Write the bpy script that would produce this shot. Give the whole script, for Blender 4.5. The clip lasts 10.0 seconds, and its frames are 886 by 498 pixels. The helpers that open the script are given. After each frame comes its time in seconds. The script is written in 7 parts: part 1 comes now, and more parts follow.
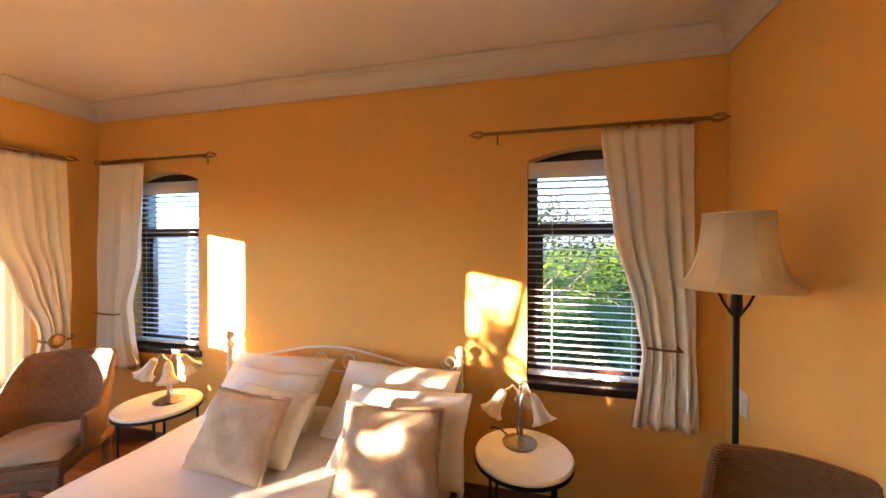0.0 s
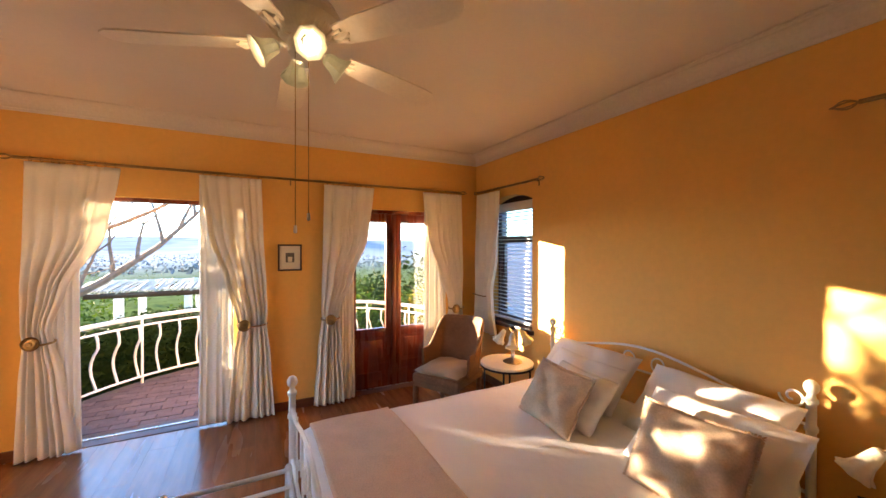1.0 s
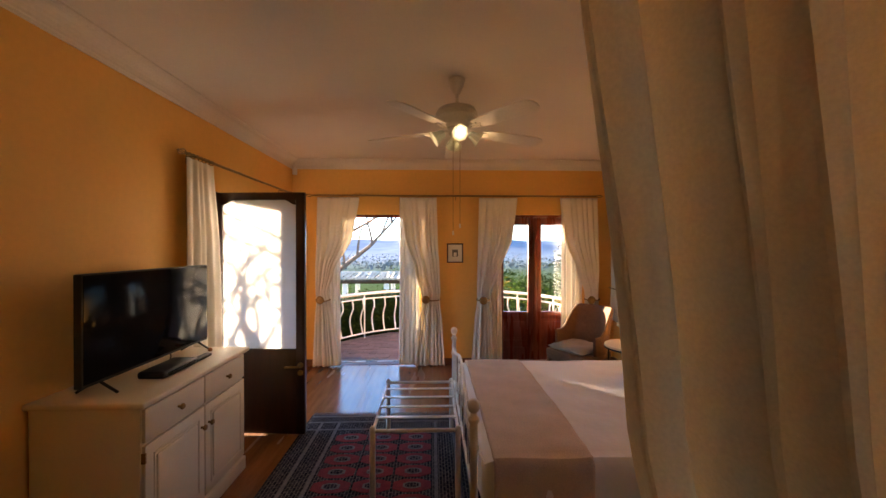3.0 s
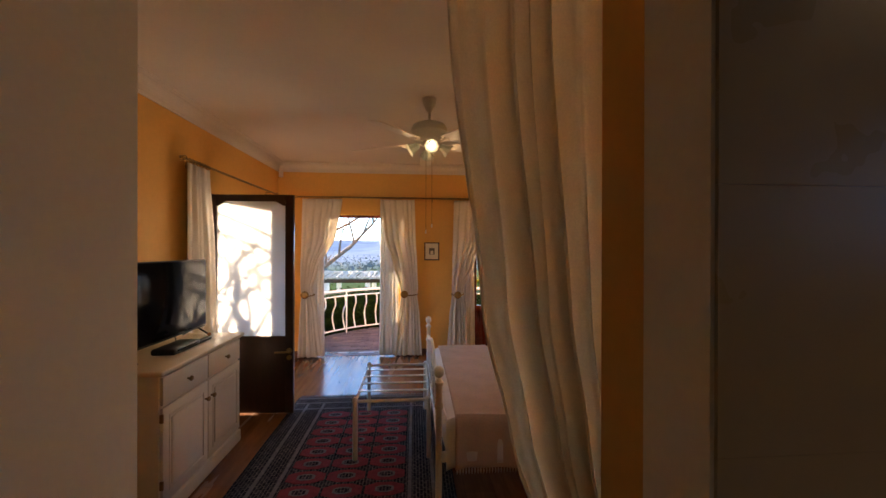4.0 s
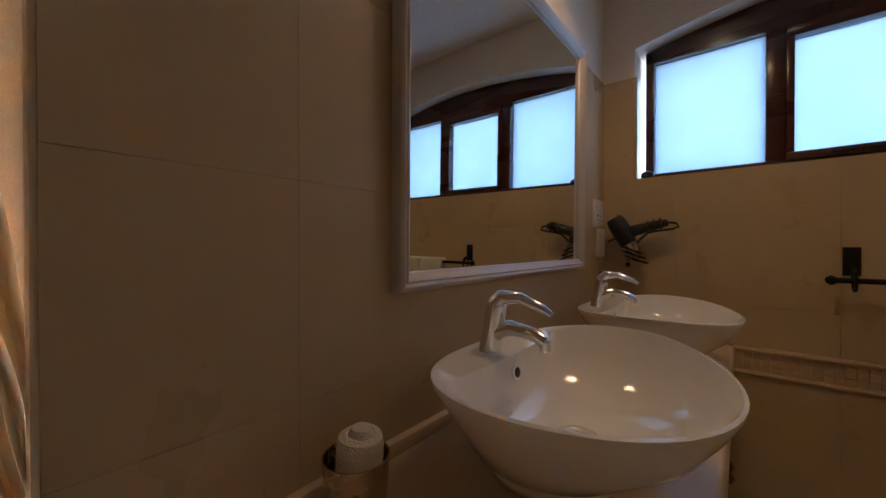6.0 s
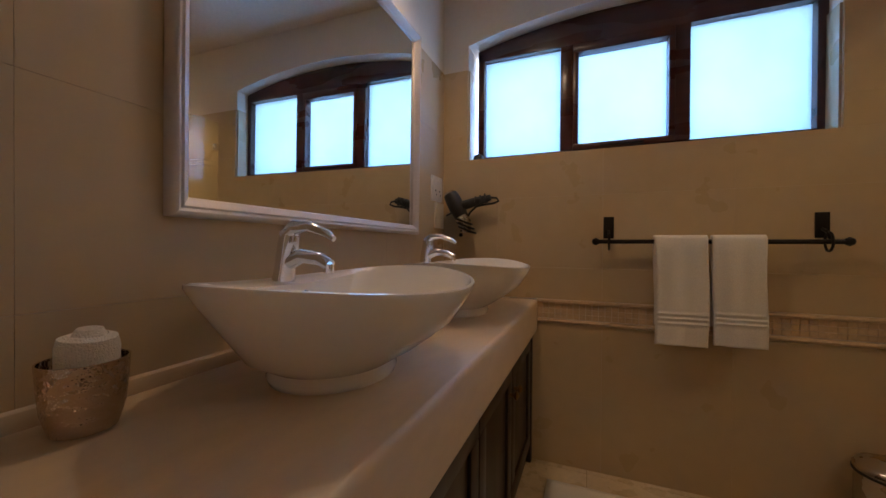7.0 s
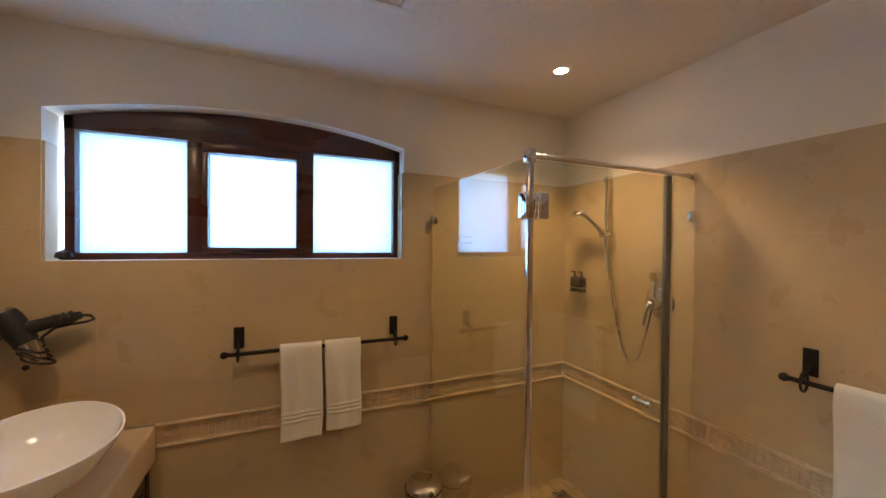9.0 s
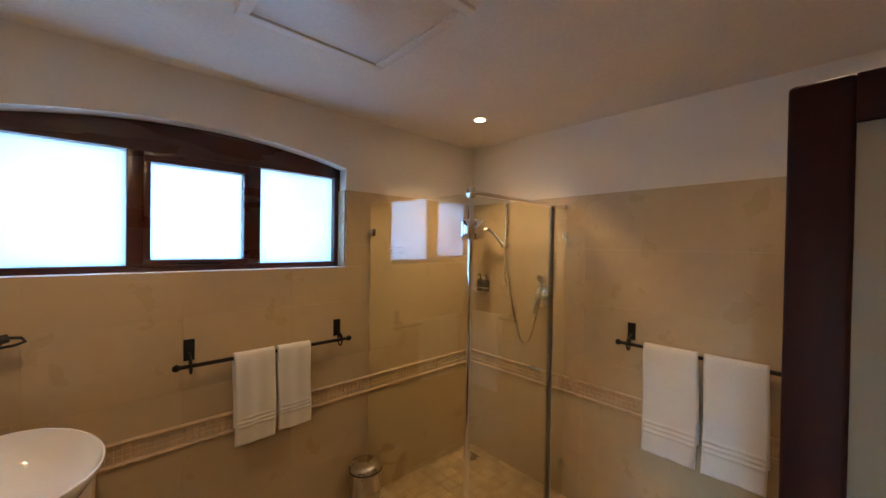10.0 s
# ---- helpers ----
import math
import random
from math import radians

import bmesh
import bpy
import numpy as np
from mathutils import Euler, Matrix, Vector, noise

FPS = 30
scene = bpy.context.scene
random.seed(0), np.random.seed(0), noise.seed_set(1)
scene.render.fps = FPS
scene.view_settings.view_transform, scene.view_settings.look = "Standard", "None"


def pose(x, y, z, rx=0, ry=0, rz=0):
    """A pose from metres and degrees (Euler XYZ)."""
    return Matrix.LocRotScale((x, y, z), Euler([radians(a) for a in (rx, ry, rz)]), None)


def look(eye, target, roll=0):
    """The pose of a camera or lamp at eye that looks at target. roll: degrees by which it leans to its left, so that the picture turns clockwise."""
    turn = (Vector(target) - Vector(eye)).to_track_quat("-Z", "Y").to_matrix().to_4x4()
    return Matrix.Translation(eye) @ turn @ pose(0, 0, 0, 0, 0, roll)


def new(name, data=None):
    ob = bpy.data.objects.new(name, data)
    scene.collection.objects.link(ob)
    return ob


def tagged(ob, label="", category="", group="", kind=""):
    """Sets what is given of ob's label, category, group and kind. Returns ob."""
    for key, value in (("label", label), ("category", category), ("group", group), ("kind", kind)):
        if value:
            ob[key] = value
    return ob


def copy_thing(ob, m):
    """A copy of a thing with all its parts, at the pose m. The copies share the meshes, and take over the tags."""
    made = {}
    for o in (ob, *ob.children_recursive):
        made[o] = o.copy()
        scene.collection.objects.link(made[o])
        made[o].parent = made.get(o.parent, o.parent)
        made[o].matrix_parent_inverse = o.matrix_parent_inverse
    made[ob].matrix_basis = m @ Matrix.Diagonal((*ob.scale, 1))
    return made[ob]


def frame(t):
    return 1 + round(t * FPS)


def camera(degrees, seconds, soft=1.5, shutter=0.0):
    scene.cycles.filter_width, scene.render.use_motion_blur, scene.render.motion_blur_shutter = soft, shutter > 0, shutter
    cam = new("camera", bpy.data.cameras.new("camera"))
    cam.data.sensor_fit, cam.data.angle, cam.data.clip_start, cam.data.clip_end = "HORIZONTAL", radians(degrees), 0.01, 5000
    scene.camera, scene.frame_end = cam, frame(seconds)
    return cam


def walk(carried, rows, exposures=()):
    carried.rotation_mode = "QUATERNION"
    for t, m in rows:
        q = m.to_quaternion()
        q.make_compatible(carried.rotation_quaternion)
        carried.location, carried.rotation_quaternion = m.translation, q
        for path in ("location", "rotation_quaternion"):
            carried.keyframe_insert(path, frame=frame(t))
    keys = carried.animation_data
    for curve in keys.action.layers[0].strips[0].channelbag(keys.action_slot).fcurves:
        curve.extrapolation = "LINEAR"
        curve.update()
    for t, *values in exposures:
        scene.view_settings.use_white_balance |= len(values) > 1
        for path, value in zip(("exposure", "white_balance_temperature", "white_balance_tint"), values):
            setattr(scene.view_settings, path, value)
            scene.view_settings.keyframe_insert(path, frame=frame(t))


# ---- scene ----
cam = camera(101.5, 10.0)
METRES, EYE, TILT, LEAN, TURN = 4.0, 1.62, 0.0, 0.0, 14.2
ROWS = [
    (0.0, 0.0, 0.0, 0.0, 0.0, -0.58, -0.09),
    (0.5, 0.0124, -0.0418, 0.0046, 27.96, -0.42, -0.2),
    (1.0, 0.059, -0.0698, 0.0047, 48.48, -0.35, -0.11),
    (1.5, 0.1252, -0.0908, 0.0102, 63.54, -0.44, 0.05),
    (2.0, 0.1838, -0.1178, 0.0048, 71.22, -0.39, 0.04),
    (2.5, 0.2451, -0.1268, -0.0012, 74.19, -0.26, 0.01),
    (4.0, 0.4090, -0.1478, -0.0123, 71.24, -0.09, -0.15),
    (4.5, 0.4342, -0.1382, -0.0282, 57.80, -0.1, -0.15),
    (5.0, 0.4342, -0.1071, -0.0564, 44.57, -0.35, -0.42),
    (5.5, 0.4422, -0.0811, -0.0798, 33.9, -0.39, -0.14),
    (7.0, 0.511, -0.0684, -0.1404, 7.84, -0.395, -0.34),
    (7.5, 0.5479, -0.0818, -0.1428, -4.91, -0.19, -0.47),
    (8.0, 0.5716, -0.1016, -0.1143, -19.07, -0.07, -0.42),
    (8.5, 0.5812, -0.111, -0.056, -31.04, -0.37, -0.47),
    (9.0, 0.5738, -0.1112, -0.0055, -37.59, -0.69, -0.47),
    (9.5, 0.5265, -0.1027, 0.0047, -41.84, -1.01, -0.59),
    (10.0, 0.448, -0.1102, 0.0113, -56.99, -0.62, -0.89),
]
EXPOSURES = [(0, 4.8, 7700, 14), (0.5, 4.48, 7700, 14), (1, 4.2, 7700, 14), (1.5, 4.03, 7650, 14), (2.5, 3.78, 7700, 14), (4, 3.5, 7550, 14), (4.5, 3.6, 7500, 14), (5, 3.95, 7200, 13), (5.5, 4.45, 7200, 14), (7, 5.5, 6500, 15), (7.5, 5.7, 6200, 15), (8, 6, 6350, 13), (9, 6.1, 7000, 11), (10, 6, 7000, 11)]
walk(cam, [(t, pose(0, 0, EYE, TILT, LEAN, TURN) @ pose(METRES * x, METRES * y, METRES * z, 90 + pitch, roll, yaw)) for t, x, y, z, yaw, pitch, roll in ROWS], EXPOSURES)

# ---- fitted plan and light levels ----
XW, XE, XT, XF, XB, YN, YS, YB, YBS, XBE, ZC, ZB = -3.64, 1.02, 1.165, 1.24, 1.295, 2.30, -2.12, 2.09, -0.75, 4.10, 2.79, 2.47
OP0, OP1 = -0.69, 0.21
FAN, BLADE = (-1.235, -0.05), 36
LAMP = (0.766, 1.65)
CHAIR_W = (-2.88, 1.50, 0, 0, 0, 30)
CHAIR_E = (0.735, 1.16, 0, 0, 0, -26)
SKY, SUN, FAN_W, DOWN_W, BATH_WIN_W = 0.15, 5.0, 0.035, 0.20, 0.46
TREE, TREE_SEED = (-5.55, -4.25), 7

# ---- light ----
SUN_DIR = Vector((0.731, 0.680, -0.126)).normalized()
world = bpy.data.worlds.new("world")
scene.world = world
world.use_nodes = True
wt = world.node_tree
sky = wt.nodes.new("ShaderNodeTexSky")
sky.sky_type = "NISHITA"
sky.sun_disc = False
sky.sun_elevation = math.asin(-SUN_DIR.z)
sky.sun_rotation = math.atan2(-SUN_DIR.x, -SUN_DIR.y)
sky.air_density = 0.6
sky.dust_density = 0.1
sky.ozone_density = 3.0
wt.nodes["Background"].inputs["Strength"].default_value = SKY
wt.links.new(sky.outputs[0], wt.nodes["Background"].inputs[0])
sun_data = bpy.data.lights.new("sun", "SUN")
sun_data.energy, sun_data.angle, sun_data.color = SUN, radians(0.45), (1.0, 0.86, 0.68)
sun_ob = new("sun", sun_data)
sun_ob.matrix_world = look((0, 0, 0), SUN_DIR)


def bulb_light(name, x, y, z, watts, color, radius=0.03):
    d = bpy.data.lights.new(name, "POINT")
    d.energy, d.color, d.shadow_soft_size = watts, color, radius
    ob = new(name, d)
    ob.location = (x, y, z)
    return ob


def spot_light(name, x, y, z, watts, color, angle):
    d = bpy.data.lights.new(name, "SPOT")
    d.energy, d.color, d.shadow_soft_size, d.spot_size, d.spot_blend = watts, color, 0.09, radians(angle), 0.6
    ob = new(name, d)
    ob.location = (x, y, z)
    return ob


def window_light(name, m, w, h, watts, color):
    d = bpy.data.lights.new(name, "AREA")
    d.energy, d.color, d.shape, d.size, d.size_y = watts, color, "RECTANGLE", w, h
    ob = new(name, d)
    ob.matrix_world = m
    return ob


WARM = (1.0, 0.72, 0.42)
for k in range(4):
    a = radians(4 + 90 * k)
    bulb_light("fan_bulb_light", FAN[0] + 0.185 * math.cos(a), FAN[1] + 0.185 * math.sin(a), 2.335, FAN_W, WARM)
# The third beam is added out of view to brighten towels and east wall.
for x, y, share, cone in ((3.585, 1.563, 4.4, 118), (1.72, 1.32, 1.9, 140), (3.25, 0.0, 0.9, 150)):
    spot_light("downlight_beam", x, y, 2.445, DOWN_W * share, (1.0, 0.68, 0.40), cone)
window_light("bath_window_daylight", pose(2.19, 2.42, 1.85, -90, 0, 0), 1.5, 0.75, BATH_WIN_W, (0.70, 0.80, 1.0))

# ---- materials ----


def nodes_of(name):
    m = bpy.data.materials.new(name)
    m.use_nodes = True
    t = m.node_tree
    return m, t, t.nodes["Principled BSDF"]


def node(t, kind, **values):
    n = t.nodes.new(kind)
    for k, v in values.items():
        n.inputs[k.replace("_", " ")].default_value = v
    return n


def position(t, scale=(1, 1, 1), rot=(0, 0, 0)):
    g = t.nodes.new("ShaderNodeNewGeometry")
    mp = t.nodes.new("ShaderNodeMapping")
    mp.inputs["Scale"].default_value = scale
    mp.inputs["Rotation"].default_value = rot
    t.links.new(g.outputs["Position"], mp.inputs["Vector"])
    return mp.outputs["Vector"]


def noise_value(t, vec, scale, lo, hi, detail=3.0):
    n = node(t, "ShaderNodeTexNoise", Scale=scale, Detail=detail)
    t.links.new(vec, n.inputs["Vector"])
    r = node(t, "ShaderNodeMapRange", To_Min=lo, To_Max=hi)
    r.inputs["From Min"].default_value, r.inputs["From Max"].default_value = 0.25, 0.75
    t.links.new(n.outputs["Fac"], r.inputs["Value"])
    return r.outputs["Result"]


def times(t, a, b):
    n = t.nodes.new("ShaderNodeMath")
    n.operation = "MULTIPLY"
    t.links.new(a, n.inputs[0])
    t.links.new(b, n.inputs[1])
    return n.outputs[0]


def tint(t, color, value):
    """color (a tuple or a socket) times a grey value."""
    mx = t.nodes.new("ShaderNodeMix")
    mx.data_type, mx.blend_type = "RGBA", "MULTIPLY"
    mx.inputs[0].default_value = 1.0
    if isinstance(color, tuple):
        mx.inputs[6].default_value = (*color, 1)
    else:
        t.links.new(color, mx.inputs[6])
    t.links.new(value, mx.inputs[7])
    return mx.outputs[2]


def blend(t, fac, c1, c2):
    mx = t.nodes.new("ShaderNodeMix")
    mx.data_type = "RGBA"
    t.links.new(fac, mx.inputs[0])
    for i, c in ((6, c1), (7, c2)):
        if isinstance(c, tuple):
            mx.inputs[i].default_value = (*c, 1)
        else:
            t.links.new(c, mx.inputs[i])
    return mx.outputs[2]


def add_bump(t, b, height, strength, distance=0.01):
    bp = node(t, "ShaderNodeBump", Strength=strength, Distance=distance)
    t.links.new(height, bp.inputs["Height"])
    t.links.new(bp.outputs["Normal"], b.inputs["Normal"])


def mat(name, color, rough=0.5, metal=0.0, var=0.08, scale=3.0, fine=60.0, fvar=0.05, bump=0.1, bscale=150.0, bdist=0.003,
        spread=(1, 1, 1), each=0.0, trans=0.0):
    """A surface with broad and fine variation of its colour and gloss and a fine relief."""
    m, t, b = nodes_of(name)
    p = position(t, spread)
    v = times(t, noise_value(t, p, scale, 1 - var, 1 + var), noise_value(t, p, fine, 1 - fvar, 1 + fvar))
    if each:
        oi = t.nodes.new("ShaderNodeObjectInfo")
        r = node(t, "ShaderNodeMapRange", To_Min=1 - each, To_Max=1 + each)
        t.links.new(oi.outputs["Random"], r.inputs["Value"])
        v = times(t, v, r.outputs["Result"])
    col = tint(t, color, v)
    t.links.new(col, b.inputs["Base Color"])
    b.inputs["Metallic"].default_value = metal
    t.links.new(noise_value(t, p, scale * 2.3, max(rough - 0.08, 0.02), min(rough + 0.08, 1)), b.inputs["Roughness"])
    if bump:
        n = node(t, "ShaderNodeTexNoise", Scale=bscale, Detail=3.0)
        t.links.new(p, n.inputs["Vector"])
        add_bump(t, b, n.outputs["Fac"], bump, bdist)
    if trans:
        tr = t.nodes.new("ShaderNodeBsdfTranslucent")
        t.links.new(col, tr.inputs["Color"])
        mix = t.nodes.new("ShaderNodeMixShader")
        mix.inputs[0].default_value = trans
        t.links.new(b.outputs[0], mix.inputs[1])
        t.links.new(tr.outputs[0], mix.inputs[2])
        t.links.new(mix.outputs[0], t.nodes["Material Output"].inputs["Surface"])
    return m


def wood(name, dark, light, along="x", rough=0.4, scale=9.0, each=0.0, coat=0.0):
    m, t, b = nodes_of(name)
    k = {"x": (0.12, 1, 1), "y": (1, 0.12, 1), "z": (1, 1, 0.12)}[along]
    p = position(t, k)
    g = noise_value(t, p, scale * 3, 0, 1, 6.0)
    col = blend(t, g, dark, light)
    v = times(t, noise_value(t, p, scale * 0.4, 0.85, 1.15), noise_value(t, p, scale * 16, 0.9, 1.1))
    if each:
        oi = t.nodes.new("ShaderNodeObjectInfo")
        r = node(t, "ShaderNodeMapRange", To_Min=1 - each, To_Max=1 + each)
        t.links.new(oi.outputs["Random"], r.inputs["Value"])
        v = times(t, v, r.outputs["Result"])
    t.links.new(tint(t, col, v), b.inputs["Base Color"])
    t.links.new(noise_value(t, p, scale, rough - 0.07, rough + 0.07), b.inputs["Roughness"])
    b.inputs["Coat Weight"].default_value = coat
    b.inputs["Coat Roughness"].default_value = 0.15
    add_bump(t, b, g, 0.08, 0.002)
    return m


def weave(name, c1, c2, scale, rough=0.8, dist=0.004):
    m, t, b = nodes_of(name)
    p = position(t)
    w1 = node(t, "ShaderNodeTexWave", Scale=scale, Distortion=1.5)
    w1.bands_direction = "Z"
    t.links.new(p, w1.inputs["Vector"])
    w2 = node(t, "ShaderNodeTexWave", Scale=scale * 0.22, Distortion=2.0)
    w2.bands_direction = "DIAGONAL"
    t.links.new(p, w2.inputs["Vector"])
    f = times(t, w1.outputs["Fac"], noise_value(t, p, 40, 0.4, 1.2))
    col = tint(t, blend(t, f, c1, c2), noise_value(t, p, 6, 0.8, 1.2))
    t.links.new(col, b.inputs["Base Color"])
    b.inputs["Roughness"].default_value = rough
    h = t.nodes.new("ShaderNodeMath")
    h.operation = "ADD"
    t.links.new(w1.outputs["Fac"], h.inputs[0])
    t.links.new(w2.outputs["Fac"], h.inputs[1])
    add_bump(t, b, h.outputs[0], 0.5, dist)
    return m


def clear_glass(name, tintc=(1, 1, 1), rough=0.0, power=4.0):
    """A thin pane: mostly straight through, with the gloss that glass has."""
    m, t, b = nodes_of(name)
    tr = t.nodes.new("ShaderNodeBsdfTransparent")
    tr.inputs[0].default_value = (*tintc, 1)
    gl = t.nodes.new("ShaderNodeBsdfGlossy")
    gl.inputs["Roughness"].default_value = rough
    lw = t.nodes.new("ShaderNodeLayerWeight")
    lw.inputs["Blend"].default_value = 0.5
    pw = t.nodes.new("ShaderNodeMath")
    pw.operation = "POWER"
    pw.inputs[1].default_value = power
    t.links.new(lw.outputs["Facing"], pw.inputs[0])
    fr = node(t, "ShaderNodeMapRange", To_Min=0.035, To_Max=0.95)
    t.links.new(pw.outputs[0], fr.inputs["Value"])
    mix = t.nodes.new("ShaderNodeMixShader")
    t.links.new(fr.outputs[0], mix.inputs[0])
    t.links.new(tr.outputs[0], mix.inputs[1])
    t.links.new(gl.outputs[0], mix.inputs[2])
    t.links.new(mix.outputs[0], t.nodes["Material Output"].inputs["Surface"])
    return m


def frosted_glass(name, color, share=0.8):
    m, t, b = nodes_of(name)
    p = position(t)
    b.inputs["Base Color"].default_value = (*color, 1)
    b.inputs["Roughness"].default_value = 0.35
    n = node(t, "ShaderNodeTexNoise", Scale=260.0, Detail=2.0)
    t.links.new(p, n.inputs["Vector"])
    add_bump(t, b, n.outputs["Fac"], 0.25, 0.002)
    tr = t.nodes.new("ShaderNodeBsdfTranslucent")
    t.links.new(tint(t, color, noise_value(t, p, 5, 0.94, 1.04)), tr.inputs["Color"])
    mix = t.nodes.new("ShaderNodeMixShader")
    mix.inputs[0].default_value = share
    t.links.new(b.outputs[0], mix.inputs[1])
    t.links.new(tr.outputs[0], mix.inputs[2])
    t.links.new(mix.outputs[0], t.nodes["Material Output"].inputs["Surface"])
    return m


def glow(name, color, strength):
    m, t, b = nodes_of(name)
    b.inputs["Emission Color"].default_value = (*color, 1)
    b.inputs["Emission Strength"].default_value = strength
    return m


YELLOW = mat("yellow_wall_paint", (0.83, 0.455, 0.125), 0.75, var=0.05, scale=1.2, fine=25, fvar=0.03, bump=0.12, bscale=90)
CEIL = mat("ceiling_paint", (0.74, 0.66, 0.58), 0.85, var=0.03, scale=1.5, fvar=0.02, bump=0.06, bscale=120)
CORNICE = mat("cornice_paint", (0.72, 0.64, 0.565), 0.7, var=0.03, bump=0.04)
WHITE = mat("white_wall_paint", (0.80, 0.74, 0.66), 0.8, var=0.04, scale=1.5, fvar=0.02, bump=0.08, bscale=90)
JAMB = mat("off_white_jamb_paint", (0.88, 0.82, 0.72), 0.6, var=0.04, fvar=0.02, bump=0.08)
TILE = mat("beige_wall_tile", (0.54, 0.41, 0.25), 0.32, var=0.035, scale=2.5, fine=14, fvar=0.035, bump=0.02, bscale=60, each=0.012)
FTILE = mat("cream_floor_tile", (0.62, 0.49, 0.32), 0.3, var=0.12, scale=5, fine=40, fvar=0.06, bump=0.03, each=0.05)
PEBBLE = mat("mottled_shower_tile", (0.50, 0.36, 0.20), 0.4, var=0.25, scale=14, fine=60, fvar=0.12, bump=0.1, each=0.18)
GROUT = mat("grout", (0.42, 0.31, 0.19), 0.9, var=0.1, bump=0.2)
BAND = mat("carved_travertine", (0.60, 0.44, 0.28), 0.5, var=0.15, scale=12, fine=80, fvar=0.10, bump=0.3, bscale=60, bdist=0.005, each=0.06)
TRAV = mat("travertine_counter", (0.62, 0.49, 0.35), 0.42, var=0.06, scale=2, fine=30, fvar=0.05, bump=0.04, bscale=40, spread=(1, 0.35, 1))
PLANK = wood("laminate_plank", (0.17, 0.058, 0.020), (0.30, 0.115, 0.042), "x", 0.24, 7.0, each=0.10, coat=0.25)
SKIRT = wood("dark_skirting", (0.10, 0.030, 0.014), (0.17, 0.055, 0.022), "y", 0.35)
MAHOG = wood("mahogany", (0.085, 0.014, 0.008), (0.20, 0.036, 0.014), "z", 0.28, 8.0, coat=0.35)
WINWOOD = wood("dark_red_window_wood", (0.040, 0.010, 0.007), (0.085, 0.020, 0.011), "x", 0.3, 6.0, coat=0.3)
DOORRED = wood("dark_red_door_wood", (0.020, 0.004, 0.003), (0.045, 0.008, 0.005), "z", 0.5, 7.0, coat=0.0)
DOORRED.node_tree.nodes["Principled BSDF"].inputs["Specular IOR Level"].default_value = 0.2
DARKWOOD = wood("dark_door_wood", (0.030, 0.010, 0.007), (0.060, 0.019, 0.011), "z", 0.35, 8.0, coat=0.2)
VANITY = wood("dark_vanity_wood", (0.014, 0.006, 0.004), (0.028, 0.013, 0.008), "z", 0.4, 8.0)
CREAMPAINT = mat("cream_cabinet_paint", (0.74, 0.66, 0.52), 0.42, var=0.04, scale=2, fvar=0.02, bump=0.05, bscale=60)
DRAPE = mat("cream_drape_cloth", (0.91, 0.85, 0.75), 0.9, var=0.04, fine=220, fvar=0.05, bump=0.2, bscale=500, bdist=0.002, trans=0.16)
THINDRAPE = mat("unlined_cream_cloth", (0.95, 0.88, 0.76), 0.9, var=0.05, fine=220, fvar=0.06, bump=0.25, bscale=500, bdist=0.002, trans=0.82)
SHEER = mat("white_lining_cloth", (0.85, 0.82, 0.76), 0.9, var=0.03, fine=220, fvar=0.04, bump=0.2, bscale=500, bdist=0.002, trans=0.16)
BRASS = mat("aged_brass", (0.32, 0.20, 0.085), 0.36, 1.0, var=0.2, scale=20, fvar=0.15, bump=0.1)
IRON = mat("black_iron", (0.018, 0.016, 0.015), 0.5, 0.6, var=0.2, bump=0.15)
CHROME = mat("chrome", (0.82, 0.82, 0.84), 0.07, 1.0, var=0.02, fvar=0.01, bump=0.0)
STEEL = mat("brushed_steel", (0.55, 0.50, 0.45), 0.28, 1.0, var=0.03, fvar=0.02, bump=0.02)
PEWTER = mat("dark_aged_pewter", (0.26, 0.21, 0.16), 0.35, 1.0, var=0.25, scale=40, fvar=0.2, bump=0.5, bscale=90, bdist=0.006)
HAMMER = mat("hammered_metal", (0.62, 0.50, 0.40), 0.12, 1.0, var=0.06, bump=0.7, bscale=55, bdist=0.012)
WMETAL = mat("white_enamel_metal", (0.80, 0.77, 0.72), 0.35, var=0.04, fvar=0.03, bump=0.04)
CREAMMETAL = mat("cream_post_enamel", (0.78, 0.66, 0.46), 0.4, var=0.06, bump=0.05)
LINEN = mat("white_bed_linen", (0.82, 0.79, 0.76), 0.9, var=0.03, scale=4, fine=300, fvar=0.03, bump=0.25, bscale=14, bdist=0.02)
THROW = mat("beige_plush_throw", (0.62, 0.48, 0.37), 0.95, var=0.09, scale=6, fine=140, fvar=0.1, bump=0.5, bscale=160, bdist=0.006)
FUR = mat("beige_plush_cushion", (0.58, 0.42, 0.29), 0.9, var=0.16, scale=9, fine=120, fvar=0.12, bump=0.35, bscale=340, bdist=0.005)
TOWEL = mat("white_towelling", (0.80, 0.76, 0.70), 0.98, var=0.04, fine=260, fvar=0.08, bump=0.8, bscale=420, bdist=0.004)
WICKER = weave("brown_wicker", (0.115, 0.052, 0.024), (0.26, 0.135, 0.068), 44.0)
SEATCLOTH = mat("taupe_seat_cloth", (0.34, 0.25, 0.17), 0.9, var=0.08, fine=200, fvar=0.08, bump=0.3, bscale=400)
TABLETOP = mat("cream_stone_tabletop", (0.76, 0.66, 0.50), 0.35, var=0.08, scale=6, fvar=0.05, bump=0.03)
LAMPGLASS = mat("ribbed_white_lamp_glass", (0.84, 0.78, 0.66), 0.25, var=0.05, bump=0.1, trans=0.5)
FANGLASS = mat("frosted_fan_shade_glass", (0.60, 0.60, 0.52), 0.3, var=0.04, bump=0.05, trans=0.25)
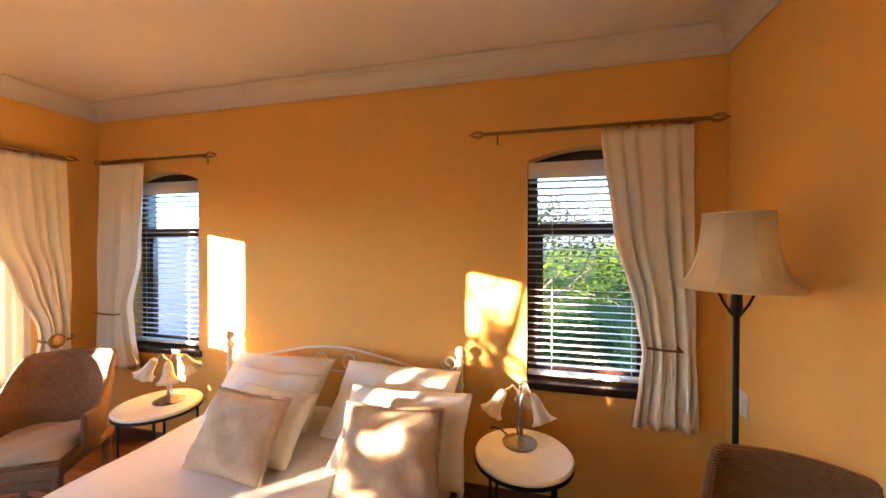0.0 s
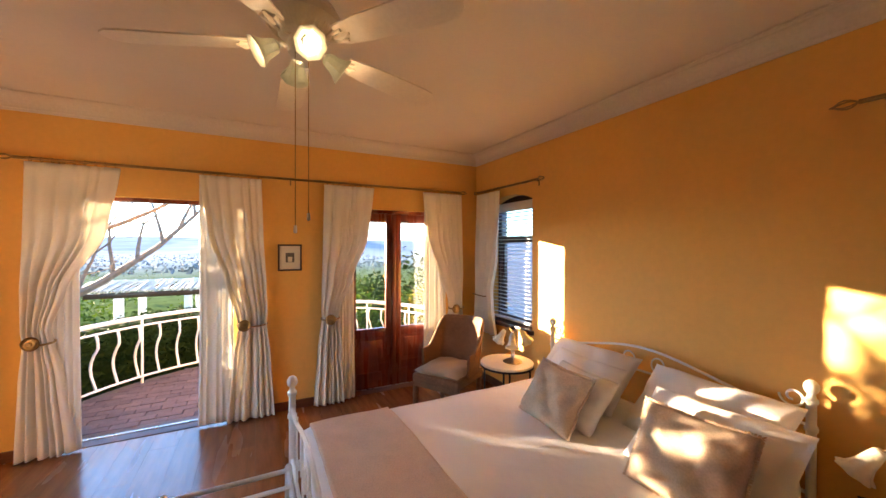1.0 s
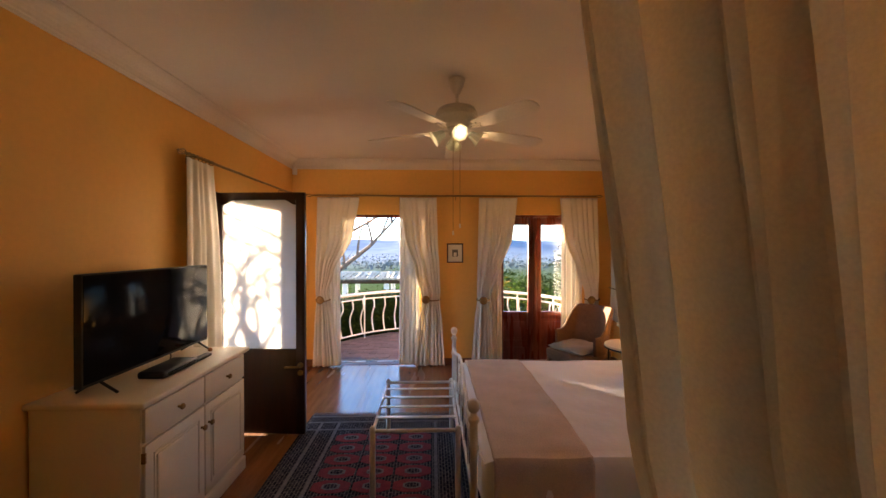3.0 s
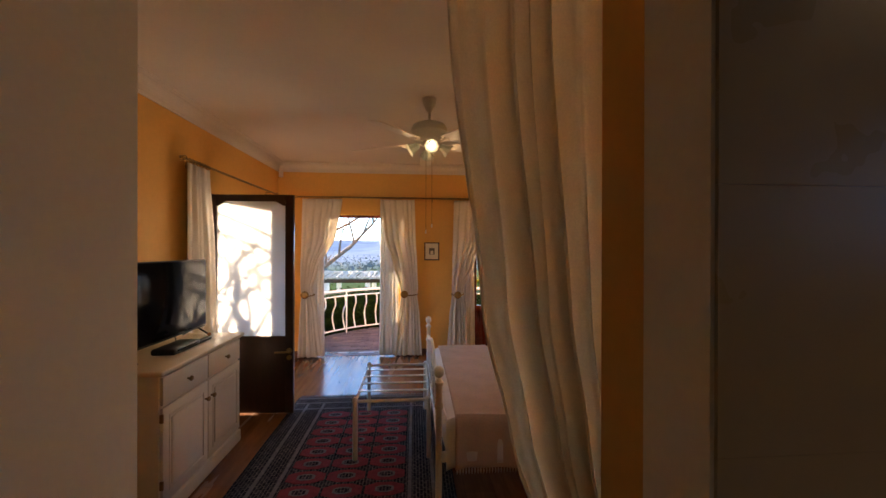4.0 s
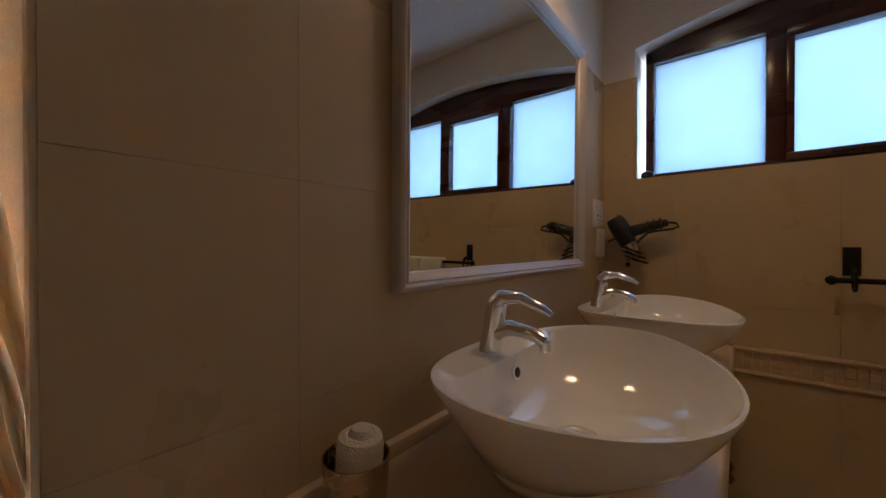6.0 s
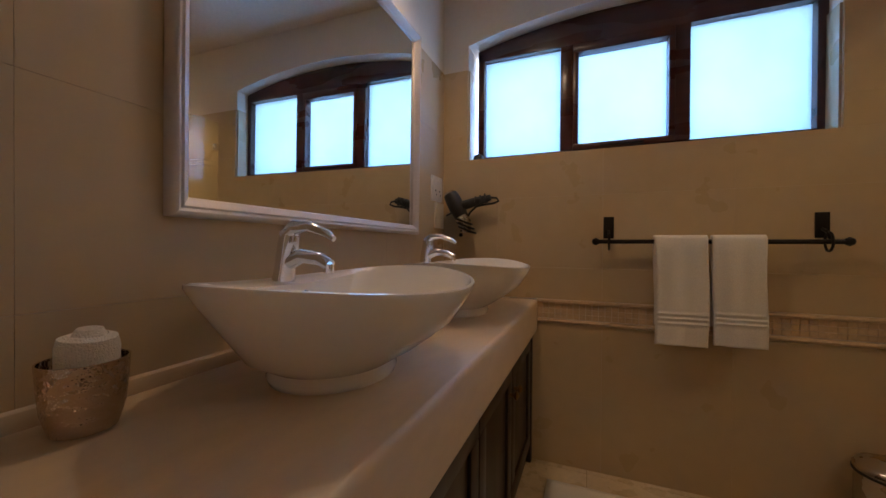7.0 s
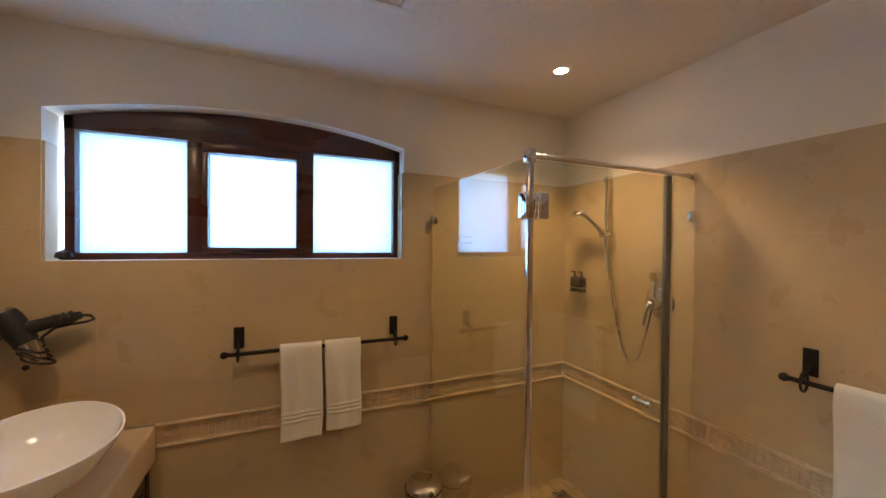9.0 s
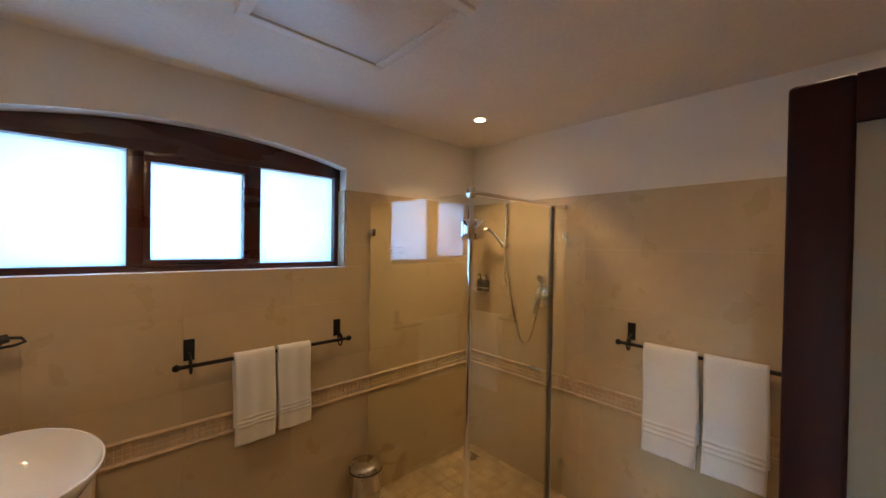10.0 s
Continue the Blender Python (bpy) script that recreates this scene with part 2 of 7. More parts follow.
BULB = glow("lit_bulb", (1.0, 0.86, 0.62), 1.4)
DOWNGLOW = glow("lit_downlight", (1.0, 0.84, 0.60), 1.2)
SHADE = mat("cream_lampshade_cloth", (0.90, 0.80, 0.62), 0.85, var=0.04, fine=200, fvar=0.05, bump=0.15, bscale=300, trans=0.45)
FANWHITE = mat("fan_off_white", (0.76, 0.68, 0.58), 0.4, var=0.04, bump=0.03)
BLACK = mat("black_gloss_plastic", (0.008, 0.008, 0.009), 0.18, var=0.1, bump=0.0)
BLACKMATT = mat("black_matt_plastic", (0.014, 0.014, 0.015), 0.45, var=0.1, bump=0.05)
SCREEN = mat("dark_tv_screen", (0.006, 0.006, 0.008), 0.10, var=0.05, bump=0.0)
SCREEN.node_tree.nodes["Principled BSDF"].inputs["Specular IOR Level"].default_value = 0.07
CERAMIC = mat("white_ceramic", (0.86, 0.83, 0.78), 0.06, var=0.02, fvar=0.01, bump=0.0)
PLASTIC = mat("white_plastic", (0.78, 0.74, 0.68), 0.35, var=0.03, bump=0.02)
SILVERFRAME = mat("silver_white_frame", (0.63, 0.57, 0.53), 0.45, 0.25, var=0.03, scale=6, fvar=0.02, bump=0.0)
PAPER = mat("cream_paper", (0.74, 0.68, 0.56), 0.9, var=0.04, bump=0.03)
INK = mat("grey_print", (0.16, 0.14, 0.12), 0.9, var=0.3, scale=60, bump=0.0)
BLINDW = mat("white_blind_slat", (0.78, 0.77, 0.76), 0.4, var=0.03, bump=0.02, trans=0.12)
EXTWHITE = mat("white_outside_paint", (0.80, 0.80, 0.78), 0.6, var=0.06, bump=0.1)
PAVER = mat("brown_brick_paver", (0.115, 0.072, 0.066), 0.8, var=0.18, scale=10, fine=70, fvar=0.15, bump=0.4, bscale=90, each=0.22)
SAND = mat("joint_sand", (0.13, 0.10, 0.08), 0.95, var=0.2, bump=0.4)
DARKBARK = mat("dark_bark", (0.045, 0.036, 0.032), 0.95, var=0.25, scale=14, bump=0.6, bscale=50, bdist=0.01)
BARK = mat("grey_bark", (0.16, 0.125, 0.10), 0.9, var=0.25, scale=14, bump=0.6, bscale=50, bdist=0.01)
REED = mat("pale_reed_roof", (0.50, 0.43, 0.33), 0.95, var=0.25, scale=20, fvar=0.2, bump=0.6, bscale=60)
MIRROR, mirror_t, mirror_b = nodes_of("mirror_silver")
mirror_b.inputs["Base Color"].default_value = (0.86, 0.88, 0.87, 1)
mirror_b.inputs["Metallic"].default_value, mirror_b.inputs["Roughness"].default_value = 1.0, 0.01
PANE = clear_glass("window_glass", (0.95, 0.97, 0.96))
SHOWERGLASS = clear_glass("shower_glass", (0.95, 0.965, 0.90), power=2.2)
FROST = frosted_glass("frosted_bath_glass", (0.44, 0.54, 0.60), 0.85)
FROSTBEIGE = frosted_glass("beige_obscured_glass", (0.40, 0.35, 0.26), 0.35)
FROSTDOOR = frosted_glass("frosted_door_glass", (0.80, 0.79, 0.78), 0.75)


def leaf_mat(name, c1, c2, trans=0.22):
    m, t, b = nodes_of(name)
    g = t.nodes.new("ShaderNodeNewGeometry")
    col = blend(t, g.outputs["Random Per Island"], c1, c2)
    t.links.new(col, b.inputs["Base Color"])
    b.inputs["Roughness"].default_value = 0.8
    b.inputs["Specular IOR Level"].default_value = 0.03
    tr = t.nodes.new("ShaderNodeBsdfTranslucent")
    t.links.new(col, tr.inputs["Color"])
    mix = t.nodes.new("ShaderNodeMixShader")
    mix.inputs[0].default_value = trans
    t.links.new(b.outputs[0], mix.inputs[1])
    t.links.new(tr.outputs[0], mix.inputs[2])
    t.links.new(mix.outputs[0], t.nodes["Material Output"].inputs["Surface"])
    return m


LEAF = leaf_mat("garden_leaf", (0.016, 0.038, 0.006), (0.050, 0.080, 0.010))
LEAFDARK = leaf_mat("hedge_leaf", (0.010, 0.022, 0.006), (0.024, 0.042, 0.011), 0.12)
LEAFMID = leaf_mat("tree_leaf", (0.016, 0.028, 0.010), (0.046, 0.062, 0.018))
LEAFYEL = leaf_mat("yellow_blossom_leaf", (0.26, 0.15, 0.012), (0.05, 0.075, 0.014))


def rug_material():
    m, t, b = nodes_of("patterned_rug_wool")
    p = position(t)
    br = node(t, "ShaderNodeTexBrick", Scale=1.0)
    br.inputs["Color1"].default_value = (0.016, 0.014, 0.018, 1)
    br.inputs["Color2"].default_value = (0.040, 0.034, 0.037, 1)
    br.inputs["Mortar"].default_value = (0.13, 0.11, 0.095, 1)
    br.inputs["Brick Width"].default_value, br.inputs["Row Height"].default_value = 0.045, 0.022
    br.inputs["Mortar Size"].default_value = 0.0028
    t.links.new(p, br.inputs["Vector"])
    vo = node(t, "ShaderNodeTexVoronoi", Scale=38.0)
    t.links.new(p, vo.inputs["Vector"])
    r = node(t, "ShaderNodeMapRange", To_Min=0.45, To_Max=1.5)
    t.links.new(vo.outputs["Distance"], r.inputs["Value"])
    col = tint(t, br.outputs["Color"], times(t, r.outputs["Result"], noise_value(t, p, 7, 0.7, 1.3)))
    t.links.new(col, b.inputs["Base Color"])
    b.inputs["Roughness"].default_value = 0.95
    add_bump(t, b, noise_value(t, p, 320, 0, 1), 0.5, 0.004)
    return m


RUGDARK = rug_material()
RUGDARK.node_tree.nodes["Principled BSDF"].inputs["Specular IOR Level"].default_value = 0.05
RUGRED = mat("red_rug_wool", (0.20, 0.020, 0.022), 0.95, var=0.25, scale=30, fine=160, fvar=0.25, bump=0.5, bscale=320)
RUGCREAM = mat("grey_cream_rug_wool", (0.14, 0.12, 0.11), 0.95, var=0.25, scale=30, fine=160, fvar=0.25, bump=0.5, bscale=320)

# ---- mesh helpers ----
ORIGIN = {}


def thing(name, label, category, loc, group="", kind=""):
    ob = new(name)
    ob.location = loc
    ob.empty_display_size = 0.05
    ORIGIN[ob.name] = Vector(loc)
    return tagged(ob, label, category, group, kind)


def finish(name, bm, material, smooth=0.7):
    me = bpy.data.meshes.new(name)
    bm.normal_update()
    if smooth:
        for f in bm.faces:
            f.smooth = True
        for e in bm.edges:
            if len(e.link_faces) == 2 and e.calc_face_angle(3.2) > smooth:
                e.smooth = False
    bm.to_mesh(me)
    bm.free()
    me.materials.append(material)
    return me


def part(name, bm, material, parent, label="", smooth=0.7, solid=0.0):
    o = ORIGIN[parent.name]
    bmesh.ops.translate(bm, vec=-o, verts=bm.verts)
    ob = new(name, finish(name, bm, material, smooth))
    ob.parent = parent
    ORIGIN[ob.name] = o
    if solid:
        md = ob.modifiers.new("thickness", "SOLIDIFY")
        md.thickness, md.offset = solid, 0
    return tagged(ob, label)


def single(name, bm, material, label, category, loc, group="", kind="", smooth=0.7, solid=0.0):
    """A thing of one mesh."""
    o = Vector(loc)
    bmesh.ops.translate(bm, vec=-o, verts=bm.verts)
    ob = new(name, finish(name, bm, material, smooth))
    ob.location = o
    ORIGIN[ob.name] = o
    if solid:
        md = ob.modifiers.new("thickness", "SOLIDIFY")
        md.thickness, md.offset = solid, 0
    return tagged(ob, label, category, group, kind)


def structure(name, bm, material, label="", smooth=0):
    ob = new(name, finish(name, bm, material, smooth))
    ORIGIN[ob.name] = Vector((0, 0, 0))
    return tagged(ob, label, kind="structure")


def bx(x0, x1, y0, y1, z0, z1, bevel=0.0, bm=None, seg=2):
    b = bmesh.new()
    bmesh.ops.create_cube(b, size=1)
    for v in b.verts:
        v.co = Vector(((x0 + x1) / 2 + v.co.x * abs(x1 - x0), (y0 + y1) / 2 + v.co.y * abs(y1 - y0), (z0 + z1) / 2 + v.co.z * abs(z1 - z0)))
    if bevel:
        bmesh.ops.bevel(b, geom=list(b.edges), offset=bevel, segments=seg, affect="EDGES", profile=0.5)
    return join(bm, b)


def join(bm, b):
    if bm is None:
        return b
    me = bpy.data.meshes.new("joined")
    b.to_mesh(me)
    b.free()
    bm.from_mesh(me)
    bpy.data.meshes.remove(me)
    return bm


def turned(bm, m):
    bmesh.ops.transform(bm, matrix=m, verts=bm.verts)
    return bm


def tube(points, radius, seg=8, bm=None, closed=False):
    """A round bar along points; radius a number or one for each point."""
    b = bmesh.new()
    pts = [Vector(p) for p in points]
    n = len(pts)
    rs = radius if isinstance(radius, (list, tuple)) else [radius] * n
    rings, side = [], None
    for i, p in enumerate(pts):
        if closed:
            d = pts[(i + 1) % n] - pts[i - 1]
        else:
            d = pts[min(i + 1, n - 1)] - pts[max(i - 1, 0)]
        d.normalize()
        if side is None:
            side = d.orthogonal().normalized()
        side = (side - d * side.dot(d)).normalized()
        up = d.cross(side)
        rings.append([b.verts.new(p + (side * math.cos(a) + up * math.sin(a)) * rs[i]) for a in (2 * math.pi * k / seg for k in range(seg))])
    for i in range(n if closed else n - 1):
        r0, r1 = rings[i], rings[(i + 1) % n]
        for k in range(seg):
            b.faces.new((r0[k], r0[(k + 1) % seg], r1[(k + 1) % seg], r1[k]))
    if not closed:
        b.faces.new(rings[0][::-1])
        b.faces.new(rings[-1])
    return join(bm, b)


def lathe(profile, x=0.0, y=0.0, seg=24, sx=1.0, sy=1.0, bm=None, wave=None):
    """profile: (radius, z) from bottom to top, turned round a vertical line. wave: (count, depth from ring index on)."""
    b = bmesh.new()
    rings = []
    for i, (r, z) in enumerate(profile):
        ring = []
        for k in range(seg):
            a = 2 * math.pi * k / seg
            rr = r
            if wave:
                rr *= 1 + wave[1] * (i / max(len(profile) - 1, 1)) ** 2 * math.cos(wave[0] * a)
            ring.append(b.verts.new((x + rr * sx * math.cos(a), y + rr * sy * math.sin(a), z)))
        rings.append(ring)
    for r0, r1 in zip(rings, rings[1:]):
        for k in range(seg):
            b.faces.new((r0[k], r0[(k + 1) % seg], r1[(k + 1) % seg], r1[k]))
    if profile[0][0] > 1e-5:
        b.faces.new(rings[0][::-1])
    if profile[-1][0] > 1e-5:
        b.faces.new(rings[-1])
    bmesh.ops.remove_doubles(b, verts=b.verts, dist=1e-6)
    return join(bm, b)


def shell(profile, x=0.0, y=0.0, seg=24, wave=None, sx=1.0, sy=1.0):
    """An open turned shape with no end caps."""
    b = lathe(profile, x, y, seg, sx, sy, wave=wave)
    for f in [f for f in b.faces if len(f.verts) > 4]:
        b.faces.remove(f)
    return b


def grid_sheet(nu, nv, place):
    b = bmesh.new()
    vs = [[b.verts.new(place(i / nu, j / nv)) for i in range(nu + 1)] for j in range(nv + 1)]
    for j in range(nv):
        for i in range(nu):
            b.faces.new((vs[j][i], vs[j][i + 1], vs[j + 1][i + 1], vs[j + 1][i]))
    return b


def smoothstep(a):
    a = min(max(a, 0.0), 1.0)
    return a * a * (3 - 2 * a)


def keyed(keys, z):
    """Values between rows (z, value...) in falling z."""
    if z >= keys[0][0]:
        return keys[0][1:]
    for k0, k1 in zip(keys, keys[1:]):
        if z >= k1[0]:
            f = smoothstep((k0[0] - z) / (k0[0] - k1[0])) * 0.5 + 0.5 * (k0[0] - z) / (k0[0] - k1[0])
            return [p + (q - p) * f for p, q in zip(k0[1:], k1[1:])]
    return keys[-1][1:]


def cloth(axis, at, keys, folds, depth=0.03, seed=0, nu=90, nv=44):
    """A hanging cloth: axis 'x' hangs at x=at and spreads along y; keys (z, from, to)."""
    rnd = random.Random(seed)
    ph = [rnd.uniform(0, 6.28) for _ in range(4)]
    z1, z0 = keys[0][0], keys[-1][0]
    wide = keys[0][2] - keys[0][1]

    def place(u, v):
        z = z1 + (z0 - z1) * v
        a, c = keyed(keys, z)
        squeeze = min(max((c - a) / wide, 0.25), 1.2)
        uu = u + 0.035 * math.sin(6.28 * 1.3 * u + ph[0]) + 0.016 * math.sin(15 * u + 1.2 * v + ph[3])
        grow = depth * (0.35 + 0.65 * min(v * 2.2, 1)) * (0.6 + 0.4 / max(squeeze, 0.5))
        d = grow * (0.72 * math.sin(6.283 * folds * uu + ph[1] + 0.25 * math.sin(2.2 * v + ph[2])) + 0.40 * math.sin(6.283 * folds * 0.53 * uu + ph[2] + 0.4 * v))
        d += 0.16 * grow * math.sin(6.283 * folds * 2.03 * uu + ph[2] + 0.4 * v)
        w = a + (c - a) * min(max(u, 0), 1)
        return (at + d, w, z) if axis == "x" else (w, at + d, z)
    return grid_sheet(nu, nv, place)

# ---- large structure ----


def wall_mesh(axis, p, q, a0, a1, z1, holes, base=0.0):
    """A wall between the planes p and q, from a0 to a1, with holes (from, to, bottom, spring height, rise of arch)."""
    bm = bmesh.new()

    def block(u0, u1, za, zb, zc, zd):
        if u1 - u0 < 1e-4:
            return
        corners = []
        for u, lo, hi in ((u0, za, zc), (u1, zb, zd)):
            for w in (p, q):
                corners.append([(w, u, z) if axis == "x" else (u, w, z) for z in (lo, hi)])
        v = [[bm.verts.new(c) for c in pair] for pair in corners]
        (a, A), (b, B), (c, C), (d, D) = v
        for f in ((a, b, B, A), (c, C, D, d), (a, A, C, c), (b, d, D, B), (A, B, D, C), (a, c, d, b)):
            bm.faces.new(f)
    u = a0
    for h0, h1, zb, zs, rise in holes:
        block(u, h0, base, base, z1, z1)
        n = 20 if rise else 1
        for k in range(n):
            s, e = k / n, (k + 1) / n
            zt = [zs + rise * (1 - (2 * f - 1) ** 2) for f in (s, e)]
            block(h0 + (h1 - h0) * s, h0 + (h1 - h0) * e, zt[0], zt[1], z1, z1)
        if rise:
            strip = list(bm.verts)[-8 * n:]
            seen = {}
            for f in {f for v in strip for f in v.link_faces}:
                seen.setdefault(tuple(round(c, 4) for c in f.calc_center_median()), []).append(f)
            bmesh.ops.delete(bm, geom=[f for pair in seen.values() if len(pair) > 1 for f in pair], context="FACES_ONLY")
            bmesh.ops.remove_doubles(bm, verts=strip, dist=1e-5)
        if zb > base:
            block(h0, h1, base, base, zb, zb)
        u = h1
    block(u, a1, base, base, z1, z1)
    bmesh.ops.recalc_face_normals(bm, faces=bm.faces)
    return bm


structure("wall_west", wall_mesh("x", XW - 0.14, XW, YS - 0.25, YN + 0.25, ZC + 0.1, [(-1.68, -0.40, 0, 2.055, 0), (0.64, 1.80, 0, 2.055, 0)], -0.1), YELLOW)
structure("wall_north", wall_mesh("y", YN, YN + 0.25, XW, XE, ZC + 0.1, [(-3.32, -2.575, 0.78, 2.14, 0.075), (-0.045, 0.71, 0.78, 2.14, 0.075)], -0.1), YELLOW)
structure("wall_south", wall_mesh("y", YS - 0.25, YS, XW, XB, ZC + 0.1, [(-2.74, -1.87, 0, 2.10, 0)], -0.1), YELLOW)
structure("wall_east", wall_mesh("x", XE, XT, YS, YN + 0.25, ZC + 0.1, [(OP0, OP1, 0, 2.22, 0)], -0.1), YELLOW)
structure("wall_bath_west", wall_mesh("x", XT, XB, YS - 0.25, YB, ZC + 0.1, [(OP0, OP1, 0, 2.22, 0)], -0.1), JAMB)
structure("wall_bath_north", wall_mesh("y", YB, YB + 0.46, XT, XBE + 0.2, ZC + 0.1, [(1.44, 2.937, 1.52, 2.133, 0.09)], -0.1), WHITE)
structure("wall_bath_east", wall_mesh("x", XBE, XBE + 0.2, YBS, YB, ZC + 0.1, [], -0.1), WHITE)
structure("wall_bath_south", wall_mesh("y", YBS - 0.2, YBS, XB, XBE + 0.2, ZC + 0.1, [], -0.1), WHITE)
for x0, y0, y1 in ((XE - 0.004, OP0, OP0 + 0.006), (XT, OP1 - 0.006, OP1)):
    structure("trim", bx(x0, XB + 0.004, y0, y1, 0, 2.214), JAMB, "cream painted reveal of the bathroom opening")
structure("trim", bx(XT, XB + 0.004, OP0, OP1, 2.214, 2.22), JAMB, "cream painted head of the bathroom opening")
structure("ceiling_bedroom", bx(XW, XE, YS, YN, ZC, ZC + 0.1), CEIL)
structure("ceiling_bath", bx(XB, XBE, YBS, YB, ZB, ZB + 0.1), mat("bath_ceiling_paint", (0.76, 0.70, 0.62), 0.85, var=0.03, bump=0.05))
structure("roof_slab", bx(XW - 0.3, XBE + 0.25, YS - 0.3, YN + 0.3, ZC + 0.1, ZC + 0.22), EXTWHITE)
floor = structure("floor", bx(XW, XF, YS, YN, -0.12, -0.010), SAND, "reddish brown laminate bedroom floor")
bath_floor = structure("floor_bath", bx(XF, XBE, YBS, YB, -0.12, -0.006), GROUT, "cream tiled bathroom floor")


def cornice(name, axis, at, a0, a1, sign):
    """A coved plaster moulding where a wall meets the ceiling."""
    prof = [(0.0, -0.125), (0.012, -0.125), (0.015, -0.11), (0.02, -0.105)]
    prof += [(0.02 + 0.075 * (1 - math.cos(a)), -0.105 + 0.085 * math.sin(a)) for a in (radians(d) for d in range(10, 91, 16))]
    prof += [(0.10, -0.015), (0.112, -0.012), (0.115, -0.001), (0.0, -0.001)]
    bm = bmesh.new()
    ends = []
    for u in (a0, a1):
        ends.append([bm.verts.new(((at + sign * o, u, ZC + z) if axis == "x" else (u, at + sign * o, ZC + z))) for o, z in prof])
    n = len(prof)
    for k in range(n):
        bm.faces.new((ends[0][k], ends[0][(k + 1) % n], ends[1][(k + 1) % n], ends[1][k]))
    bmesh.ops.recalc_face_normals(bm, faces=bm.faces)
    structure(name, bm, CORNICE)


cornice("cornice_west", "x", XW, YS, YN, 1)
cornice("cornice_east", "x", XE, YS, YN, -1)
cornice("cornice_north", "y", YN, XW, XE, -1)
cornice("cornice_south", "y", YS, XW, XE, 1)


def skirting(name, axis, at, spans, sign):
    for u0, u1 in spans:
        lo, hi = sorted((at, at + sign * 0.018))
        bm = bx(lo, hi, u0, u1, 0, 0.085, 0.004) if axis == "x" else bx(u0, u1, lo, hi, 0, 0.085, 0.004)
        structure(name, bm, SKIRT)


skirting("baseboard_west", "x", XW, ((YS, -1.68), (-0.40, 0.64), (1.80, YN)), 1)
skirting("baseboard_north", "y", YN, ((XW, XE),), -1)
skirting("baseboard_south", "y", YS, ((XW, -2.74), (-1.87, XE)), 1)
skirting("baseboard_east", "x", XE, ((YS, OP0), (OP1, YN)), -1)

# ---- doors and windows of the bedroom ----


def door_frame(name, y0, y1, top):
    th = tagged(thing(name, "mahogany door frame set in the wall", "door", (XW - 0.12, (y0 + y1) / 2, 0)), kind="structure")
    part("jamb", bx(XW - 0.135, XW - 0.05, y0, y0 + 0.045, 0, top, 0.004), MAHOG, th)
    part("jamb", bx(XW - 0.135, XW - 0.05, y1 - 0.045, y1, 0, top, 0.004), MAHOG, th)
    part("head", bx(XW - 0.135, XW - 0.05, y0 + 0.045, y1 - 0.045, top - 0.035, top, 0.004), MAHOG, th)
    part("threshold", bx(XW - 0.25, XW, y0, y1, -0.01, 0.006, 0.002), SKIRT, th)
    part("threshold_strip", bx(XW - 0.15, XW - 0.115, y0, y1, 0.006, 0.014, 0.003), STEEL, th, "worn metal threshold strip")
    return th


def panel_leaf(th, y0, y1, x, top):
    """One glazed leaf with a panel below, in the plane x."""
    s = 0.092
    part("stile", bx(x - 0.021, x + 0.021, y0, y0 + s, 0.02, top, 0.004), MAHOG, th)
    part("stile", bx(x - 0.021, x + 0.021, y1 - s, y1, 0.02, top, 0.004), MAHOG, th)
    for z0, z1 in ((0.02, 0.20), (0.60, 0.70), (top - 0.105, top)):
        part("rail", bx(x - 0.020, x + 0.020, y0 + s, y1 - s, z0, z1, 0.004), MAHOG, th)
    part("rail", bx(x - 0.016, x + 0.016, y0 + s, y1 - s, 0.275, 0.30, 0.004), MAHOG, th)
    part("panel", bx(x - 0.010, x + 0.010, y0 + s, y1 - s, 0.20, 0.275, 0.0), MAHOG, th)
    pn = bx(x - 0.012, x + 0.012, y0 + s, y1 - s, 0.30, 0.60, 0.0)
    part("panel", bx(x - 0.018, x + 0.018, y0 + s + 0.035, y1 - s - 0.035, 0.335, 0.565, 0.012, pn), MAHOG, th, "raised mahogany panel")
    gl = part("pane", bx(x - 0.003, x + 0.003, y0 + s, y1 - s, 0.70, top - 0.105), PANE, th, "clear glass pane")
    gl.visible_shadow = False


door_frame("door_1", -1.68, -0.40, 2.055)
d2 = door_frame("door_2", 0.64, 1.80, 2.055)
tagged(d2, "closed glazed mahogany double door with lower panels")
panel_leaf(d2, 0.688, 1.218, XW - 0.12, 2.024)
panel_leaf(d2, 1.222, 1.752, XW - 0.12, 2.024)
part("cover_strip", bx(XW - 0.097, XW - 0.085, 1.195, 1.245, 0.02, 2.015, 0.003), MAHOG, d2)

# south door: dark leaf with frosted glass, swung into the room
sd = tagged(thing("door_3", "open dark wooden door with a large frosted glass pane", "door", (-1.86, -2.12, 0)), kind="structure")
part("jamb", bx(-1.87 - 0.05, -1.87, YS - 0.17, YS - 0.02, 0, 2.10, 0.004), DARKWOOD, sd)
part("jamb", bx(-2.74, -2.69, YS - 0.17, YS - 0.02, 0, 2.10, 0.004), DARKWOOD, sd)
part("head", bx(-2.69, -1.92, YS - 0.17, YS - 0.02, 2.05, 2.10, 0.004), DARKWOOD, sd)
LEAF_TURN = Matrix.Translation((-1.865, -2.11, 0)) @ Matrix.Rotation(radians(86.5), 4, "Z")
LW, LT = 0.80, 2.075


def leaf_part(name, bm, material, label="", smooth=0.7):
    return part(name, turned(bm, LEAF_TURN), material, sd, label, smooth)


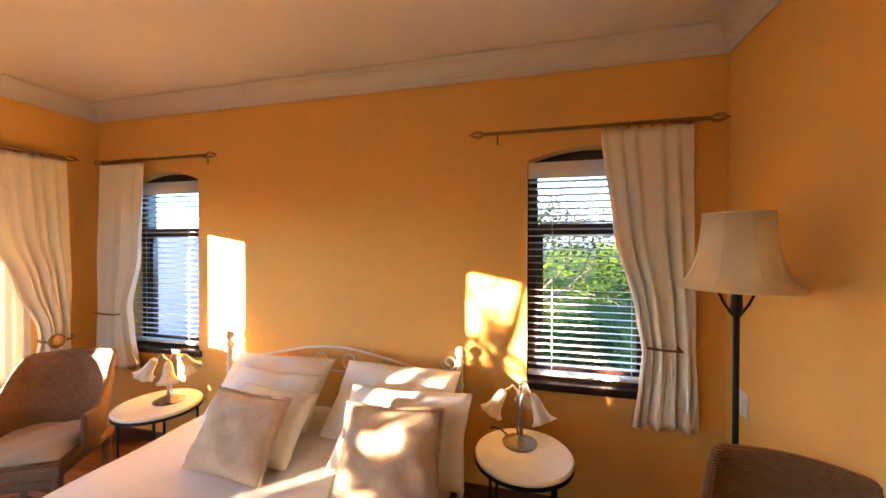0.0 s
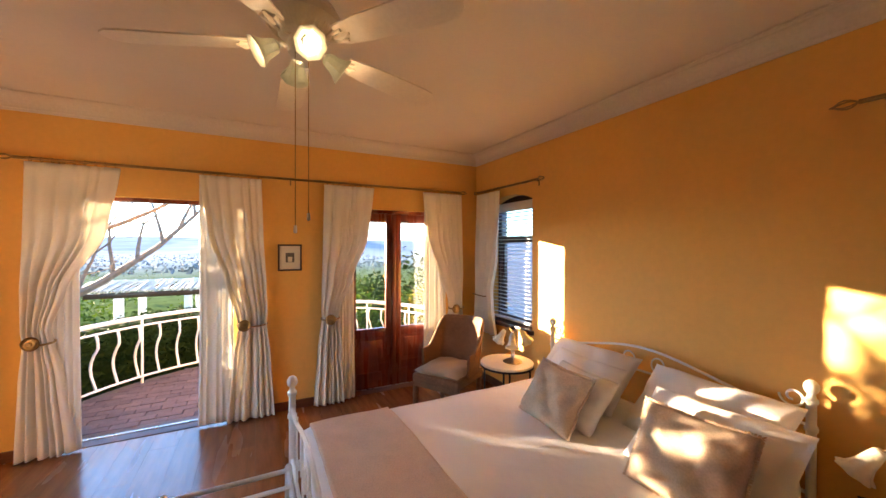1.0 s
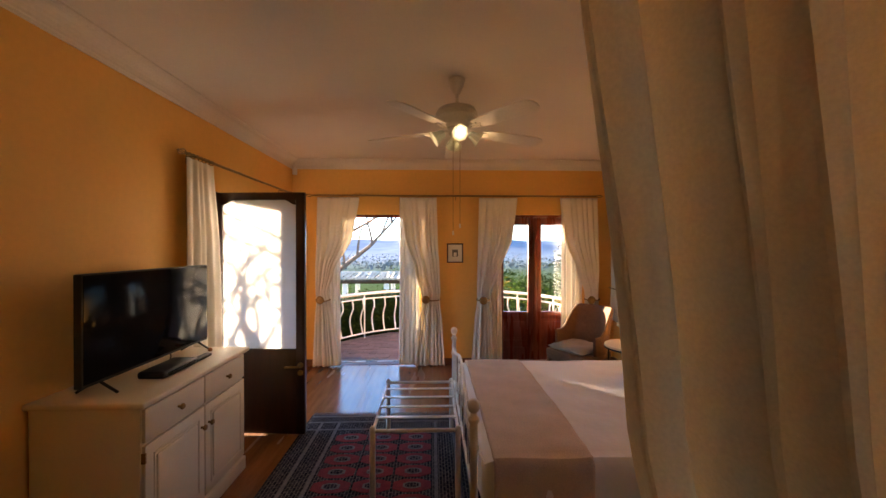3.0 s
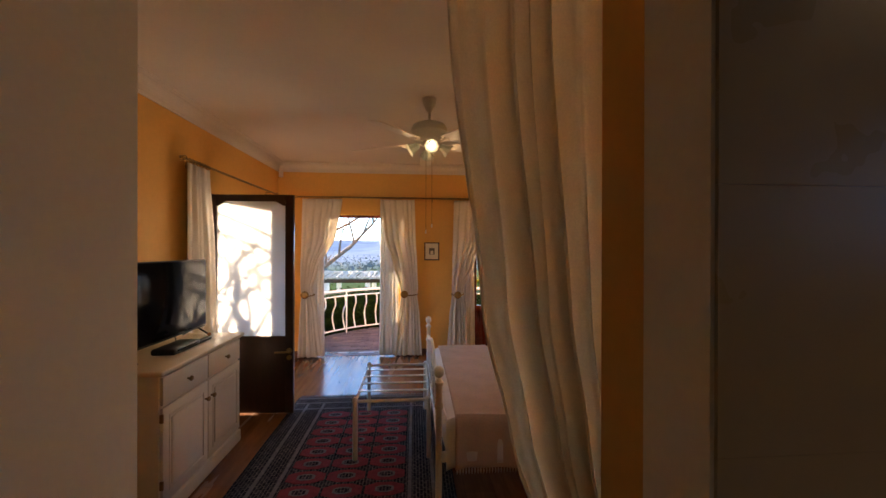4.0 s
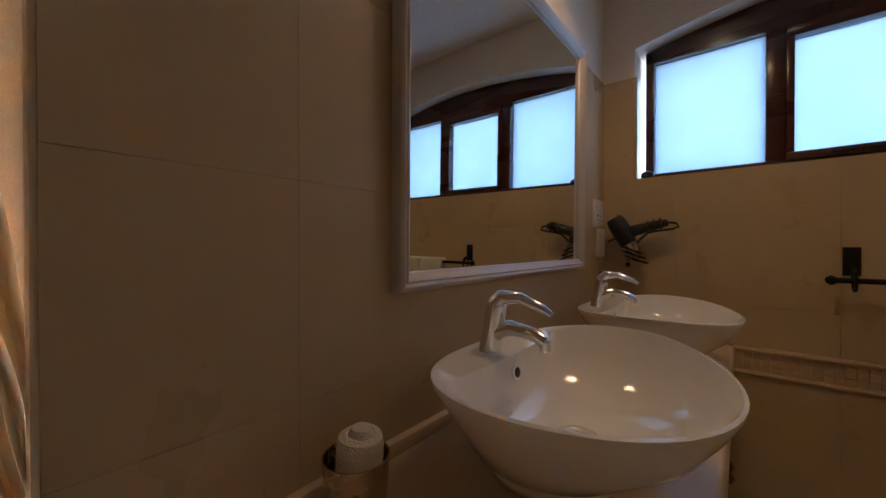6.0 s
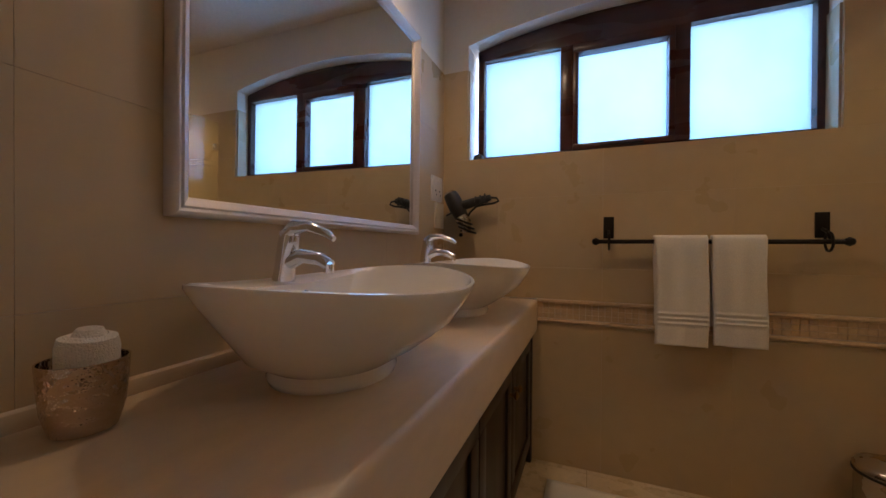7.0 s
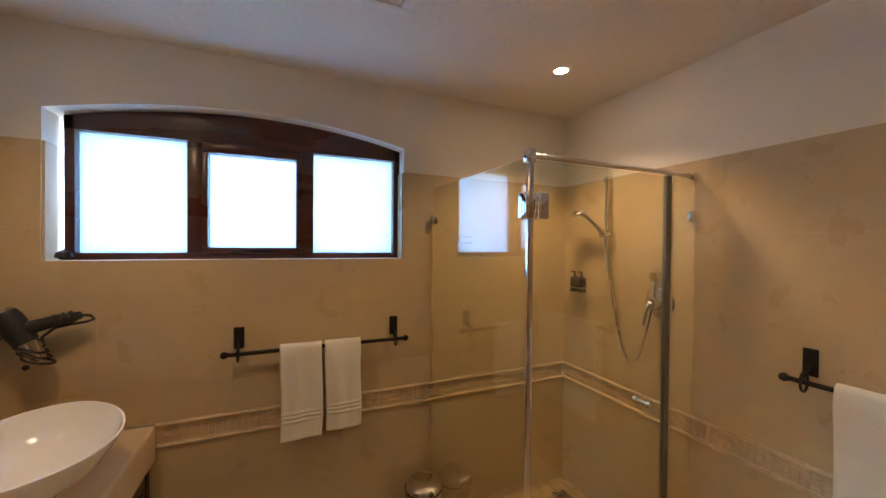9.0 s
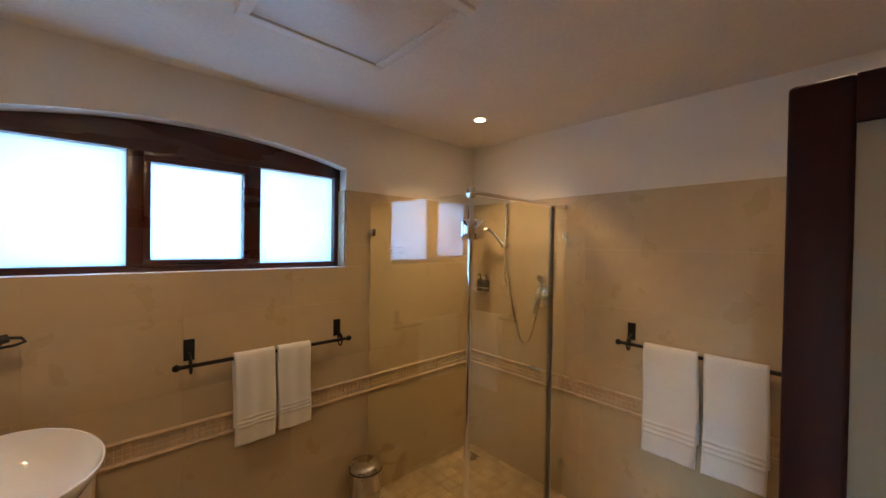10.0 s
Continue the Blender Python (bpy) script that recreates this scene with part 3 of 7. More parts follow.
leaf_part("stile", bx(LW - 0.075, LW, -0.021, 0.021, 0.01, LT, 0.004), DARKWOOD)
leaf_part("stile", bx(0, 0.075, -0.021, 0.021, 0.01, LT, 0.004), DARKWOOD)
leaf_part("lower_panel", bx(0.075, LW - 0.075, -0.019, 0.019, 0.01, 0.735, 0.003), DARKWOOD)
head = bmesh.new()
cols = 28
for k in range(cols):
    u0, u1 = 0.075 + (LW - 0.15) * k / cols, 0.075 + (LW - 0.15) * (k + 1) / cols
    zz = []
    for u in (u0, u1):
        f = (u - 0.075) / (LW - 0.15)
        e = min(f, 1 - f)
        zz.append(2.012 - 0.045 * (1 - smoothstep(e / 0.16)))
    vs = [head.verts.new((u, w, z)) for u, z in ((u0, zz[0]), (u1, zz[1])) for w in (-0.02, 0.02)]
    vt = [head.verts.new((u, w, LT)) for u in (u0, u1) for w in (-0.02, 0.02)]
    for f in ((vs[0], vs[1], vs[3], vs[2]), (vt[0], vt[2], vt[3], vt[1]), (vs[0], vs[2], vt[2], vt[0]), (vs[1], vt[1], vt[3], vs[3])):
        head.faces.new(f)
leaf_part("top_rail", head, DARKWOOD, "shaped top rail")
leaf_part("pane", bx(0.075, LW - 0.075, -0.004, 0.004, 0.735, 2.015), FROSTDOOR, "sunlit frosted glass pane")
hd = leaf_part("door_handle", tube([(LW - 0.035, -0.022, 0.60), (LW - 0.035, -0.07, 0.60), (LW - 0.05, -0.075, 0.60), (LW - 0.15, -0.07, 0.595)], 0.009), BRASS, "brass lever handle")
leaf_part("handle_rose", turned(lathe([(0.026, 0), (0.026, 0.006), (0.018, 0.012)]), Matrix.Translation((LW - 0.035, -0.021, 0.60)) @ Matrix.Rotation(radians(90), 4, "X")), BRASS)
leaf_part("keyhole_rose", turned(lathe([(0.024, 0), (0.024, 0.006), (0.016, 0.010)]), Matrix.Translation((LW - 0.035, -0.021, 0.535)) @ Matrix.Rotation(radians(90), 4, "X")), BRASS)


def arch_frame(x0, x1, ya, yb, z0, zs, rise, w):
    """The jambs, sill and arched head of a window frame as separate meshes."""
    yield "jamb", bx(x0, x0 + w, ya, yb, z0, zs, 0.003)
    yield "jamb", bx(x1 - w, x1, ya, yb, z0, zs, 0.003)
    yield "bottom_rail", bx(x0 + w, x1 - w, ya, yb, z0, z0 + w, 0.003)
    b = bmesh.new()
    n = 20
    top = [(x0 + (x1 - x0) * k / n, zs + rise * (1 - (2 * k / n - 1) ** 2)) for k in range(n + 1)]
    low = zs - 0.055
    rows = [[b.verts.new((x, y, z)) for x, z in pts] for pts in ([(x, low) for x, _ in top], top) for y in (ya, yb)]
    lf, lb, tf, tb = rows
    for k in range(n):
        for f in ((lf[k], lf[k + 1], tf[k + 1], tf[k]), (lb[k + 1], lb[k], tb[k], tb[k + 1]), (tf[k], tf[k + 1], tb[k + 1], tb[k]), (lf[k + 1], lf[k], lb[k], lb[k + 1])):
            b.faces.new(f)
    yield "arched_head", b


def bedroom_window(name, x0, x1):
    th = tagged(thing(name, "dark wooden arched window with a transom", "window", ((x0 + x1) / 2, YN + 0.15, 0.78)), kind="structure")
    for n, bm in arch_frame(x0, x1, YN + 0.12, YN + 0.19, 0.78, 2.14, 0.075, 0.065):
        part(n, bm, DARKWOOD, th)
    part("transom", bx(x0 + 0.065, x1 - 0.065, YN + 0.12, YN + 0.19, 1.69, 1.76, 0.003), DARKWOOD, th)
    part("sash_stile", bx(x0 + 0.065, x0 + 0.10, YN + 0.135, YN + 0.18, 0.845, 1.69, 0.003), DARKWOOD, th)
    part("sash_stile", bx(x1 - 0.10, x1 - 0.065, YN + 0.135, YN + 0.18, 0.845, 1.69, 0.003), DARKWOOD, th)
    for z0, z1 in ((0.84, 1.69), (1.76, 2.09)):
        gl = part("pane", bx(x0 + 0.06, x1 - 0.06, YN + 0.155, YN + 0.160, z0, z1), PANE, th, "clear glass pane")
        gl.visible_shadow = False
    part("window_sill", bx(x0 - 0.03, x1 + 0.03, YN - 0.025, YN + 0.12, 0.735, 0.782, 0.006), DARKWOOD, th, "dark polished wooden sill")


def blind(x0, x1):
    th = thing("venetian_blind", "white wooden venetian blind lowered in a window", "blind", ((x0 + x1) / 2, YN + 0.06, 2.13), "bedroom blinds")
    part("valance", bx(x0 + 0.004, x1 - 0.004, YN + 0.025, YN + 0.04, 2.035, 2.135, 0.003), BLINDW, th)
    slat = None
    n = 28
    for k in range(n):
        z = 2.02 - k * 0.0425
        if slat is None:
            slat = part("slat", turned(bx(x0 + 0.008, x1 - 0.008, -0.024, 0.024, -0.0015, 0.0015), Matrix.Translation((0, YN + 0.07, z)) @ Matrix.Rotation(radians(-6), 4, "X")), BLINDW, th, smooth=0)
            zs = z
        else:
            o = new("slat", slat.data)
            o.parent, o.location = th, (0, 0, z - zs)
    part("bottom_rail", bx(x0 + 0.008, x1 - 0.008, YN + 0.045, YN + 0.095, 0.805, 0.83, 0.004), BLINDW, th)
    for f in (0.2, 0.8):
        x = x0 + (x1 - x0) * f
        part("cord", tube([(x, YN + 0.045, 2.04), (x, YN + 0.045, 0.82)], 0.0015, 5), PLASTIC, th)


for name, x0, x1 in (("window_1", -3.32, -2.575), ("window_2", -0.045, 0.71)):
    bedroom_window(name, x0, x1)
    blind(x0, x1)

# ---- curtains and their rods ----


def finial(p, d):
    """A small open cage finial at p pointing along d."""
    d = Vector(d)
    bm = bmesh.new()
    side = d.orthogonal().normalized()
    for k in range(4):
        s = Matrix.Rotation(math.pi / 2 * k, 3, d) @ side
        pts = [Vector(p) + d * (0.085 * f) + s * (0.024 * math.sin(math.pi * f)) for f in (0, 0.15, 0.3, 0.5, 0.7, 0.85, 1)]
        tube(pts, 0.0035, 6, bm)
    e = Vector(p) + d * 0.085
    tube([e - d * 0.004, e + d * 0.012], [0.008, 0.002], 8, bm)
    return bm


def curtain_rod(p0, p1, out, label="thin brass curtain rod with cage finials"):
    p0, p1 = Vector(p0), Vector(p1)
    d = (p1 - p0).normalized()
    th = thing("curtain_rod", label, "curtain rod", tuple((p0 + p1) / 2), "curtain rods")
    part("pole", tube([p0, p1], 0.011, 10), BRASS, th)
    part("finial", finial(p0, -d), BRASS, th)
    part("finial", finial(p1, d), BRASS, th)
    o = Vector(out)
    n = 3 if (p1 - p0).length > 2 else 2
    for k in range(n):
        q = p0 + (p1 - p0) * ((0.06 + 0.88 * k / (n - 1)))
        part("bracket", tube([q, q + o * 0.075, q + o * 0.075 + Vector((0, 0, -0.05))], 0.006), BRASS, th)
    return th


def rings(th, axis, at, u0, u1, z, n):
    for k in range(n):
        u = u0 + (u1 - u0) * (k + 0.5) / n
        c = Vector((at, u, z)) if axis == "x" else Vector((u, at, z))
        pts = []
        for j in range(14):
            a = 2 * math.pi * j / 14
            o = Vector((math.cos(a) * 0.019, 0, math.sin(a) * 0.019 - 0.006))
            pts.append(c + (o if axis == "x" else Vector((0, o.x, o.z))))
        part("ring", tube(pts, 0.0025, 6, closed=True), BRASS, th)


def rosette(axis, at, u, z):
    """A round carved brass holdback with its arm."""
    th = thing("curtain_holdback", "round carved brass curtain holdback", "holdback", (at, u, z) if axis == "x" else (u, at, z), "curtain holdbacks")
    bm = lathe([(0.012, -0.012), (0.050, -0.008), (0.054, 0.0), (0.044, 0.008), (0.040, 0.006), (0.030, 0.012), (0.016, 0.010), (0.012, 0.018), (0.0, 0.020)], seg=28, wave=(8, -0.02))
    m = Matrix.Rotation(radians(90), 4, "Y") if axis == "x" else Matrix.Rotation(radians(90), 4, "X")
    part("disc", turned(bm, Matrix.Translation(ORIGIN[th.name]) @ m), BRASS, th)
    return th


def curtain(axis, at, keys, folds, seed, ztop, ringn, label, lining=None, tie=None, depth=0.027, fabric=DRAPE):
    mid = (keys[0][1] + keys[0][2]) / 2
    base = (at, mid, keys[-1][0]) if axis == "x" else (mid, at, keys[-1][0])
    th = thing("curtain", label, "curtain", base, "cream curtains")
    part("drape", cloth(axis, at, keys, folds, depth, seed), fabric, th, solid=0.004)
    if lining:
        z0 = keys[-1][0]
        lk = [(keys[0][0] - 0.03, *lining), (1.0, *lining), (z0, lining[0] - 0.01, lining[1] + 0.01)]
        part("lining", cloth(axis, at + LINING_OFF[axis], lk, 5, 0.012, seed + 50, 40, 24), SHEER, th, "sunlit white lining", solid=0.003)
    rings(th, axis, at, keys[0][1], keys[0][2], ztop, ringn)
    if tie:
        u0, u1, z, c = tie
        w = (u1 - u0) / 2 + 0.012
        pts = []
        for j in range(20):
            a = 2 * math.pi * j / 20
            du, dp = math.cos(a) * w, math.sin(a) * 0.055
            pts.append((at + dp, (u0 + u1) / 2 + du, z - 0.012 * math.sin(a)) if axis == "x" else ((u0 + u1) / 2 + du, at + dp, z - 0.012 * math.sin(a)))
        part("tie", tube(pts, 0.008, 6, closed=True), BRASS, th, "brass tieback")
    return th


XR, ZR = XW + 0.085, 2.30
LINING_OFF = {"x": -0.045, "y": 0.045}
curtain_rod((XR, -1.82, ZR), (XR, 2.01, ZR), (-1, 0, 0), "long thin brass curtain rod above the terrace doors")
FULL = "cream curtain on brass rings, tied back to a brass holdback"
curtain("x", XR, [(2.275, -1.755, -1.20), (1.75, -1.765, -1.29), (1.3, -1.78, -1.53), (1.0, -1.775, -1.62), (0.90, -1.765, -1.60), (0.6, -1.79, -1.54), (0.015, -1.815, -1.47)], 6, 1, ZR, 9, FULL, (-1.72, -1.465), (-1.765, -1.60, 0.905, 0))
curtain("x", XR, [(2.275, -0.66, -0.165), (1.75, -0.60, -0.15), (1.3, -0.46, -0.125), (1.0, -0.375, -0.115), (0.90, -0.355, -0.125), (0.6, -0.40, -0.09), (0.015, -0.45, -0.055)], 6, 2, ZR, 9, FULL, (-0.665, -0.40), (-0.355, -0.13, 0.905, 0))
curtain("x", XR, [(2.275, 0.41, 0.93), (1.75, 0.40, 0.87), (1.3, 0.39, 0.70), (1.0, 0.385, 0.565), (0.90, 0.39, 0.545), (0.6, 0.35, 0.58), (0.015, 0.31, 0.62)], 6, 3, ZR, 9, FULL, (0.55, 0.725), (0.39, 0.545, 0.90, 0))
curtain("x", XR, [(2.275, 1.515, 2.03), (1.75, 1.57, 2.045), (1.3, 1.74, 2.06), (1.0, 1.86, 2.05), (0.90, 1.87, 2.05), (0.6, 1.80, 2.07), (0.015, 1.72, 2.08)], 6, 4, ZR, 9, FULL, (1.55, 1.83), (1.87, 2.05, 0.90, 0))
for u, z in ((-1.70, 0.91), (-0.31, 0.91), (0.46, 0.895), (1.92, 0.895)):
    rosette("x", XR + 0.075, u, z)
YR = YN - 0.08
SHORT = "short cream curtain beside a blind, held by a brass arm"
curtain_rod((-3.47, YR, ZR), (-2.41, YR, ZR), (0, 1, 0))
curtain_rod((-0.30, YR, ZR), (0.90, YR, ZR), (0, 1, 0))
curtain("y", YR, [(2.275, -3.49, -3.02), (1.5, -3.49, -3.08), (1.12, -3.47, -3.19), (0.9, -3.49, -3.16), (0.62, -3.51, -3.09)], 5, 5, ZR, 7, SHORT)
curtain("y", YR, [(2.275, 0.36, 0.83), (1.7, 0.43, 0.83), (1.25, 0.545, 0.84), (1.03, 0.58, 0.84), (0.85, 0.565, 0.85), (0.61, 0.535, 0.86)], 5, 6, ZR, 8, SHORT)
for xa, xb in ((-3.50, -3.28), (0.59, 0.765)):
    h = thing("curtain_holdback", "slim brass arm holding back a curtain", "holdback", (xb, YR, 1.06), "curtain holdbacks")
    part("arm", tube([(xa, YR - 0.055, 1.065), ((xa + xb) / 2, YR - 0.065, 1.06), (xb, YR - 0.05, 1.055), (xb + 0.005, YN - 0.002, 1.055)], 0.006), BRASS, h)
YQ = YS + 0.085
curtain_rod((-3.30, YQ, ZR), (-1.40, YQ, ZR), (0, -1, 0))
curtain("y", YQ, [(2.275, -1.73, -1.41), (1.6, -1.81, -1.41), (1.0, -1.835, -1.40), (0.015, -1.85, -1.39)], 4.5, 7, ZR, 7, "cream curtain hanging beside the open door")
curtain_rod((XE - 0.06, -0.80, 2.32), (XE - 0.06, 0.36, 2.32), (1, 0, 0))
curtain("x", XE - 0.06, [(2.295, -0.115, 0.31), (2.02, -0.10, 0.31), (1.43, -0.030, 0.32), (1.15, 0.035, 0.33), (0.94, 0.105, 0.33), (0.75, 0.15, 0.33), (0.4, 0.15, 0.34), (0.015, 0.13, 0.35)], 7, 9, 2.32, 8, "heavy cream curtain gathered beside the bathroom opening", depth=0.045, fabric=THINDRAPE)

# ---- bedroom things ----
# bed
BX0, BX1, BY0, BY1 = -2.05, -0.45, -0.02, 2.22


def post(x, y, h):
    prof = [(0.020, 0.0), (0.022, 0.02), (0.020, 0.05), (0.020, h - 0.26), (0.026, h - 0.25), (0.027, h - 0.235), (0.020, h - 0.22), (0.020, h - 0.12),
            (0.027, h - 0.11), (0.027, h - 0.095), (0.018, h - 0.085), (0.016, h - 0.07)]
    prof += [(0.030 * math.sin(a) + 0.001, h - 0.035 - 0.036 * math.cos(a)) for a in (radians(d) for d in range(25, 181, 22))]
    return lathe(prof, x, y, 18)


bed = thing("bed", "white enamelled metal double bed with turned posts and scrolls", "bed", ((BX0 + BX1) / 2, 1.1, 0))
for x, y, h, m in ((BX0, BY0, 0.86, WMETAL), (BX1, BY0, 0.86, CREAMMETAL), (BX0 - 0.15, BY1, 0.985, WMETAL), (BX1, BY1, 0.985, WMETAL)):
    part("post", post(x, y, h), m, bed, "turned enamelled post with ball finial")
XM = (BX0 + BX1) / 2


def arch_pts(x0, x1, y, z0, z1, n=22):
    return [(x0 + (x1 - x0) * k / n, y, z0 + (z1 - z0) * (0.5 - 0.5 * math.cos(2 * math.pi * k / n)) ** 1.15) for k in range(n + 1)]


XH0 = BX0 - 0.15
XHM = (XH0 + BX1) / 2
part("headboard_arch", tube(arch_pts(XH0, BX1, BY1, 0.80, 0.925), 0.009), WMETAL, bed)
part("headboard_rail", tube([(XH0, BY1, 0.76), (BX1, BY1, 0.76)], 0.008), WMETAL, bed)
part("headboard_rail", tube([(XH0, BY1, 0.42), (BX1, BY1, 0.42)], 0.010), WMETAL, bed)


def scroll(cx, y, cz, r, flip, start=0.0):
    pts = []
    for k in range(30):
        a = start + flip * k * 0.27
        rr = r * (1 - k / 40)
        pts.append((cx + rr * math.cos(a), y, cz + rr * math.sin(a)))
    return tube(pts, 0.006, 6)


for s in (-1, 1):
    part("scroll", scroll(XHM + s * 0.115, BY1, 0.835, 0.075, -s, radians(90 - 90 * s)), WMETAL, bed)
    part("scroll", scroll(XHM + s * 0.10, BY0, 0.60, 0.075, -s, radians(90 - 90 * s)), WMETAL, bed)
    part("scroll", scroll((XH0 if s < 0 else BX1) - s * 0.07, BY1, 0.88, 0.055, s, radians(90 + 90 * s)), WMETAL, bed)
for f in (0.18, 0.34, 0.5, 0.66, 0.82):
    x = BX0 + (BX1 - BX0) * f
    part("spindle", tube([(x, BY0, 0.36), (x, BY0, 0.70 + 0.06 * math.sin(math.pi * f))], 0.006, 6), WMETAL, bed)
part("footboard_arch", tube(arch_pts(BX0, BX1, BY0, 0.66, 0.80), 0.011), WMETAL, bed)
part("footboard_rail", tube([(BX0, BY0, 0.36), (BX1, BY0, 0.36)], 0.010), WMETAL, bed)
for x in (BX0, BX1):
    part("side_rail", bx(x - 0.012, x + 0.012, BY0, BY1, 0.28, 0.34, 0.004), WMETAL, bed)
part("mattress", bx(BX0 + 0.03, BX1 - 0.03, BY0 + 0.06, BY1 - 0.05, 0.34, 0.530, 0.05, seg=3), LINEN, bed, "white mattress under the bedding")


def bed_cover(x0, x1, y0, y1, top, drop, over, seed, lift=0.0, ripple=0.004, nx=70, ny=60, foot=True):
    """A cloth laid over the mattress that hangs down both sides and the foot."""
    rnd = random.Random(seed)
    ph = [rnd.uniform(0, 6.28) for _ in range(5)]
    ax0, ax1 = x0 - over, x1 + over

    def place(u, v):
        s = ax0 + (ax1 - ax0) * u
        y = y0 + (y1 - y0) * v
        x, z, r = s, top + lift, 0.05
        hang = 0.0
        if s < x0:
            hang = x0 - s
            x = x0 - r * math.sin(min(hang / r, 1.57)) * 0.6 - 0.02 * hang
        elif s > x1:
            hang = s - x1
            x = x1 + r * math.sin(min(hang / r, 1.57)) * 0.6 + 0.02 * hang
        if hang:
            z -= hang * (0.35 + 0.65 * min(hang / 0.08, 1))
            x += (0.010 * math.sin(14 * y + ph[0]) + 0.006 * math.sin(31 * y + ph[1])) * min(hang / 0.15, 1)
        else:
            e = min(s - x0, x1 - s)
            z -= 0.016 * max(0, 1 - e / 0.10) ** 2
        z += ripple * (math.sin(9 * s + 5 * y + ph[2]) * math.sin(7 * y + ph[3]) + 0.5 * math.sin(23 * s - 11 * y + ph[4])) + 0.012 * math.sin(math.pi * min(max((s - x0) / (x1 - x0), 0), 1))
        if foot and v < 0.06:
            z -= 0.03 * (1 - v / 0.06) ** 2
        return (x, y, z)
    return grid_sheet(nx, ny, place)


cover = thing("bed_cover", "smooth white coverlet spread over the bed", "bedding", (XM, 1.1, 0.6))
part("coverlet", bed_cover(BX0 + 0.03, BX1 - 0.03, BY0 + 0.045, BY1 - 0.12, 0.545, 0.3, 0.28, 3), LINEN, cover, solid=0.012)
part("foot_drop", grid_sheet(50, 14, lambda u, v: (BX0 + 0.02 + (BX1 - BX0 - 0.04) * u, BY0 + 0.045 - 0.004 * math.sin(30 * u), 0.530 - 0.20 * v)), LINEN, cover, solid=0.01)
throw = thing("bed_throw", "beige plush throw with a tasselled edge laid across the bed", "throw", (XM, 0.35, 0.62))
part("cloth", bed_cover(BX0 + 0.02, BX1 - 0.02, BY0 + 0.10, 0.58, 0.545, 0.3, 0.32, 8, lift=0.017, nx=80, ny=30, foot=False), THROW, throw, solid=0.012)
for s in (0, 1):
    tas = bmesh.new()
    for k in range(26):
        y = BY0 + 0.11 + 0.018 * k
        x = BX1 + 0.018 if s else BX0 - 0.018
        tube([(x, y, 0.255), (x, y, 0.227), (x, y, 0.210)], [0.002, 0.005, 0.001], 5, tas)
    part("tassel_fringe", tas, THROW, throw, "small pointed tassels")


def pillow_mesh(w, h, t, seed, n=32):
    """A stuffed cushion lying in the xz plane, centred, with pinched corners."""
    rnd = random.Random(seed)
    ph = [rnd.uniform(0, 6.28) for _ in range(4)]
    bm = bmesh.new()
    sides = []
    for s in (-1, 1):
        rows = []
        for j in range(n + 1):
            row = []
            for i in range(n + 1):
                u, v = 2 * i / n - 1, 2 * j / n - 1
                puff = max((1 - u ** 4) * (1 - v ** 4), 0) ** 0.55
                pin = 1 - 0.07 * (1 - abs(v)) * abs(u) ** 2
                pin2 = 1 - 0.07 * (1 - abs(u)) * abs(v) ** 2
                wr = 0.007 * (math.sin(7 * u + 5 * v + ph[0]) + math.sin(11 * v - 4 * u + ph[1]) * 0.6) * puff
                ang = math.atan2(abs(v) - 1.05, abs(u) - 1.05)
                wr += 0.006 * math.sin(26 * ang + ph[2] + 2 * s) * abs(u * v) ** 0.7 * (1 - max(abs(u), abs(v)) ** 8)
                row.append(bm.verts.new((u * pin * w / 2, s * (t / 2 * puff + wr), v * pin2 * h / 2)))
            rows.append(row)
        for j in range(n):
            for i in range(n):
                f = (rows[j][i], rows[j][i + 1], rows[j + 1][i + 1], rows[j + 1][i])
                bm.faces.new(f if s < 0 else f[::-1])
    bmesh.ops.remove_doubles(bm, verts=bm.verts, dist=0.0005)
    return bm


def cushion(name, label, cx, cy, cz, w, h, t, lean, turn, material, seed, fringe=False):
    """Set on its lower edge; lean back by degrees, turn about the vertical."""
    m = Matrix.Translation((cx, cy, cz)) @ Matrix.Rotation(radians(turn), 4, "Z") @ Matrix.Rotation(radians(-lean), 4, "X") @ Matrix.Translation((0, 0, h / 2))
    th = thing(name, label, "pillow", (cx, cy, cz), "bed pillows")
    part("cover", turned(pillow_mesh(w, h, t, seed), m), material, th, smooth=1.5)
    if fringe:
        rnd = random.Random(seed + 7)
        fr = bmesh.new()
        k = 70
        edge = [(-1 + 2 * i / k, -1) for i in range(k)] + [(1, -1 + 2 * i / k) for i in range(k)] + [(1 - 2 * i / k, 1) for i in range(k)] + [(-1, 1 - 2 * i / k) for i in range(k)]
        for u, v in edge:
            pin = 1 - 0.07 * (1 - abs(v)) * abs(u) ** 2
            pin2 = 1 - 0.07 * (1 - abs(u)) * abs(v) ** 2
            p = Vector((u * pin * w / 2, 0, v * pin2 * h / 2))
            o = Vector((u if abs(u) >= 1 else rnd.uniform(-0.3, 0.3), rnd.uniform(-0.5, 0.5), v if abs(v) >= 1 else rnd.uniform(-0.3, 0.3))) * 0.013
            tube([p, p + o * 0.6, p + o], [0.004, 0.0035, 0.001], 4, fr)
        part("fringe", turned(fr, m), material, th, "short plush fringe")
    return th


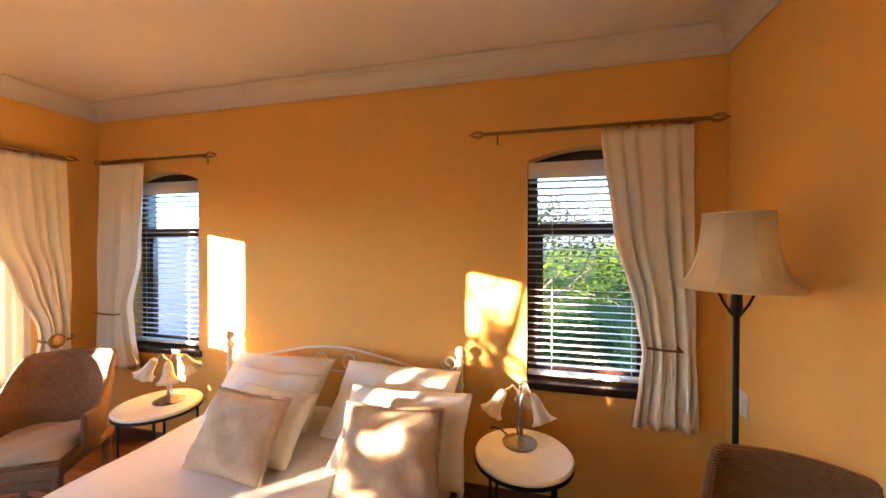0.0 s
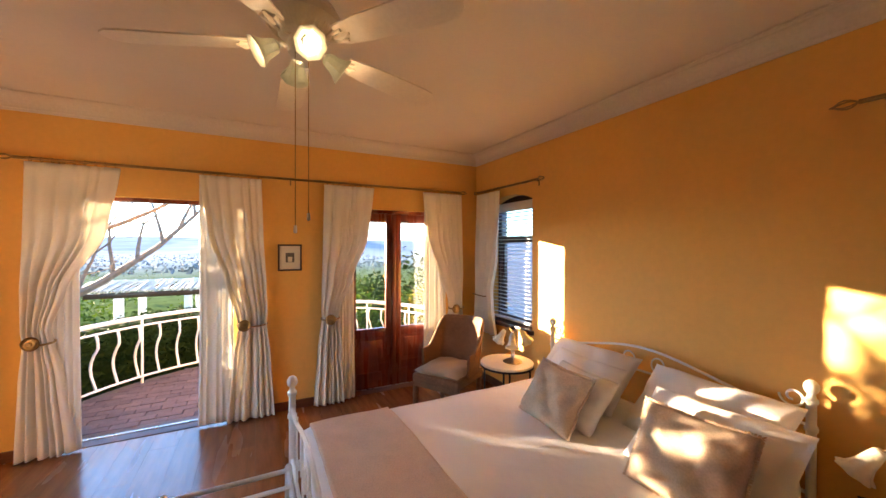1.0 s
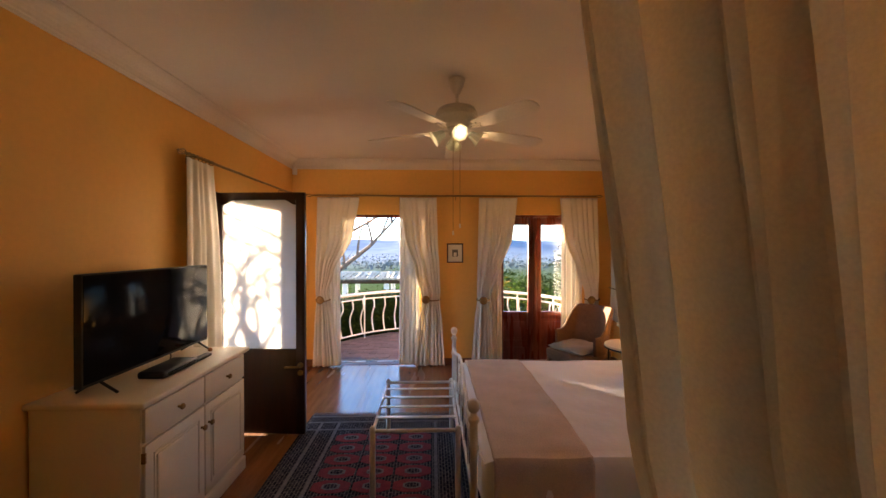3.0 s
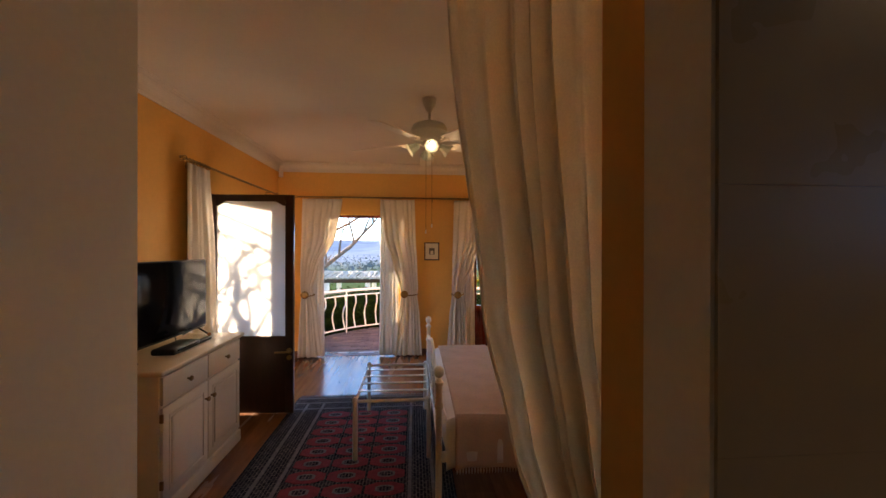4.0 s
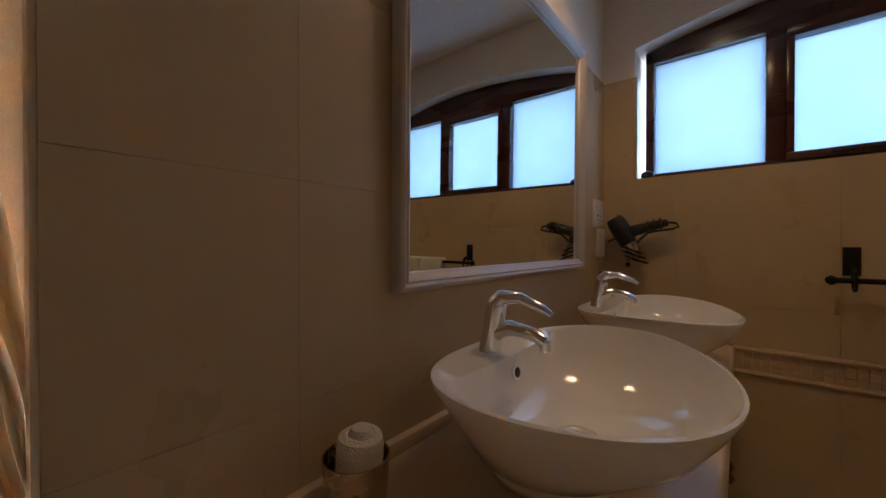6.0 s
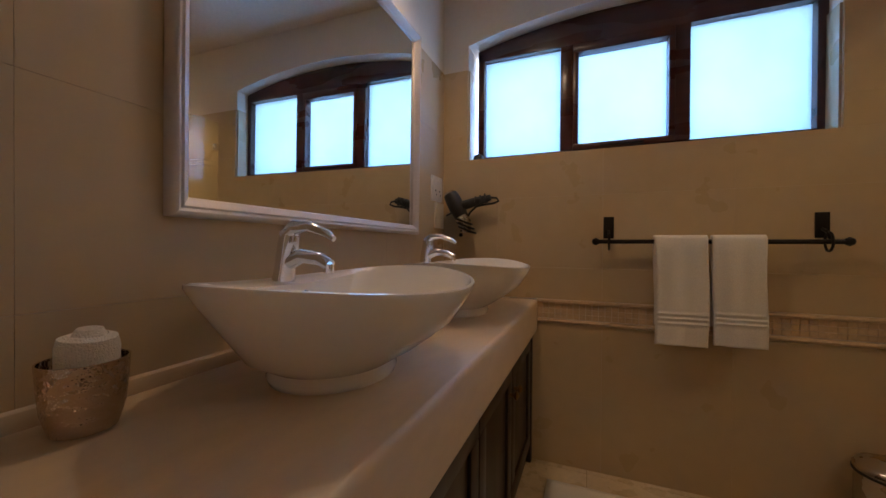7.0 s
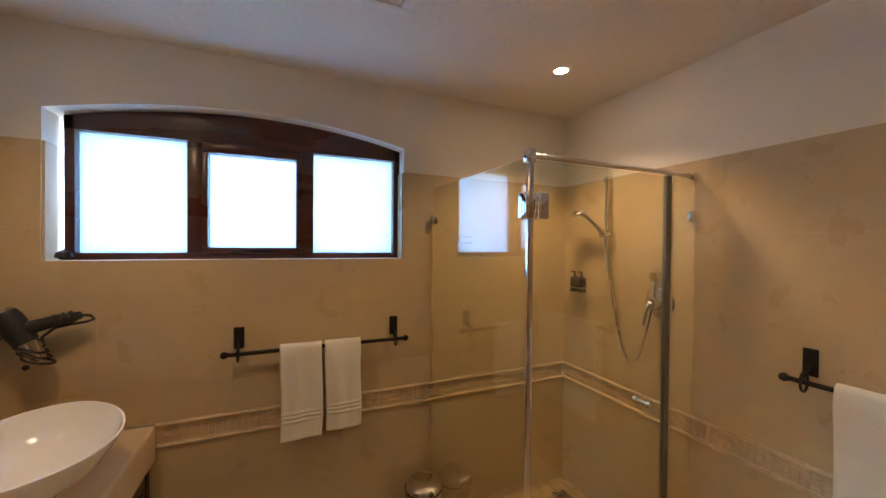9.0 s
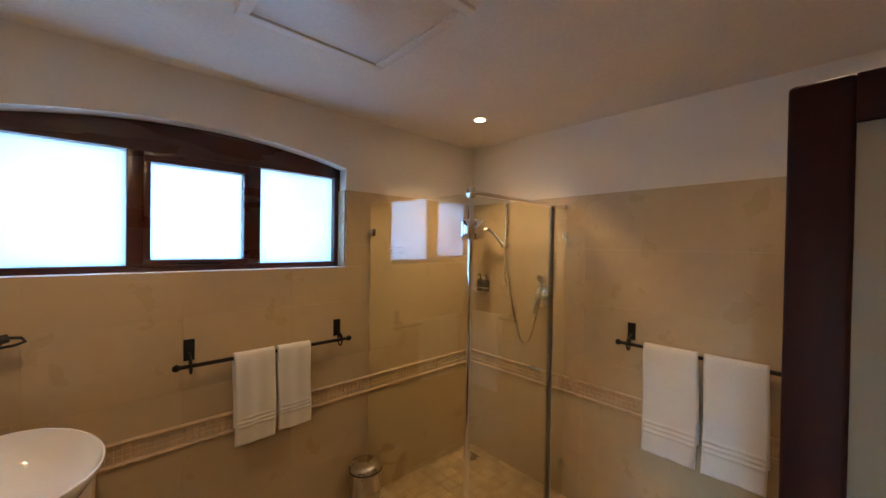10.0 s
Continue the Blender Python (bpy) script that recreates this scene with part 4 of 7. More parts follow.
BACK = "large white bed pillow leaning on the headboard"
cushion("pillow", BACK, -1.60, 1.755, 0.545, 0.72, 0.48, 0.18, 46, 2, LINEN, 21)
cushion("pillow", BACK, -0.80, 1.755, 0.545, 0.74, 0.48, 0.18, 46, -2, LINEN, 31)
cushion("pillow", "white bed pillow leaning on another pillow", -1.50, 1.585, 0.550, 0.60, 0.43, 0.15, 44, -3, LINEN, 22)
cushion("pillow", "white bed pillow leaning on another pillow", -0.62, 1.505, 0.550, 0.66, 0.44, 0.15, 46, 3, LINEN, 32)
cushion("pillow", "small white pillow behind a beige cushion", -1.38, 1.475, 0.550, 0.50, 0.37, 0.13, 40, -5, LINEN, 23)
cushion("cushion", "beige plush cushion with a short fringe on the bed", -1.39, 1.335, 0.555, 0.45, 0.37, 0.14, 33, -4, FUR, 24, True)
cushion("cushion", "sunlit beige plush cushion with a short fringe on the bed", -0.60, 1.355, 0.555, 0.45, 0.38, 0.14, 33, 6, FUR, 34, True)

# luggage rack
rack = thing("luggage_rack", "white metal luggage rack at the foot of the bed", "luggage rack", (-1.38, -0.33, 0))
for x in (-1.79, -0.97):
    for y in (-0.60, -0.06):
        part("leg", lathe([(0.017, 0.012), (0.018, 0.03), (0.018, 0.44), (0.020, 0.455), (0.016, 0.47), (0.006, 0.478)], x, y, 14), WMETAL, rack)
for y in (-0.60, -0.06):
    part("side_rail", tube([(-1.79, y, 0.44), (-0.97, y, 0.44)], 0.011), WMETAL, rack)
for x in (-1.79, -0.97):
    part("end_rail", tube([(x, -0.60, 0.445), (x, -0.06, 0.445)], 0.012), WMETAL, rack)
for k in range(4):
    x = -1.79 + 0.164 * (k + 1)
    part("slat", bx(x - 0.016, x + 0.016, -0.60, -0.06, 0.451, 0.457, 0.002), WMETAL, rack)

# rug
RX0, RX1, RY0, RY1 = -2.14, -0.15, -1.36, 0.10
rug = thing("rug", "dark patterned wool rug with red medallions and a fringe", "rug", ((RX0 + RX1) / 2, (RY0 + RY1) / 2, 0))
part("woven_field", grid_sheet(30, 24, lambda u, v: (RX0 + (RX1 - RX0) * u, RY0 + (RY1 - RY0) * v, 0.008 + 0.0012 * math.sin(17 * u + 3 * v))), RUGDARK, rug, solid=0.008)
for y0, y1 in ((RY0 + 0.13, RY0 + 0.155), (RY0 + 0.285, RY0 + 0.31), (RY1 - 0.155, RY1 - 0.13), (RY1 - 0.31, RY1 - 0.285)):
    part("border_stripe", bx(RX0 + 0.16, RX1 - 0.16, y0, y1, 0.012, 0.0145), RUGCREAM, rug, "narrow pale border")
for x0, x1 in ((RX0 + 0.02, RX0 + 0.045), (RX0 + 0.135, RX0 + 0.155), (RX0 + 0.27, RX0 + 0.29), (RX1 - 0.16, RX1 - 0.14)):
    part("border_stripe", bx(x0, x1, RY0 + 0.02, RY1 - 0.02, 0.012, 0.0142), RUGCREAM, rug, "narrow pale border")


def octagon(cx, cy, rx, ry, z0, z1):
    bm = bmesh.new()
    pts = [(cx + rx * a, cy + ry * b) for a, b in ((1, 0.42), (0.55, 1), (-0.55, 1), (-1, 0.42), (-1, -0.42), (-0.55, -1), (0.55, -1), (1, -0.42))]
    lo = [bm.verts.new((x, y, z0)) for x, y in pts]
    hi = [bm.verts.new((x, y, z1)) for x, y in pts]
    bm.faces.new(hi)
    for k in range(8):
        bm.faces.new((lo[k], lo[(k + 1) % 8], hi[(k + 1) % 8], hi[k]))
    return bm


for i in range(9):
    for j in range(3):
        cx, cy = RX0 + 0.42 + 0.155 * i, -0.90 + 0.27 * j
        part("medallion", octagon(cx, cy, 0.066, 0.126, 0.0125, 0.0142), RUGRED, rug, "dark red medallion")
        part("medallion_ring", octagon(cx, cy, 0.034, 0.060, 0.0143, 0.0152), RUGCREAM, rug)
        part("medallion_heart", octagon(cx, cy, 0.023, 0.044, 0.0153, 0.0160), RUGDARK, rug)
fringe = bmesh.new()
rr = random.Random(5)
for k in range(170):
    y = RY0 + 0.008 + (RY1 - RY0 - 0.016) * k / 169
    tube([(RX0 + 0.005, y, 0.006), (RX0 - 0.03, y + rr.uniform(-0.006, 0.006), 0.006), (RX0 - 0.06 - rr.uniform(0, 0.02), y + rr.uniform(-0.015, 0.015), 0.003)], [0.003, 0.003, 0.0015], 4, fringe)
part("fringe", fringe, RUGCREAM, rug, "cream knotted fringe")

# television cabinet
CX0, CX1, CY0, CY1, CT = -1.34, -0.42, YS + 0.01, -1.60, 0.88
cab = thing("tv_cabinet", "cream painted wooden cabinet with two drawers and two doors", "cabinet", ((CX0 + CX1) / 2, (CY0 + CY1) / 2, 0))
part("body", bx(CX0, CX1, CY0, CY1, 0.09, CT - 0.03, 0.004), CREAMPAINT, cab)
part("plinth", bx(CX0 - 0.015, CX1 + 0.015, CY0, CY1 + 0.02, 0.0, 0.095, 0.012), CREAMPAINT, cab)
part("top", bx(CX0 - 0.03, CX1 + 0.03, CY0, CY1 + 0.04, CT - 0.03, CT, 0.010, seg=3), CREAMPAINT, cab)


def flat_front(x0, x1, z0, z1):
    return bx(x0, x1, CY1, CY1 + 0.018, z0, z1, 0.004)


def knob(x, z):
    return turned(lathe([(0.007, 0), (0.006, 0.014), (0.015, 0.018), (0.017, 0.024), (0.012, 0.031), (0.0, 0.034)], seg=14), Matrix.Translation((x, CY1 + 0.018, z)) @ Matrix.Rotation(radians(-90), 4, "X"))


XC = (CX0 + CX1) / 2
for x0, x1 in ((CX0 + 0.01, XC - 0.004), (XC + 0.004, CX1 - 0.01)):
    dr = part("drawer_front", flat_front(x0, x1, 0.675, 0.835), CREAMPAINT, cab)
    part("knob", knob((x0 + x1) / 2, 0.755), BRASS, dr, "dark brass knob")
    do = part("door", flat_front(x0, x1, 0.115, 0.66), CREAMPAINT, cab, "raised panel door")
    part("raised_panel", bx(x0 + 0.068, x1 - 0.068, CY1 + 0.012, CY1 + 0.0265, 0.188, 0.587, 0.011, seg=3), CREAMPAINT, do)
    for a0, a1, c0, c1 in ((x0 + 0.05, x1 - 0.05, 0.168, 0.176), (x0 + 0.05, x1 - 0.05, 0.599, 0.607), (x0 + 0.05, x0 + 0.058, 0.176, 0.599), (x1 - 0.058, x1 - 0.05, 0.176, 0.599)):
        part("bead", bx(a0, a1, CY1 + 0.017, CY1 + 0.0225, c0, c1, 0.002), CREAMPAINT, do)
    part("knob", knob(XC + (0.035 if x0 > XC - 0.01 else -0.035), 0.545), BRASS, do, "dark brass knob")
for z in (0.2, 0.58):
    part("hinge", bx(CX1 - 0.012, CX1 - 0.002, CY1 + 0.002, CY1 + 0.022, z, z + 0.05, 0.002), BRASS, cab)

# television
tv = thing("television", "black flat-screen television on two splayed feet", "television", (-0.89, -1.87, CT))
part("housing", bx(-1.37, -0.42, -1.905, -1.865, 0.935, 1.478, 0.006), BLACKMATT, tv)
part("screen", bx(-1.362, -0.428, -1.866, -1.862, 0.952, 1.470, 0.001), SCREEN, tv, "dark glossy screen")
for x in (-1.27, -0.52):
    part("foot", tube([(x, -1.785, CT + 0.006), (x, -1.87, CT + 0.06), (x, -1.885, CT + 0.07), (x, -1.90, CT + 0.06), (x, -1.985, CT + 0.006)], 0.007, 8), BLACKMATT, tv)
box1 = thing("set_top_box", "flat black set-top box on the cabinet", "set-top box", (-0.86, -1.76, CT))
part("case", bx(-0.99, -0.70, -1.84, -1.69, CT + 0.002, CT + 0.042, 0.014, seg=3), BLACKMATT, box1)
part("front_strip", bx(-0.96, -0.73, -1.692, -1.688, CT + 0.014, CT + 0.030, 0.001), BLACK, box1)
rem = thing("remote_control", "black remote control on the cabinet", "remote control", (-1.08, -1.72, CT))
part("case", bx(-1.15, -1.0, -1.745, -1.70, CT + 0.001, CT + 0.022, 0.007), BLACKMATT, rem)
single("power_cable", tube([(-0.95, -1.84, CT + 0.01), (-1.05, -1.90, CT + 0.03), (-1.10, -1.95, CT + 0.05), (-1.2, -2.0, CT + 0.012), (-1.24, YS + 0.02, CT + 0.008)], 0.004, 6), BLACKMATT, "thin black cable behind the television", "cable", (-1.1, -1.95, CT))
single("small_ornament", lathe([(0.012, CT), (0.016, CT + 0.006), (0.012, CT + 0.018), (0.0, CT + 0.026)], -1.26, -1.78, 10), mat("orange_ornament", (0.5, 0.16, 0.03), 0.5), "tiny orange ornament on the cabinet", "ornament", (-1.26, -1.78, CT))

# picture, sensor, sockets
pic = thing("framed_picture", "small dark-framed print with a cream mount", "picture", (XW, 0.09, 1.53))
for y0, y1, z0, z1 in ((-0.022, -0.006, 1.395, 1.66), (0.184, 0.20, 1.395, 1.66), (-0.006, 0.184, 1.395, 1.411), (-0.006, 0.184, 1.644, 1.66)):
    part("frame_bar", bx(XW + 0.002, XW + 0.022, y0, y1, z0, z1, 0.003), DARKWOOD, pic)
part("mount", bx(XW + 0.004, XW + 0.010, -0.006, 0.184, 1.411, 1.644), PAPER, pic)
part("print", bx(XW + 0.009, XW + 0.012, 0.05, 0.13, 1.48, 1.575), INK, pic, "small grey picture")
part("print_light", bx(XW + 0.010, XW + 0.0135, 0.07, 0.11, 1.485, 1.535), PAPER, pic)
sen = thing("motion_detector", "small white alarm detector near the ceiling", "detector", (XW + 0.03, YS + 0.05, 2.63))
part("case", turned(bx(-0.028, 0.028, -0.02, 0.02, -0.045, 0.045, 0.01), Matrix.Translation((XW + 0.045, YS + 0.055, 2.625)) @ Matrix.Rotation(radians(-45), 4, "Z")), PLASTIC, sen)
part("lens", turned(bx(-0.02, 0.02, -0.026, -0.018, -0.035, -0.005, 0.004), Matrix.Translation((XW + 0.045, YS + 0.055, 2.625)) @ Matrix.Rotation(radians(135), 4, "Z")), WMETAL, sen)
sk = thing("wall_socket", "white wall socket near the floor lamp", "socket", (XE, 2.125, 0.83))
part("plate", bx(XE - 0.012, XE, 2.07, 2.18, 0.77, 0.89, 0.004), PLASTIC, sk)
for y in (2.10, 2.15):
    part("rocker", bx(XE - 0.017, XE - 0.011, y - 0.012, y + 0.012, 0.835, 0.865, 0.002), PLASTIC, sk)


# wicker chairs
def wicker_chair():
    """Built facing -y at the origin."""
    th = thing("wicker_chair", "brown wicker armchair with a taupe seat cushion", "chair", (0, 0, 0), "wicker chairs")
    def place(u, v):
        a = radians(-105 + 210 * u)
        z = 0.40 + v * (0.19 + 0.29 * (1 - smoothstep((abs(a) - 0.75) / 0.75)))
        lean = 0.16 * v * max(math.cos(a), 0)
        sq = 1 / max(abs(math.sin(a)), abs(math.cos(a))) ** 0.55
        return (0.262 * math.sin(a) * sq * (1 + 0.03 * v), 0.24 * math.cos(a) * sq + lean - 0.02, z)
    part("back", grid_sheet(40, 18, place), WICKER, th, solid=0.03)
    rim = [place(k / 40, 1.0) for k in range(41)]
    part("rim", tube(rim, 0.017, 8), WICKER, th, "bound wicker rim")
    part("seat_frame", bx(-0.26, 0.26, -0.27, 0.25, 0.33, 0.41, 0.02), WICKER, th)
    part("seat_cushion", turned(pillow_mesh(0.50, 0.50, 0.10, 3, 14), Matrix.Translation((0, -0.01, 0.435)) @ Matrix.Rotation(radians(90), 4, "X")), SEATCLOTH, th, "taupe cloth seat cushion", 1.5)
    for x, y in ((-0.235, -0.245), (0.235, -0.245), (-0.22, 0.22), (0.22, 0.22)):
        part("leg", lathe([(0.017, 0.0), (0.024, 0.06), (0.026, 0.34)], x, y, 12), WICKER, th)
    part("apron", bx(-0.24, 0.24, -0.268, -0.255, 0.29, 0.335, 0.004), WICKER, th)
    return th


wc = wicker_chair()
wc.matrix_basis = pose(*CHAIR_W)
tagged(copy_thing(wc, pose(*CHAIR_E)), "brown wicker armchair in front of the floor lamp")


# bedside tables
def side_table(x, y, label):
    th = thing("side_table", label, "side table", (x, y, 0), "bedside tables")
    part("top", lathe([(0.225, 0.578), (0.236, 0.580), (0.238, 0.592), (0.232, 0.600), (0.0, 0.600)], x, y, 48), TABLETOP, th)
    part("rim", lathe([(0.226, 0.560), (0.240, 0.562), (0.240, 0.579), (0.226, 0.579)], x, y, 48), IRON, th, "black metal rim")
    for k in range(4):
        a = radians(45 + 90 * k)
        p = [(x + 0.205 * math.cos(a), y + 0.205 * math.sin(a), z) for z in (0.565, 0.3, 0.0)]
        part("leg", tube(p, 0.008), IRON, th)
    part("lower_ring", tube([(x + 0.205 * math.cos(radians(a)), y + 0.205 * math.sin(radians(a)), 0.12) for a in range(0, 360, 12)], 0.006, 6, closed=True), IRON, th)
    return th


side_table(-2.35, 1.81, "round cream-topped side table with black metal legs")
side_table(-0.05, 1.82, "round cream-topped side table with black metal legs, sunlit")


def tulip_lamp(x, y):
    th = thing("table_lamp", "table lamp with pleated white glass flower shades", "lamp", (x, y, 0.6), "bedside lamps")
    part("base", lathe([(0.085, 0.601), (0.088, 0.607), (0.070, 0.616), (0.040, 0.626), (0.018, 0.640)], x, y, 30, wave=(5, -0.12)), PEWTER, th, "leaf-shaped dark metal base")
    for k in range(3):
        part("stem", tube([(x + 0.013 * math.cos(4 * f + 2.1 * k), y + 0.013 * math.sin(4 * f + 2.1 * k), 0.62 + 0.24 * f) for f in (0, 0.15, 0.3, 0.45, 0.6, 0.75, 0.9, 1)], 0.006), STEEL, th)
    for k in range(3):
        a = radians(200 + 120 * k)
        d = Vector((math.cos(a), math.sin(a), 0))
        top = Vector((x, y, 0.855))
        c = top + d * 0.078 + Vector((0, 0, 0.022))
        part("arm", tube([top, top + d * 0.038 + Vector((0, 0, 0.044)), c], 0.006, 6), STEEL, th)
        prof = [(0.011, 0.0), (0.020, 0.012), (0.025, 0.04), (0.030, 0.080), (0.041, 0.112), (0.060, 0.132)]
        b = shell(prof, seg=56, wave=(7, 0.09))
        tilt = Matrix.Rotation(radians(180 - 32), 4, Vector((-d.y, d.x, 0)))
        part("shade", turned(b, Matrix.Translation(c + d * 0.005) @ tilt), LAMPGLASS, th, "pleated white glass flower shade", 1.2, 0.003)
    return th


tulip_lamp(-2.32, 1.85)
tulip_lamp(-0.07, 1.90)
single("lamp_cord", tube([(-0.12, 1.93, 0.606), (-0.17, 2.0, 0.606), (-0.21, 2.02, 0.606), (-0.24, 2.0, 0.607)], 0.004, 6), BLACKMATT, "short black lamp cord on the side table", "cord", (-0.18, 2.0, 0.6))

# floor lamp
fl = thing("floor_lamp", "black iron floor lamp with a flared cream shade", "floor lamp", (LAMP[0], LAMP[1], 0))
lx, ly = LAMP
part("pole", lathe([(0.011, 0.1), (0.011, 0.70), (0.017, 0.72), (0.011, 0.74), (0.011, 1.34), (0.021, 1.37), (0.016, 1.45)], lx, ly, 14), IRON, fl)
part("foot", lathe([(0.15, 0.0), (0.15, 0.015), (0.09, 0.03), (0.05, 0.09), (0.014, 0.13)], lx, ly, 24), IRON, fl)
part("base_collar", lathe([(0.014, 0.60), (0.046, 0.63), (0.030, 0.66), (0.036, 0.69), (0.016, 0.73)], lx, ly, 16, wave=(5, -0.2)), IRON, fl, "ornamented metal collar")
for s_ in (-1, 1):
    part("brace", tube([(lx, ly, 1.33), (lx + s_ * 0.040, ly, 1.39), (lx + s_ * 0.070, ly, 1.455)], 0.005), IRON, fl)
SHADE_PROFILE = [(0.200, 1.455), (0.186, 1.466), (0.163, 1.493), (0.142, 1.535), (0.127, 1.59), (0.117, 1.66), (0.111, 1.745)]
part("shade", shell(SHADE_PROFILE, lx, ly, 48), SHADE, fl, "flared cream cloth shade", solid=0.004)
for k in range(8):
    a = 2 * math.pi * k / 8
    part("shade_seam", tube([(lx + (r + 0.002) * math.cos(a), ly + (r + 0.002) * math.sin(a), z) for r, z in SHADE_PROFILE], 0.0025, 5), SHADE, fl)
for r, z in (SHADE_PROFILE[0], SHADE_PROFILE[-1]):
    part("shade_trim", tube([(lx + (r + 0.001) * math.cos(radians(a)), ly + (r + 0.001) * math.sin(radians(a)), z) for a in range(0, 360, 8)], 0.004, 6, closed=True), SHADE, fl)

# ceiling fan
fx, fy = FAN
fan = thing("ceiling_fan", "off-white ceiling fan with five blades and lit glass shades", "ceiling fan", (fx, fy, ZC))
part("canopy", lathe([(0.016, ZC - 0.108), (0.026, ZC - 0.098), (0.030, ZC - 0.085), (0.046, ZC - 0.055), (0.058, ZC - 0.012), (0.058, ZC)], fx, fy, 24), FANWHITE, fan)
part("downrod", tube([(fx, fy, ZC - 0.1), (fx, fy, 2.575)], 0.011), FANWHITE, fan)
part("motor", lathe([(0.05, 2.455), (0.085, 2.465), (0.115, 2.485), (0.125, 2.50), (0.145, 2.515), (0.150, 2.54), (0.130, 2.575), (0.09, 2.592), (0.03, 2.60)], fx, fy, 40), FANWHITE, fan)
for k in range(40):
    a = 2 * math.pi * k / 40
    part("vent_rib", tube([(fx + r * math.cos(a), fy + r * math.sin(a), z) for r, z in ((0.088, 2.464), (0.114, 2.482), (0.124, 2.496))], 0.0025, 4), FANWHITE, fan)
part("switch_housing", lathe([(0.03, 2.385), (0.052, 2.395), (0.058, 2.43), (0.05, 2.456)], fx, fy, 24), FANWHITE, fan)
for k in range(5):
    a = radians(BLADE + 72 * k)
    m = Matrix.Translation((fx, fy, 2.432)) @ Matrix.Rotation(a, 4, "Z") @ Matrix.Rotation(radians(2), 4, "Y") @ Matrix.Rotation(radians(-11), 4, "X")
    bl = bmesh.new()
    outline = [(0.19, -0.045), (0.30, -0.060), (0.60, -0.070), (0.655, -0.062), (0.685, -0.035), (0.692, 0.0), (0.685, 0.035), (0.655, 0.062), (0.60, 0.070), (0.30, 0.060), (0.19, 0.045)]
    lo = [bl.verts.new((x, y, -0.003)) for x, y in outline]
    hi = [bl.verts.new((x, y, 0.003)) for x, y in outline]
    bl.faces.new(lo[::-1])
    bl.faces.new(hi)
    for j in range(len(outline)):
        bl.faces.new((lo[j], lo[(j + 1) % len(outline)], hi[(j + 1) % len(outline)], hi[j]))
    part("blade", turned(bl, m), FANWHITE, fan)
    br = tube([(0.09, 0, 0.0), (0.13, 0.0, -0.014), (0.17, 0.02, -0.01), (0.22, 0.025, -0.008)], 0.007, 6)
    tube([(0.13, 0.0, -0.014), (0.17, -0.02, -0.01), (0.22, -0.025, -0.008)], 0.007, 6, br)
    tube([(0.17, 0, -0.010), (0.205, 0, -0.012), (0.24, 0, -0.006)], [0.006, 0.012, 0.004], 6, br)
    part("blade_bracket", turned(br, m), FANWHITE, fan, "scrolled blade bracket")
for k in range(4):
    b = radians(4 + 90 * k)
    d = Vector((math.cos(b), math.sin(b), 0))
    o = Vector((fx, fy, 2.41))
    part("light_arm", tube([o + d * 0.04, o + d * 0.075 + Vector((0, 0, 0.012)), o + d * 0.10], 0.010), FANWHITE, fan)
    tilt = Matrix.Rotation(radians(180 - 58), 4, Vector((-d.y, d.x, 0)))
    sm = Matrix.Translation(o + d * 0.09) @ tilt
    part("shade", turned(shell([(0.018, 0.0), (0.028, 0.012), (0.034, 0.04), (0.045, 0.068), (0.060, 0.085)], seg=8), sm), FANGLASS, fan, "eight-sided frosted glass shade", 0.3, 0.003)
    part("bulb", turned(lathe([(0.008, 0.02), (0.014, 0.032), (0.018, 0.045), (0.014, 0.057), (0.0, 0.062)], seg=16), sm), BULB, fan, "lit round bulb")
for y, z in ((fy - 0.028, 1.72), (fy + 0.02, 1.77)):
    part("pull_chain", tube([(fx + 0.03, y, 2.40), (fx + 0.03, y, z)], 0.0018, 5), BRASS, fan)
    part("chain_pull", lathe([(0.003, z - 0.03), (0.007, z - 0.025), (0.005, z)], fx + 0.03, y, 10), PLASTIC, fan)

# ---- bathroom ----
# window
bw = tagged(thing("window_3", "dark red-brown arched bathroom window with frosted panes", "window", (2.19, YB + 0.12, 1.52)), kind="structure")
WY0, WY1 = YB + 0.085, YB + 0.16
for n, bm in arch_frame(1.47, 2.937, WY0, WY1, 1.515, 2.133, 0.09, 0.035):
    part(n, bm, WINWOOD, bw)
part("mullion", bx(1.905, 1.965, WY0 - 0.004, WY1, 1.55, 2.077, 0.003), WINWOOD, bw)
part("mullion", bx(2.405, 2.465, WY0 - 0.004, WY1, 1.55, 2.077, 0.003), WINWOOD, bw)
sash = part("sash", bx(1.965, 2.405, WY0 - 0.012, WY1 - 0.02, 1.545, 1.575, 0.003), WINWOOD, bw, "inner opening sash")
part("sash_bar", bx(1.965, 2.405, WY0 - 0.012, WY1 - 0.02, 2.030, 2.076, 0.003), WINWOOD, bw)
part("sash_bar", bx(1.965, 1.990, WY0 - 0.012, WY1 - 0.02, 1.575, 2.030, 0.003), WINWOOD, bw)
part("sash_bar", bx(2.380, 2.405, WY0 - 0.012, WY1 - 0.02, 1.575, 2.030, 0.003), WINWOOD, bw)
for x0, x1, z1 in ((1.505, 1.905, 2.085), (1.99, 2.38, 2.030), (2.465, 2.902, 2.085)):
    part("pane", bx(x0, x1, WY1 - 0.035, WY1 - 0.029, 1.55, z1), FROST, bw, "bright frosted glass pane")
part("stay", bx(2.09, 2.28, WY0 - 0.020, WY0 - 0.010, 1.552, 1.562, 0.002), IRON, bw)
